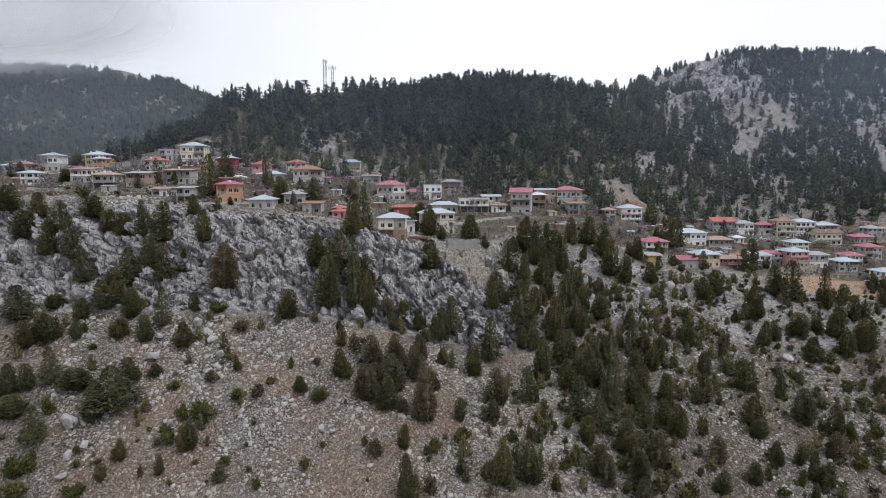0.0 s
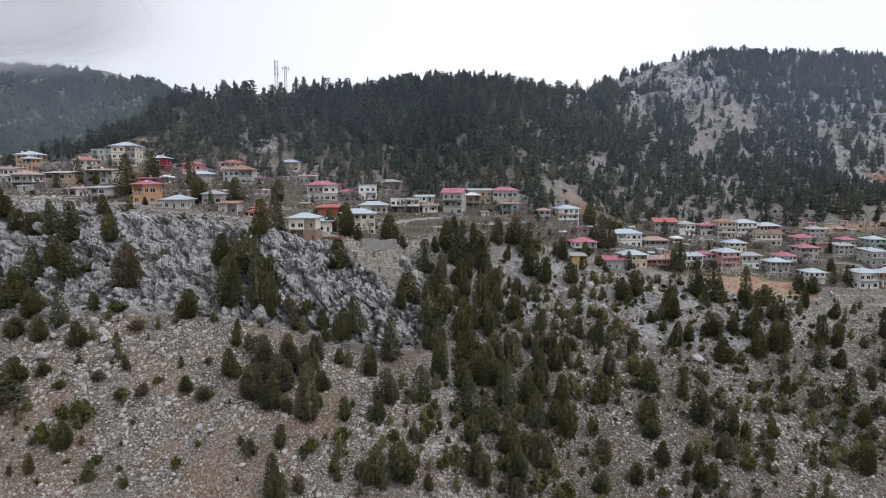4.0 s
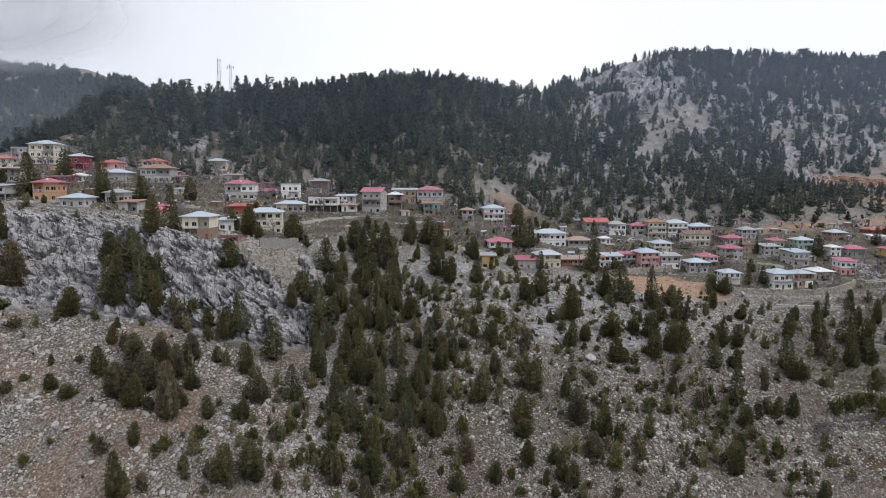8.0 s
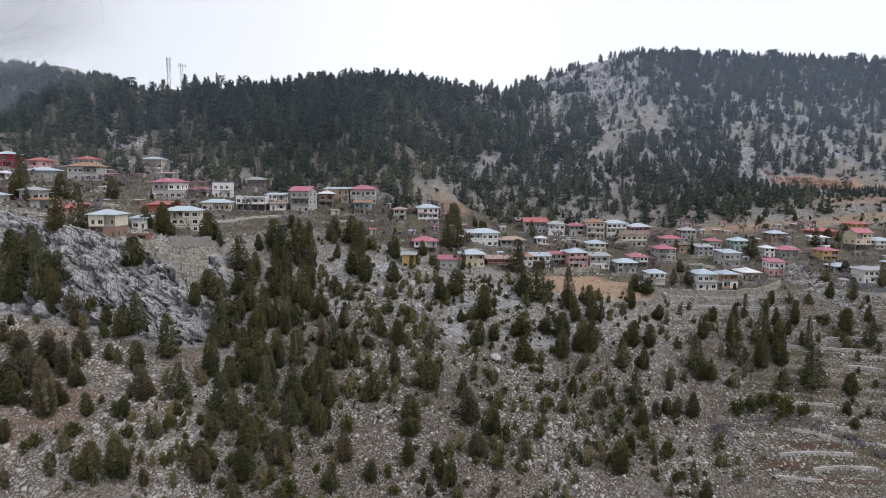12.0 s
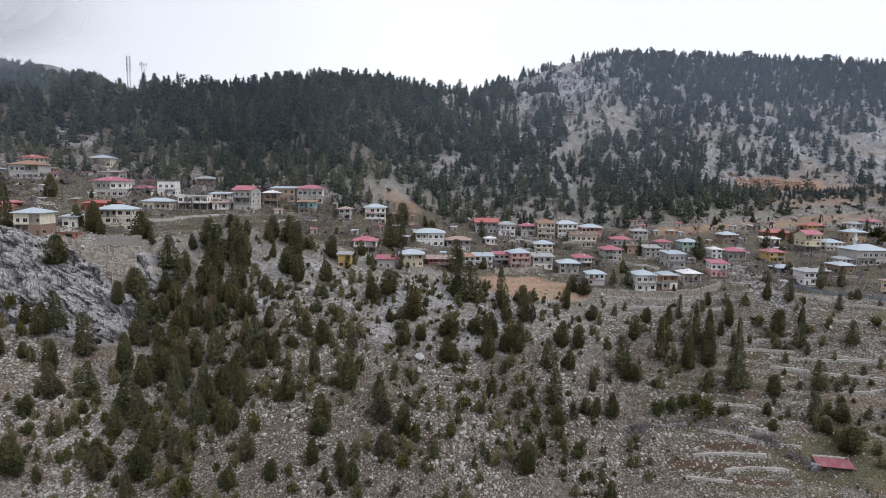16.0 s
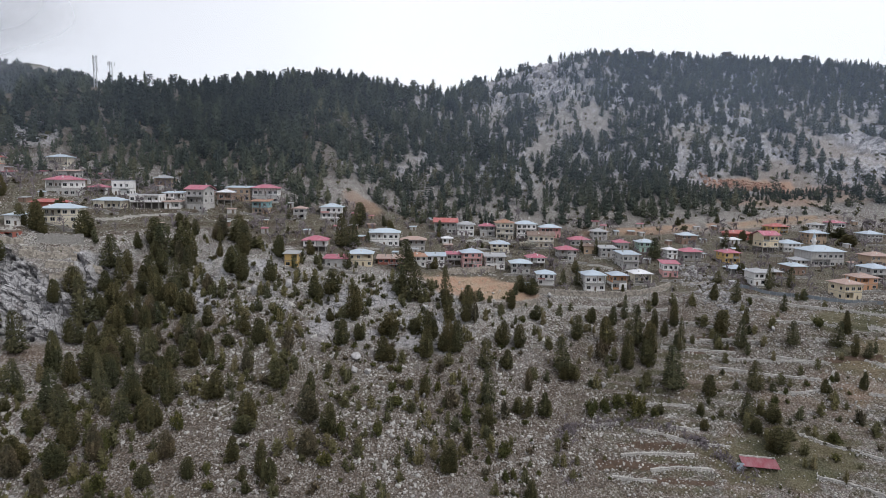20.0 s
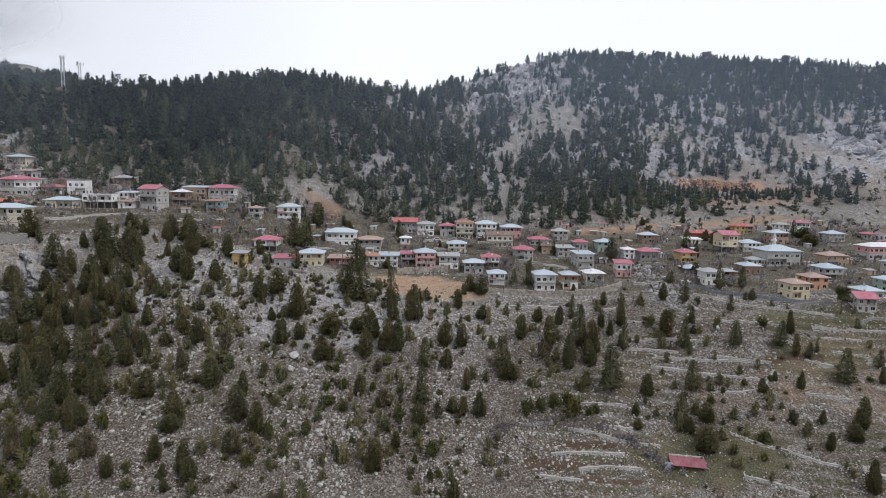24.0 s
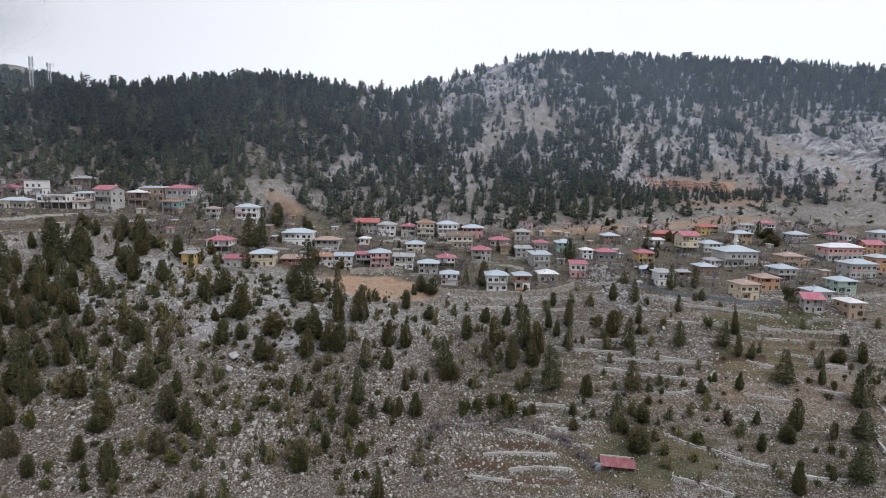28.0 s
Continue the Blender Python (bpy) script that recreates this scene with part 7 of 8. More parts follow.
# ---- masts, minarets, walls, road and small things ----
def lattice_mast(x, y, height, width, label, panels):
    z = ground_at(x, y)
    m = thing("radio_mast", label, "radio mast", (x, y, z - 0.5), 20, "radio masts on the ridge")
    h = width / 2
    for sx in (-1, 1):
        for sy in (-1, 1):
            part("mast_leg", box(sx * h - 0.11, sx * h + 0.11, sy * h - 0.11, sy * h + 0.11, 0, height), METAL, m)
    n = int(height / (width * 1.4))
    for i in range(n):
        z0, z1 = height * i / n, height * (i + 1) / n
        for a, b in (((-h, -h), (h, -h)), ((h, -h), (h, h)), ((h, h), (-h, h)), ((-h, h), (-h, -h))):
            if i % 2:
                a, b = b, a
            me = tri_mesh("brace", limb_tris((*a, z0), (*b, z1), 0.09, 0.09, 4), METAL)
            part("brace", me, METAL, m)
    for down, ang, off in panels:
        an = part("antenna", box(-0.30, 0.30, -0.14, 0.14, -1.2, 1.2), METAL, m, "grey panel antenna")
        an.matrix_local = pose(off * math.cos(radians(ang)), off * math.sin(radians(ang)), height - down, 0, 0, ang + 90)
        if off > 2:
            part("bracket", tri_mesh("bracket", limb_tris((0, 0, height - down), (off * math.cos(radians(ang)), off * math.sin(radians(ang)), height - down), 0.12, 0.10, 4), METAL), METAL, m)
    return m


lattice_mast(-77.8, 399.1, 179.4 - ground_at(-77.8, 399.1) + 0.5, 1.7, "tall grey steel lattice mast rising above the trees", [(down, a, 1.4) for down in (1.3, 5.2, 9.0) for a in (0, 120, 240)])
lattice_mast(-75.5, 414.0, 178.0 - ground_at(-75.5, 414.0) + 0.5, 1.5, "steel lattice mast with platform and drum antennas on top", [(1.0, a, 2.5) for a in (20, 140, 260)])


def minaret(x, y, height, radius, label, spire=0.3):
    z = ground_at(x, y)
    m = thing("minaret", label, "minaret", (x, y, z - 0.4), 0, "minarets of the village")
    bm = bmesh.new()
    bmesh.ops.create_cone(bm, cap_ends=True, segments=12, radius1=radius, radius2=radius * 0.85, depth=height * (1 - spire), matrix=pose(0, 0, height * (1 - spire) / 2))
    part("shaft", bm, WALL["white"], m)
    bm = bmesh.new()
    bmesh.ops.create_cone(bm, cap_ends=True, segments=12, radius1=radius * 1.5, radius2=radius * 1.5, depth=0.9, matrix=pose(0, 0, height * (0.86 - spire)))
    part("balcony", bm, WALL["white"], m)
    bm = bmesh.new()
    bmesh.ops.create_cone(bm, cap_ends=True, segments=12, radius1=radius * 1.05, radius2=0.02, depth=height * spire, matrix=pose(0, 0, height * (1 - spire / 2)))
    part("spire", bm, ROOF["blue-grey"], m)
    return m


WALL_STONES = [rock_solid(np.random.default_rng(40 + i)) for i in range(6)]


def stone_wall(points, height, label, thick=0.7, loose=12, deep=3.5):
    """A dry-stone wall that follows the ground from point to point of the plan."""
    rng = np.random.default_rng(int(abs(points[0][0] * 10)))
    P = []
    for (ax, ay), (bx, by) in zip(points, points[1:]):
        n = max(2, int(math.hypot(bx - ax, by - ay) / 1.4))
        P += [(ax + (bx - ax) * i / n, ay + (by - ay) * i / n) for i in range(n)]
    P.append(points[-1])
    bm = bmesh.new()
    rows = []
    level = np.array([ground_at(x, y) for x, y in P])
    wide = np.concatenate([level[:1]] * 3 + [level] + [level[-1:]] * 3)
    level = np.convolve(wide, np.ones(7) / 7, "valid")
    for i, (x, y) in enumerate(P):
        q = P[min(i + 1, len(P) - 1)]
        o = P[max(i - 1, 0)]
        d = Vector((q[0] - o[0], q[1] - o[1])).normalized()
        nx, ny = d.y, -d.x
        if ny > 0:
            nx, ny = -nx, -ny
        z = level[i]
        j = rng.uniform(-0.14, 0.14, 4)
        hh = height * rng.uniform(0.82, 1.1) * (1.0 if height > 2 else 0.6)
        rows.append([bm.verts.new(c) for c in ((x + nx * (thick / 2 + j[0]), y + ny * (thick / 2 + j[0]), z - deep), (x + nx * (thick / 2 + j[1]) * 0.9, y + ny * (thick / 2 + j[1]) * 0.9, z + hh),
                                               (x - nx * thick / 2, y - ny * thick / 2, z + hh + j[2]), (x - nx * thick / 2, y - ny * thick / 2, z - deep))])
    for a, b in zip(rows, rows[1:]):
        for k in range(3):
            bm.faces.new([a[k], b[k], b[k + 1], a[k + 1]])
    bm.faces.new(rows[0])
    bm.faces.new(rows[-1][::-1])
    me = bpy.data.meshes.new("stone_wall")
    bm.to_mesh(me)
    bm.free()
    me.materials.append(TANWALL if "tan" in label else FIELDWALL if "pale" in label else DRYWALL)
    wall = tagged(new("stone_wall", me), label, "stone wall", "dry-stone walls")
    # the rubble along its head and foot
    k = int(len(P) * (9 if height > 2 else loose))
    c = rng.uniform(0, len(P) - 1.001, k)
    i, f = c.astype(int), c % 1
    A = np.array(P)
    px = A[i, 0] * (1 - f) + A[i + 1, 0] * f + rng.normal(0, 0.35, k)
    py = A[i, 1] * (1 - f) + A[i + 1, 1] * f + rng.normal(-0.3, 0.55, k)
    base = ground_many(px, py)
    r = rng.uniform(0.18, 0.46, k)
    pz = base + np.where(rng.uniform(size=k) < 0.5, height * (0.95 if height > 2 else 0.55) * (np.abs(py - (A[i, 1] * (1 - f) + A[i + 1, 1] * f)) < 0.5), 0.05)
    st = part("rubble", mesh_from("rubble", *strew(WALL_STONES, px, py, pz, r, r, rng), STONE), STONE, wall, "pale loose fieldstones")
    st["kind"] = "stuff"
    return wall



def utility_pole(x, y, height=8.0):
    z = ground_at(x, y)
    p = thing("utility_pole", "weathered timber utility pole with crossarm among houses", "utility pole", (x, y, z - 0.4), 12, "utility poles")
    part("post", tri_mesh("post", limb_tris((0, 0, 0), (0, 0, height), 0.14, 0.09, 8), WOOD), WOOD, p)
    part("crossarm", box(-0.9, 0.9, -0.06, 0.06, height - 0.7, height - 0.58), WOOD, p)
    for s in (-0.8, 0.0, 0.8):
        part("insulator", box(s - 0.06, s + 0.06, -0.05, 0.05, height - 0.58, height - 0.36), FRAME_W, p)
    return p


def bare_tree(x, y, h):
    ob = new("bare_tree")
    ob.matrix_world = pose(x, y, ground_at(x, y) - 0.05, 0, 0, (x * 71) % 360) @ Matrix.Diagonal((h * 0.95, h * 0.95, h, 1))
    tagged(ob, "leafless grey walnut or poplar tree between the houses", "tree", "bare trees in the village")
    part("bare_crown", BARES[int(abs(x * 3 + y * 5)) % len(BARES)], TWIG, ob)
    return ob


def clear_of_houses(x, y, gap=1.0):
    return all(abs(x - hx) > hw / 2 + gap or not (-gap < y - hy < hd + gap) for hx, hy, hw, hd in HOUSES)


def gardens():
    """Leafless trees and dry bushes in the yards and lanes of both villages."""
    rng = random.Random(12)
    n = 0
    while n < 240:
        x = rng.uniform(-190, 440)
        f, b = (np.interp(x, STATIONS, LINES[k][0]) for k in ("village_front", "village_back"))
        y = rng.uniform(f + 4, b + 8)
        if not clear_of_houses(x, y):
            continue
        n += 1
        if n % 5 < 4:
            bare_tree(x, y, rng.uniform(4.0, 9.0))
        else:
            one_plant("heath", "village yards", x, y, rng.uniform(0.8, 2.0), rng.uniform(1.2, 3.0))


def yard_trees():
    """Junipers and cedars that stand between the houses."""
    rng = random.Random(77)
    n = 0
    while n < 60:
        x = rng.uniform(-200, 430)
        f, b = (np.interp(x, STATIONS, LINES[k][0]) for k in ("village_front", "village_back"))
        y = rng.uniform(f - 6, b + 6)
        if not clear_of_houses(x, y, 1.8):
            continue
        n += 1
        h = rng.uniform(2.5, 7.0)
        one_plant(rng.choice(("juniper", "cedar", "juniper")), "village yards", x, y, h, h * rng.uniform(0.45, 0.7))


def thicket():
    """Dense growth in the gully beside the cliff, and small shrubs over the slopes."""
    rng = random.Random(4)
    n = 0
    while n < 46:
        x, y = (rng.uniform(26, 118), rng.uniform(180, 268)) if n % 2 else (rng.gauss(48, 11), rng.uniform(176, 224)) if n % 4 else (rng.gauss(50, 15), rng.uniform(226, 262))
        if y > np.interp(x, STATIONS, LINES["village_front"][0]) - 2 or rng.random() > 1.15 - abs(x - 52) / 60:
            continue
        n += 1
        k = rng.choice(("juniper", "juniper", "cedar", "brown"))
        h = rng.uniform(5, 11)
        one_plant(k, "gully below the village", x, y, h, h * rng.uniform(0.42, 0.6))
    # the belt of close trees that runs down the slope east of the cliff
    n = 0
    while n < 18:
        x, y = rng.gauss(54, 14), rng.uniform(140, 226)
        if rng.random() > 1.1 - abs(x - 54) / 46:
            continue
        n += 1
        k = rng.choice(("juniper", "juniper", "cedar", "juniper", "brown"))
        h = rng.uniform(4.5, 11)
        one_plant(k, "tree belt below the village", x, y, h, h * rng.uniform(0.48, 0.66))
    # young growth at the foot of the belt
    for _ in range(46):
        x, y = rng.uniform(20, 72), rng.uniform(138, 170)
        k = rng.choice(("shrub", "juniper", "shrub", "heath"))
        h = rng.uniform(1.6, 4.6)
        one_plant(k, "tree belt below the village", x, y, h, h * rng.uniform(0.5, 0.9))
    # low undergrowth: too much to count
    gen = np.random.default_rng(44)
    for kind, count in (("shrub", 560), ("heath", 430), ("juniper", 640)):
        x = np.where(gen.uniform(size=count) < 0.40, gen.uniform(-195, 410, count), gen.uniform(35, 185, count))
        y = gen.uniform(138, 250, count)
        keep = (y < np.interp(x, STATIONS, LINES["village_front"][0]) - 4) & ~((y > 184) & (x < 15)) & (fbm(x * 0.05, y * 0.05, x * 0, 2, 70) > 0.40)
        x, y = x[keep], y[keep]
        h = 0.6 + 2.2 * gen.uniform(size=len(x)) ** 2.2
        crowns = [lobed_crown(gen, [(gen.uniform(-0.2, 0.2), gen.uniform(-0.2, 0.2), gen.uniform(0.3, 0.6), 0.32, 0.34) for _ in range(3)], 70, 0.19, 0.6) for _ in range(5)]
        tris = stamp(crowns, x, y, ground_many(x, y) - 0.05, h * gen.uniform(0.8, 1.3, len(h)), h, gen)
        tagged(new("undergrowth", tri_mesh("undergrowth", tris, LEAF[kind])), {"shrub": "low yellowish green scrub over the stony slope", "heath": "dry brown scrub over the stony slope", "juniper": "low dark green juniper scrub among stones"}[kind], "scrub", kind="stuff")


def outbuildings():
    """Small sheds and lean-tos in the yards."""
    rng = random.Random(31)
    n = 0
    while n < 84:
        x = rng.uniform(-185, 430)
        f, b = (np.interp(x, STATIONS, LINES[k][0]) for k in ("village_front", "village_back"))
        y = rng.uniform(f + 4, b)
        w, d = rng.uniform(2.6, 4.6), rng.uniform(2.4, 3.6)
        if not all(clear_of_houses(x + sx * w / 2, y + q, 1.2) for sx in (-1, 0, 1) for q in (0, d)):
            continue
        n += 1
        z = min(ground_at(x - w / 2, y), ground_at(x + w / 2, y))
        s = thing("yard_shed", "small grey yard shed with sheet-metal roof", "shed", (x, y, z), rng.uniform(-15, 15), "yard sheds")
        h = rng.uniform(1.9, 2.4)
        bm = bmesh.new()
        for org, ux, W, holes in (((-w / 2, 0, -0.8), (1, 0, 0), w, [(w * 0.55, w * 0.55 + 0.85, 0.85, 0.8 + h - 0.25)]), ((w / 2, 0, -0.8), (0, 1, 0), d, []), ((w / 2, d, -0.8), (-1, 0, 0), w, []), ((-w / 2, d, -0.8), (0, -1, 0), d, [])):
            facade(bm, org, ux, W, h + 0.8, holes)
        part("wall", bm, WALL[rng.choice(("grey", "brown", "grey", "tan"))], s)
        part("door", box(w * 0.05, w * 0.05 + 0.85, 0.1, 0.15, 0.05, h - 0.25), WOOD, s)
        rf = part("roof", roof_bm("lean-to", w, d, 0.3, 0.35), ROOF[rng.choice(("rusty", "grey", "blue-grey", "raspberry"))], s)
        rf.matrix_local = pose(0, 0, h - 0.01)
        HOUSES.append((x, y, w, d))


TRACK = [(193.7, 166.8), (193.3, 185.3), (202.1, 191.7), (217.8, 193.0), (236.2, 188.9), (243.5, 181.0), (251.0, 170.6)]


def orchard_brush():
    """Leafless hedges, vines and young fruit trees that fill the yards: too many to count."""
    gen = np.random.default_rng(61)
    twigs = [bare_tris(gen, 3, 0.055, 0.80) for _ in range(6)]
    n = 2600
    x = gen.uniform(-200, 450, n)
    f, b = (np.interp(x, STATIONS, LINES[k][0]) for k in ("village_front", "village_back"))
    y = f + (b + 6 - f) * gen.uniform(0.03, 1.0, n)
    keep = np.array([clear_of_houses(p, q, 0.9) for p, q in zip(x, y)]) & (fbm(x * 0.06, y * 0.06, x * 0, 2, 33) > 0.42)
    x, y = x[keep][:850], y[keep][:850]
    # leafless bushes along the sunken track and round the ploughed plots
    track = np.array(TRACK)
    k = gen.uniform(0, len(track) - 1.001, 170)
    i, f = k.astype(int), (k % 1)[:, None]
    p = track[i] * (1 - f) + track[i + 1] * f + gen.normal(0, 1.3, (170, 2))
    x, y = np.concatenate([x, p[:, 0]]), np.concatenate([y, p[:, 1]])
    h = gen.uniform(2.2, 6.5, len(x)) * np.where(y < 215, 0.6, 1.0)
    tris = stamp(twigs, x, y, ground_many(x, y) - 0.1, h * gen.uniform(0.9, 1.4, len(h)), h, gen)
    tagged(new("garden_brush", tri_mesh("garden_brush", tris, TWIG)), "leafless purple-grey hedges and young fruit trees in the yards", "brush", kind="stuff")
    k = (gen.uniform(size=len(x)) < 0.55) & (y > 215)
    x, y = x[k] + gen.uniform(-3, 3, k.sum()), y[k] + gen.uniform(-3, 3, k.sum())
    h = gen.uniform(0.5, 1.5, len(x))
    crowns = [lobed_crown(gen, [(gen.uniform(-0.2, 0.2), gen.uniform(-0.2, 0.2), gen.uniform(0.3, 0.6), 0.32, 0.34) for _ in range(2)], 40, 0.24, 0.6) for _ in range(4)]
    tris = stamp(crowns, x, y, ground_many(x, y) - 0.05, h * gen.uniform(1.0, 1.8, len(h)), h, gen)
    tagged(new("garden_scrub", tri_mesh("garden_scrub", tris, LEAF["heath"])), "dry brown scrub and weeds between the houses", "scrub", kind="stuff")


def young_trees():
    """Self-sown junipers and cedars between the larger ones: too many to count."""
    gen = np.random.default_rng(87)
    young = [juniper_crown(gen, 70, 0.13) for _ in range(8)]
    n = 14000
    x, y = gen.uniform(-200, 430, n), gen.uniform(136, 262, n)
    patch = fbm(x * 0.045, y * 0.045, x * 0, 3, 91)
    dens = np.interp(x, [-200, -120, -20, 30, 60, 150, 195, 260, 430], [0.40, 0.26, 0.14, 0.30, 0.52, 0.36, 0.20, 0.15, 0.14]) * step01(patch, 0.36, 0.62)
    dens *= np.where((y > 178) & (x < 25) & (x > -105), 0.30, 1.0) * np.where((x < -95) & (y > 192), 2.2, 1.0)
    keep = (gen.uniform(size=n) < dens) & (y < np.interp(x, STATIONS, LINES["village_front"][0]) - 3)
    x, y = x[keep], y[keep]
    h = 1.0 + 5.2 * gen.uniform(size=len(x)) ** 1.6
    tris, tone = stamp(young, x, y, ground_many(x, y) - 0.08, h * gen.uniform(0.9, 1.35, len(h)), h, gen, gen.uniform(size=len(x)) ** 1.2)
    me = tri_mesh("young_growth", tris, LEAF["young"])
    toned(me, tone)
    tagged(new("young_growth", me), "self-sown young junipers and cedars over the stony slope", "young trees", kind="stuff")


def yard_walls():
    """Retaining walls of the yards in front of many houses."""
    rng = random.Random(19)
    for hx, hy, hw, hd in HOUSES[:121]:
        off, a, b = rng.uniform(2.0, 4.5), rng.uniform(0.5, 1.1), rng.uniform(0.5, 1.1)
        pts = [(hx - hw * a, hy - off + rng.uniform(-0.8, 0.8)), (hx, hy - off), (hx + hw * b, hy - off + rng.uniform(-0.8, 0.8))]
        if rng.random() < 0.68 and all(clear_of_houses(hx + hw * (f * (a + b) - a), hy - off, 1.3) for f in (0, 0.2, 0.4, 0.6, 0.8, 1)):
            stone_wall([(round(p, 1), round(q, 1)) for p, q in pts], rng.uniform(1.2, 1.95), "grey rubble retaining wall below a house yard", 0.6, 5)


def rubble_slope():
    """The fall of broken grey rock between the houses of the lower village."""
    gen = np.random.default_rng(15)
    solids = [rock_solid(gen) for _ in range(8)]
    n = 900
    f = gen.uniform(0, 1, n)
    x, y = 275 + 3 * f + gen.normal(0, 5.5, n), 294 - 50 * f
    keep = np.array([clear_of_houses(p, q, 0.6) for p, q in zip(x, y)])
    x, y = x[keep], y[keep]
    r = np.clip(0.35 + 0.35 * gen.pareto(2.5, len(x)), 0.3, 1.5)
    stuff("rubble_slope", strew(solids, x, y, ground_many(x, y) + 0.15 * r, r, r, gen), "slope of broken grey rock between the houses", "stones", CLIFF)


def ploughed_plot(x0, x1, y0, y1, label):
    """A narrow tilled bed that lies on the terrace."""
    nx, ny = int((x1 - x0) / 0.8) + 1, int((y1 - y0) / 0.5) + 1
    X, Y = np.meshgrid(np.linspace(x0, x1, nx), np.linspace(y0, y1, ny), indexing="ij")
    wob = fbm(X * 0.2, Y * 0.2, X * 0, 2, 5) - 0.5
    edge = np.minimum(np.minimum(X - x0, x1 - X), np.minimum(Y - y0, y1 - Y))
    Y = Y + 1.6 * wob + 0.06 * (X - x0) * (-0.5)
    Z = np.array([ground_at(a, b) for a, b in zip(X.ravel(), Y.ravel())]).reshape(X.shape) + np.where(edge < 0.3, -0.12, 0.09 + 0.05 * np.sin(Y * 7))
    me = mesh_from("tilled_bed", np.stack([X, Y, Z], 2).reshape(-1, 3), grid_faces(nx, ny), TILLED, flat=False)
    return tagged(new("tilled_bed", me), label, "garden bed", kind="structure")


for bed in ((204, 234, 175.5, 179.0), (220, 240, 170.0, 173.0), (250, 271, 225.5, 228.0), (258, 276, 233.0, 235.0), (300, 322, 214.0, 217.5), (212, 236, 183.5, 186.0)):
    ploughed_plot(*bed, "dark brown tilled bed on a walled terrace")
outbuildings()
yard_walls()
rubble_slope()
orchard_brush()
gardens()
young_trees()
yard_trees()
thicket()


# ---- dry-stone walls along terraces, yards and lanes ----
stone_wall([(205.0, 192.0), (210.9, 192.8), (217.1, 193.5)], 1.0, "low dry-stone terrace wall of pale fieldstone")
stone_wall([(220.4, 190.3), (231.6, 187.9), (240.5, 184.9), (249.3, 182.4)], 0.9, "low dry-stone terrace wall of pale fieldstone")
stone_wall([(213.2, 180.5), (225.1, 180.9), (237.0, 180.6)], 1.0, "low dry-stone terrace wall of pale fieldstone")
stone_wall([(220.9, 175.0), (231.7, 175.9), (240.5, 175.0)], 1.0, "low dry-stone terrace wall of pale fieldstone")
stone_wall([(226.9, 200.8), (235.5, 201.9), (243.4, 201.0)], 1.1, "low dry-stone terrace wall of pale fieldstone")
stone_wall([(208.4, 173.7), (215.4, 171.9), (221.4, 170.9)], 0.8, "low dry-stone terrace wall of pale fieldstone")
stone_wall([(273.4, 185.9), (284.7, 179.3), (293.8, 175.5), (302.4, 170.2)], 0.8, "low dry-stone terrace wall of pale fieldstone")
stone_wall([(271.0, 171.1), (281.2, 166.3), (286.8, 163.7)], 0.8, "low dry-stone terrace wall of pale fieldstone")
stone_wall([(259.4, 232.5), (269.3, 231.0), (280.8, 228.0)], 0.9, "low dry-stone terrace wall of pale fieldstone")
stone_wall([(260.6, 223.0), (276.8, 218.5), (293.0, 216.0)], 0.9, "low dry-stone terrace wall of pale fieldstone")
stone_wall([(271.0, 213.4), (282.5, 210.0), (292.9, 207.3)], 0.9, "low dry-stone terrace wall of pale fieldstone")
stone_wall([(274.3, 203.6), (283.8, 202.0), (293.5, 203.5), (300.6, 211.1)], 0.8, "low dry-stone terrace wall of pale fieldstone")
stone_wall([(251.0, 243.3), (261.3, 241.5)], 0.9, "low dry-stone terrace wall of pale fieldstone")
stone_wall([(250.0, 233.6), (259.3, 232.2)], 0.9, "low dry-stone terrace wall of pale fieldstone")
stone_wall([(291.6, 237.0), (306.4, 233.7), (314.6, 231.4)], 0.9, "low dry-stone terrace wall of pale fieldstone")
stone_wall([(325.0, 229.6), (337.1, 226.9)], 0.9, "low dry-stone terrace wall of pale fieldstone")
stone_wall([(325.9, 224.4), (339.3, 221.1)], 0.9, "low dry-stone terrace wall of pale fieldstone")
stone_wall([(326.1, 218.4), (338.2, 213.2)], 0.9, "low dry-stone terrace wall of pale fieldstone")
stone_wall([(331.0, 200.5), (340.9, 197.3)], 0.9, "low dry-stone terrace wall of pale fieldstone")
stone_wall([(313.2, 213.7), (322.4, 210.9)], 0.9, "low dry-stone terrace wall of pale fieldstone")
stone_wall([(192.4, 255.9), (210.5, 255.2), (228.0, 255.2), (243.4, 257.5), (259.1, 266.6)], 2.6, "tall retaining wall of rough tan stone")
stone_wall([(176.3, 241.9), (183.8, 243.5), (194.5, 247.8)], 2.8, "tall retaining wall of rough tan stone")
stone_wall([(155.4, 269.2), (167.2, 274.1), (179.3, 278.5)], 2.4, "tall retaining wall of rough tan stone")
for foot, tall in (([(-8.3, 208.6), (-4.8, 212.2), (-1.2, 215.2)], 2.2), ([(0.9, 211.6), (4.4, 213.8)], 2.1), ([(6.8, 215.9), (10.5, 219.0), (14.8, 222.6)], 2.2), ([(0.9, 209.6), (8.1, 214.0), (15.2, 220.2)], 2.2), ([(9.4, 210.4), (13.2, 212.9), (16.9, 215.4)], 2.1), ([(11.9, 208.8), (15.5, 211.4), (19.4, 214.4)], 2.1), ([(20.3, 218.2), (24.2, 221.0)], 2.1)):
    stone_wall(foot, tall, "stepped terrace wall of rough tan stone above the cliff", 1.3, 10, 0.9)
stone_wall([(1.5, 219.0), (7.3, 223.0), (13.8, 227.5)], 3.4, "tall grey retaining wall of rough stone above the steps", 1.0, 8, 1.2)
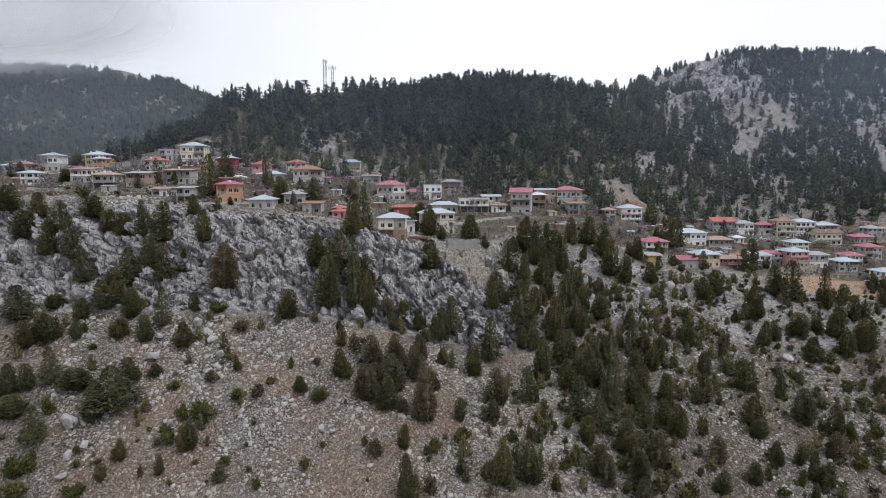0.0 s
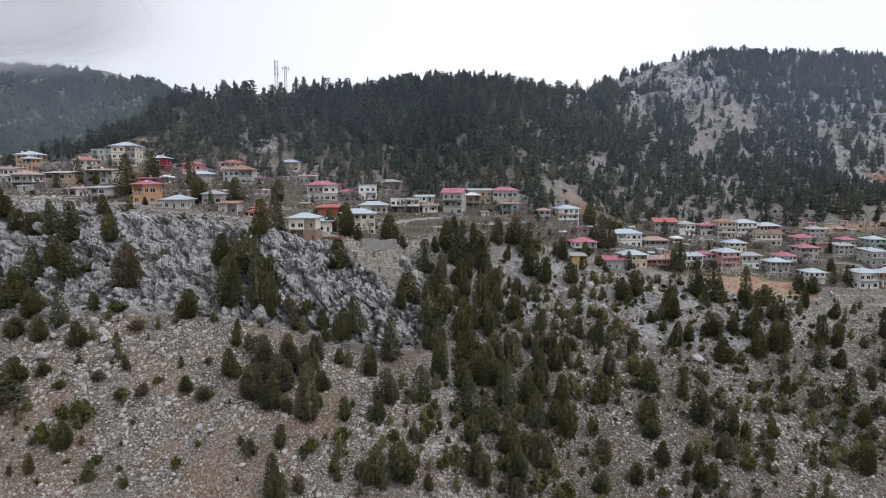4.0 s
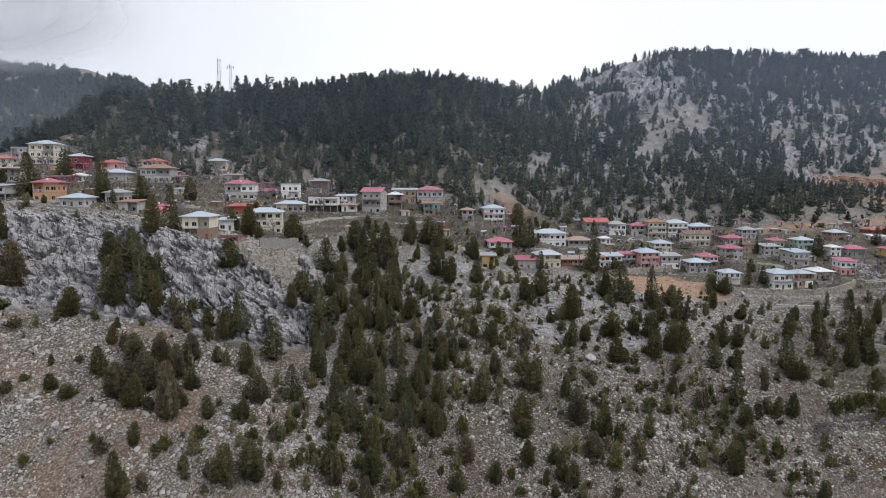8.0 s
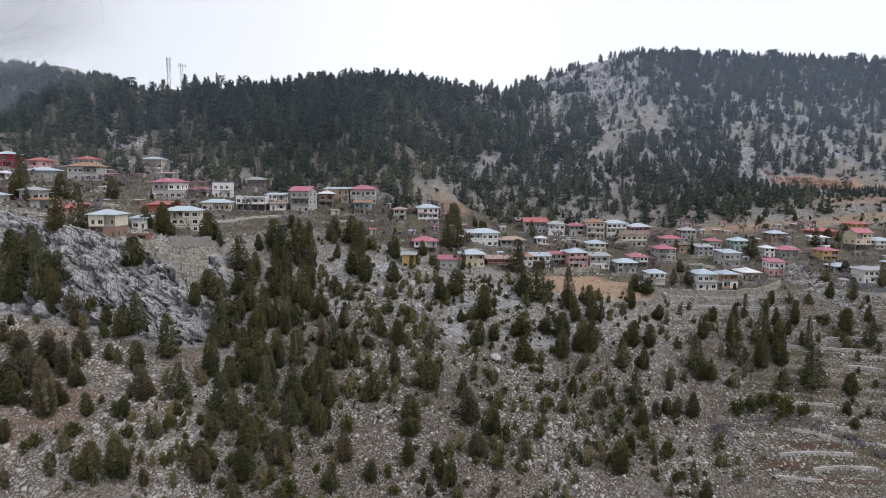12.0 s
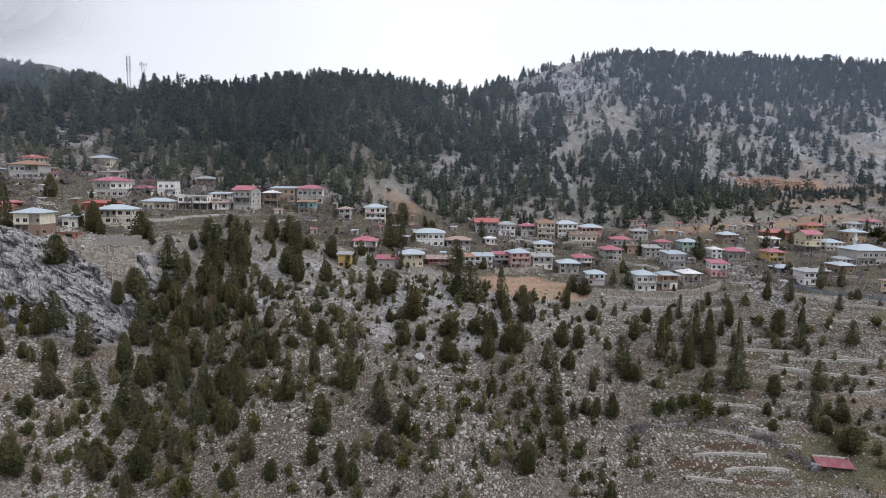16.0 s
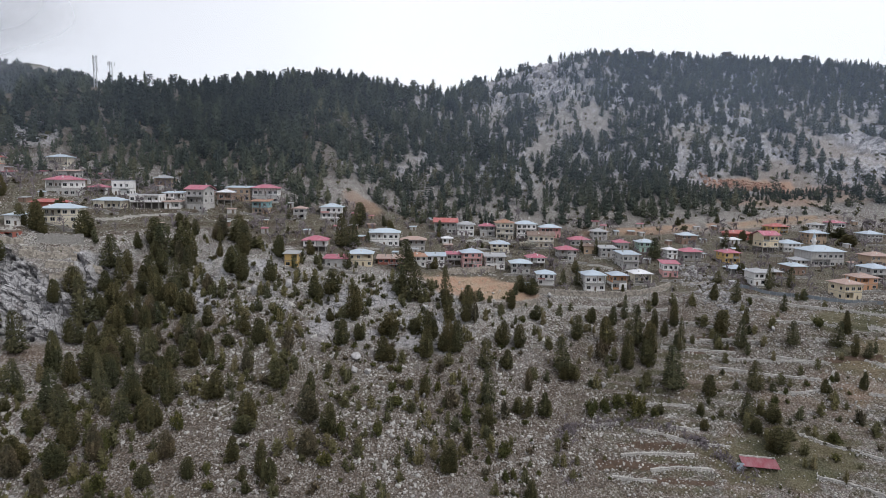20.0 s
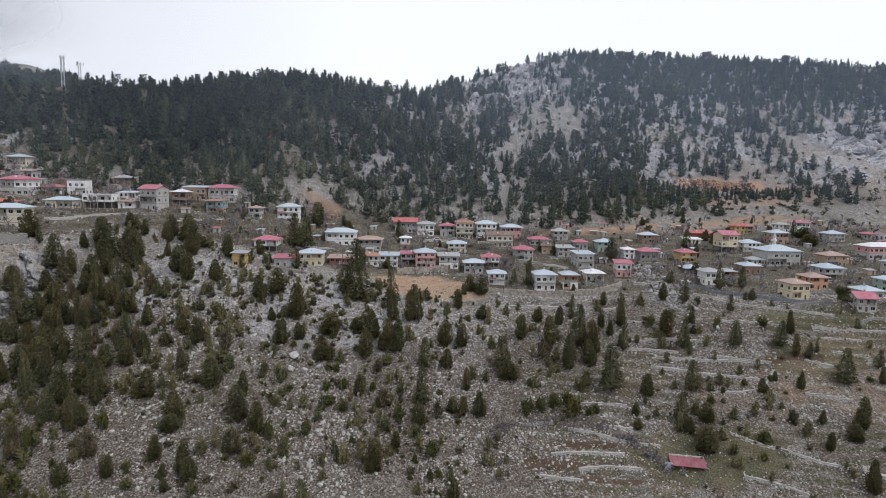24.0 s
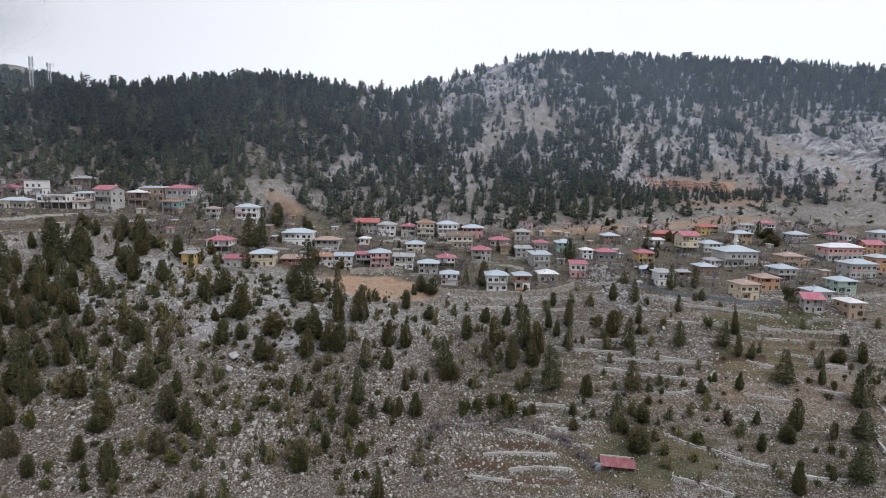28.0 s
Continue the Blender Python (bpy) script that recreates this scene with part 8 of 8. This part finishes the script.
stone_wall([(3.9, 252.1), (16.5, 261.8), (31.4, 271.4)], 1.3, "low dry-stone terrace wall of pale fieldstone")
stone_wall([(-89.0, 217.5), (-81.1, 221.4), (-73.9, 226.5)], 1.3, "low dry-stone terrace wall of pale fieldstone")
stone_wall([(52.8, 274.3), (62.4, 276.2)], 1.2, "low dry-stone terrace wall of pale fieldstone")
stone_wall([(288.3, 256.9), (306.2, 245.9), (322.2, 239.4), (336.7, 233.9)], 1.2, "low dry-stone terrace wall of pale fieldstone")
stone_wall([(171.9, 307.3), (189.2, 303.7)], 1.2, "low dry-stone terrace wall of pale fieldstone")
stone_wall([(226.9, 291.2), (238.8, 288.3)], 1.2, "low dry-stone terrace wall of pale fieldstone")
stone_wall([(265.0, 268.6), (280.7, 273.7)], 1.4, "broken terrace wall of tan stone above the cliff")
stone_wall([(374.6, 288.7), (382.7, 279.7)], 1.2, "low dry-stone terrace wall of pale fieldstone")
stone_wall([(385.0, 311.5), (397.0, 306.6)], 1.3, "low dry-stone terrace wall of pale fieldstone")
stone_wall([(-164.2, 235.2), (-145.4, 226.8)], 1.2, "low dry-stone terrace wall of pale fieldstone")
stone_wall([(-43.1, 245.9), (-31.4, 245.6)], 1.2, "low dry-stone terrace wall of pale fieldstone")
stone_wall([(-51.5, 259.5), (-43.3, 262.1)], 1.2, "low dry-stone terrace wall of pale fieldstone")
stone_wall([(111.8, 281.1), (125.3, 284.5)], 1.2, "low dry-stone terrace wall of pale fieldstone")
stone_wall([(163.7, 316.3), (182.6, 320.6)], 1.2, "low dry-stone terrace wall of pale fieldstone")

for line in ([(203.0, 247.8), (227.5, 249.4), (252.1, 249.5)], [(243.1, 230.5), (257.3, 228.1), (269.7, 224.1)], [(280.8, 220.5), (291.0, 217.0), (300.8, 214.1)], [(257.3, 218.0), (264.0, 216.0), (270.0, 213.8)],
             [(232.2, 192.3), (242.6, 190.8)], [(306.5, 169.6), (310.8, 168.0), (321.7, 166.6)], [(337.4, 227.6), (358.1, 225.1)], [(348.6, 195.5), (349.0, 189.7)], [(341.7, 183.8), (339.2, 178.4), (338.8, 175.2)],
             [(334.8, 210.9), (349.1, 210.4)], [(264.0, 240.0), (273.0, 236.6)], [(302.0, 226.0), (316.0, 221.5)], [(306.0, 200.0), (320.0, 196.0)]):
    stone_wall(line, 1.1, "low dry-stone terrace wall of pale fieldstone")

# ---- single boulders ----
boulder(-84.9, 167.2, 5.9)
boulder(-97.1, 147.8, 6.2)
boulder(-75.9, 179.0, 4.5)
boulder(-72.1, 176.0, 4.3)
boulder(-85.6, 174.2, 4.4)
boulder(-91.0, 143.5, 3.4)
boulder(-70.7, 186.9, 5.5)
boulder(-69.8, 172.8, 4.7)
boulder(-64.9, 168.4, 4.6)
boulder(-53.7, 165.7, 2.1)
boulder(-41.7, 156.5, 2.3)
boulder(-31.7, 148.7, 3.0)
boulder(-28.8, 148.6, 2.4)
boulder(-21.2, 153.2, 2.0)
boulder(-106.5, 174.4, 3.1)
boulder(-99.2, 173.5, 2.7)
boulder(-54.3, 154.7, 1.8)
boulder(-93.7, 140.8, 4.2)
boulder(-92.9, 135.9, 3.8)
boulder(-35.8, 150.6, 1.8)
boulder(123.9, 205.4, 5.7)
boulder(123.5, 200.1, 4.4)
boulder(128.6, 200.5, 4.0)
boulder(132.7, 203.4, 2.6)
boulder(139.0, 222.2, 4.4)
boulder(147.4, 234.1, 4.2)
boulder(148.5, 193.3, 2.5)
boulder(214.6, 209.6, 2.7)
boulder(288.9, 232.2, 3.0)
boulder(264.9, 210.2, 2.3)
boulder(82.2, 221.6, 4.8)
boulder(79.8, 228.7, 5.9)
boulder(77.1, 220.8, 4.4)
boulder(91.6, 235.4, 5.6)
boulder(201.7, 253.7, 3.0)
boulder(252.0, 229.9, 2.7)
boulder(184.6, 182.0, 2.2)
boulder(189.9, 184.9, 2.4)

# ---- poles, minarets, blossoming tree ----
utility_pole(-147.6, 273.9, 9)
utility_pole(-146.5, 266.9, 8)
utility_pole(-144.0, 275.5, 9)
utility_pole(-56.7, 273.1, 8)
utility_pole(-60.0, 238.6, 7)
utility_pole(27.2, 298.0, 8)
utility_pole(221.0, 290.1, 8)
utility_pole(165.8, 305.7, 8)
utility_pole(234.7, 272.0, 7)
utility_pole(382.5, 294.9, 8)
utility_pole(325.6, 298.7, 8)
utility_pole(388.1, 271.4, 8)
utility_pole(131.4, 261.5, 8)
utility_pole(99.2, 299.4, 7)
minaret(362.0, 327.5, 11.0, 0.95, "slender white minaret with pointed cap beside the mosque")
minaret(-67.0, 283.5, 7.0, 0.7, "small pale minaret with grey cone roof", 0.42)


def blossom_tree(x, y, h, w):
    ob = new("blossom_tree")
    ob.matrix_world = pose(x, y, ground_at(x, y) - 0.05) @ Matrix.Diagonal((w, w, h, 1))
    tagged(ob, "wide fruit tree in pale grey-white blossom", "tree", "bare trees in the village")
    rng = np.random.default_rng(3)
    lobes = [(rng.uniform(-0.34, 0.34), rng.uniform(-0.25, 0.25), rng.uniform(0.4, 0.75), 0.20, 0.22) for _ in range(7)]
    part("blossom", tri_mesh("blossom", lobed_crown(rng, lobes, 700, 0.075, 0.3), BLOSSOM), BLOSSOM, ob)
    part("trunk", TRUNKS[0], BARK, ob)


BLOSSOM = leaf_material("pale_blossom", (0.24, 0.22, 0.21), (0.50, 0.47, 0.45), (0.62, 0.58, 0.56))
blossom_tree(199.5, 310.0, 5.0, 9.0)


SHEDROOF = roof_sheet("weathered_crimson_sheet", (0.24, 0.045, 0.065), 0.25)


def sheep_shed():
    """A long low shed on the terraces: open front on posts, sheet roof, pale sheeting at one end."""
    x, y = 255.0, 173.6
    z = min(ground_at(x - 5, y), ground_at(x, y), ground_at(x + 5, y))
    s = thing("field_shed", "long low shed with raspberry sheet roof and open front", "shed", (x, y, z - 0.1), -10)
    for i in range(6):
        px = -4.8 + 9.6 * i / 5
        part("post", box(px - 0.1, px + 0.1, 0.1, 0.3, -0.8, 2.1), WOOD, s)
    part("rear_wall", box(-5.0, 5.0, 3.9, 4.2, -0.6, 3.1), DRYWALL, s)
    part("end_wall", box(-5.0, -4.7, 0.3, 3.9, -0.6, 2.5), ROOF["blue-grey"], s, "pale blue sheeting")
    part("end_wall", box(4.7, 5.0, 0.3, 3.9, -0.6, 2.5), DRYWALL, s)
    part("front_rail", box(-4.8, 4.8, 0.14, 0.26, 0.7, 0.85), WOOD, s)
    part("ridge_stones", box(-5.2, 5.3, 4.1, 4.6, 3.2, 3.75), FIELDWALL, s, "grey stones along the head of the roof")
    rf = part("roof", roof_bm("lean-to", 10.0, 4.2, 0.4, 1.25), SHEDROOF, s)
    rf.matrix_local = pose(0, 0, 2.1)
    part("wind_sheet", box(-7.2, -5.05, 0.2, 0.26, -0.2, 2.9), ROOF["blue-grey"], s, "pale blue corrugated sheet")


sheep_shed()


def road_fence():
    """Sheet fence along the lane at the foot of the lower village."""
    pts = [(289, 265.5), (298, 259.5), (308, 254.0), (318, 249.0), (329, 245.0), (340, 242.5)]
    f = tagged(new("lane_fence"), "grey-blue metal fence along the village lane", "fence")
    for (ax, ay), (bx, by) in zip(pts, pts[1:]):
        n = 4
        for i in range(n):
            px, py = ax + (bx - ax) * i / n, ay + (by - ay) * i / n
            qx, qy = ax + (bx - ax) * (i + 1) / n, ay + (by - ay) * (i + 1) / n
            z0, z1 = ground_at(px, py), ground_at(qx, qy)
            part("fence_post", box(px - 0.06, px + 0.06, py - 0.06, py + 0.06, z0 - 0.4, z0 + 1.7), METAL, f)
            bm = bmesh.new()
            d = Vector((qx - px, qy - py, 0)).normalized()
            o = Vector((-d.y, d.x, 0)) * 0.03
            v = [bm.verts.new(Vector(c) + s * o) for s in (-1, 1) for c in ((px, py, z0 + 0.1), (qx, qy, z1 + 0.1), (qx, qy, z1 + 1.6), (px, py, z0 + 1.6))]
            for q in ((0, 1, 2, 3), (7, 6, 5, 4), (0, 4, 5, 1), (1, 5, 6, 2), (2, 6, 7, 3), (3, 7, 4, 0)):
                bm.faces.new([v[k] for k in q])
            part("fence_panel", bm, FENCE, f)


FENCE = roof_sheet("dull_blue_fence_sheet", (0.15, 0.18, 0.21), 0.3)
road_fence()


def parked_car(x, y, turn, paint, label):
    z = ground_at(x, y)
    c = thing("car", label, "car", (x, y, z + 0.02), turn, "parked vehicles")
    bm = bmesh.new()
    prof = [(-2.1, 0.35), (-2.1, 0.8), (-1.3, 0.92), (-0.7, 1.42), (0.9, 1.45), (1.6, 0.98), (2.1, 0.9), (2.1, 0.35)]
    a = [bm.verts.new((px, -0.82, pz)) for px, pz in prof]
    b = [bm.verts.new((px, 0.82, pz)) for px, pz in prof]
    bm.faces.new(a)
    bm.faces.new(b[::-1])
    for i in range(len(prof)):
        j = (i + 1) % len(prof)
        bm.faces.new([a[i], b[i], b[j], a[j]])
    part("body", bm, paint, c)
    part("side_window", box(-0.75, 1.1, -0.835, -0.822, 0.95, 1.32), GLASS, c)
    for wx in (-1.3, 1.3):
        for wy in (-0.78, 0.78):
            bm = bmesh.new()
            bmesh.ops.create_cone(bm, cap_ends=True, segments=14, radius1=0.33, radius2=0.33, depth=0.2, matrix=pose(wx, wy, 0.32, 90, 0, 0))
            part("wheel", bm, TYRE, c)


TYRE = wall_paint("black_rubber", (0.02, 0.02, 0.02), 0.1)
parked_car(-193.0, 274.5, 10, FRAME_W, "white car parked beside a village house")
parked_car(173.0, 318.5, 5, FRAME_W, "white car parked in front of houses")


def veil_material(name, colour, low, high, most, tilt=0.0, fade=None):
    """Pale see-through sheet for cloud, or for haze laid in as colour: thicker with height, torn by noise."""
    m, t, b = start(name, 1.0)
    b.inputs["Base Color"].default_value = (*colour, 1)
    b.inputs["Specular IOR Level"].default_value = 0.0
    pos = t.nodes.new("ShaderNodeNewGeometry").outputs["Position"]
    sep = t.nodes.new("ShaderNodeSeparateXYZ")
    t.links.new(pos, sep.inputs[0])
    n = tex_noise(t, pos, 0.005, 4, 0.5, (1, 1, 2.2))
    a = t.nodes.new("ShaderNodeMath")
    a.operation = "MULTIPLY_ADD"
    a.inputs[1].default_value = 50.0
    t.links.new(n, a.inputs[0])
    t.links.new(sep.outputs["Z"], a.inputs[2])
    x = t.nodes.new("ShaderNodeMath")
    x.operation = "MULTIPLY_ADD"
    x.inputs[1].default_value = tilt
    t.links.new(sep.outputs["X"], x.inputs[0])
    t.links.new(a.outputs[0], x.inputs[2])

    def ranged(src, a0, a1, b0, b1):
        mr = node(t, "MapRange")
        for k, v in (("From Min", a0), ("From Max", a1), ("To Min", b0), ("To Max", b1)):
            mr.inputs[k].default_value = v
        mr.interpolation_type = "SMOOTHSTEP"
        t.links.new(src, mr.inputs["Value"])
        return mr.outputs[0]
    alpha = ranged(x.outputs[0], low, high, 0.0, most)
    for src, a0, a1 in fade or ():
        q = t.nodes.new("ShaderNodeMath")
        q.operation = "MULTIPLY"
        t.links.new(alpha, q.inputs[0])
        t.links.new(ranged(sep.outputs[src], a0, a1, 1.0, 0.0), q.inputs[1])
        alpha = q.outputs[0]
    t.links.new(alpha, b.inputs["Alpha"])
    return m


def low_cloud():
    """The bank of low cloud that hides the far mountain's top, and added sheets whose tint stands in for haze before
    the hills.
    """
    cloud = veil_material("cloud_mist", (0.84, 0.85, 0.88), 330.0, 415.0, 0.72, -0.12, (("X", -520.0, -330.0), ("Z", 330.0, 470.0)))
    for i, y in enumerate((760.0, 830.0, 900.0)):
        X, Z = np.meshgrid(np.linspace(-1250, -330, 40), np.linspace(215, 480, 12), indexing="ij")
        Y = y + 50 * fbm(X * 0.006, Z * 0.006, X * 0 + i, 3, i + 60)
        me = mesh_from("cloud_veil", np.stack([X, Y, Z], 2).reshape(-1, 3), grid_faces(40, 12), cloud, flat=False)
        tagged(new("cloud_veil", me), "veil of low grey cloud over the far mountain", "cloud", kind="structure")
    # see-through bluish sheet added in place of aerial haze over the hills
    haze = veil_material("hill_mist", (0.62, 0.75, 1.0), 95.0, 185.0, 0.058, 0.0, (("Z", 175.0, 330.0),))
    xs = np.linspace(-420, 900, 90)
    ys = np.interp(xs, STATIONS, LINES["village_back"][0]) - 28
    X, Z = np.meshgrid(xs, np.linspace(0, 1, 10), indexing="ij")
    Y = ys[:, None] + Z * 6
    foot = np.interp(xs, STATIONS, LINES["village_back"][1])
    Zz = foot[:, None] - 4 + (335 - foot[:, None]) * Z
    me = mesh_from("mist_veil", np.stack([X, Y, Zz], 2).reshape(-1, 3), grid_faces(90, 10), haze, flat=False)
    tagged(new("mist_veil", me), "thin bluish sheet added as haze before the wooded hills", "mist", kind="structure")
    # second added sheet, deepens the haze tint over the eastern hill
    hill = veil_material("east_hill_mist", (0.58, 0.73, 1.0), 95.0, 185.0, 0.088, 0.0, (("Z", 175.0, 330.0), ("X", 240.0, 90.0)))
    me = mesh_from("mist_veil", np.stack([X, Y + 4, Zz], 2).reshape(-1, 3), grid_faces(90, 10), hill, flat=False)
    tagged(new("mist_veil", me), "thin bluish sheet added as haze before the eastern hill", "mist", kind="structure")
    # added sheet that tints the far mountain as distance haze would
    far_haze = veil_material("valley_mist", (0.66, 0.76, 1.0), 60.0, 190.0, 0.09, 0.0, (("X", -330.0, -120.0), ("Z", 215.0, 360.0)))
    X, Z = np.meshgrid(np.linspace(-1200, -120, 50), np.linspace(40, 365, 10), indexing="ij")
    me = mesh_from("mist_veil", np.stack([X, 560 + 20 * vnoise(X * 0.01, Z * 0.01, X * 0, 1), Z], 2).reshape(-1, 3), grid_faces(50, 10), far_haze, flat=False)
    tagged(new("mist_veil", me), "bluish sheet added as haze before the far mountain", "mist", kind="structure")


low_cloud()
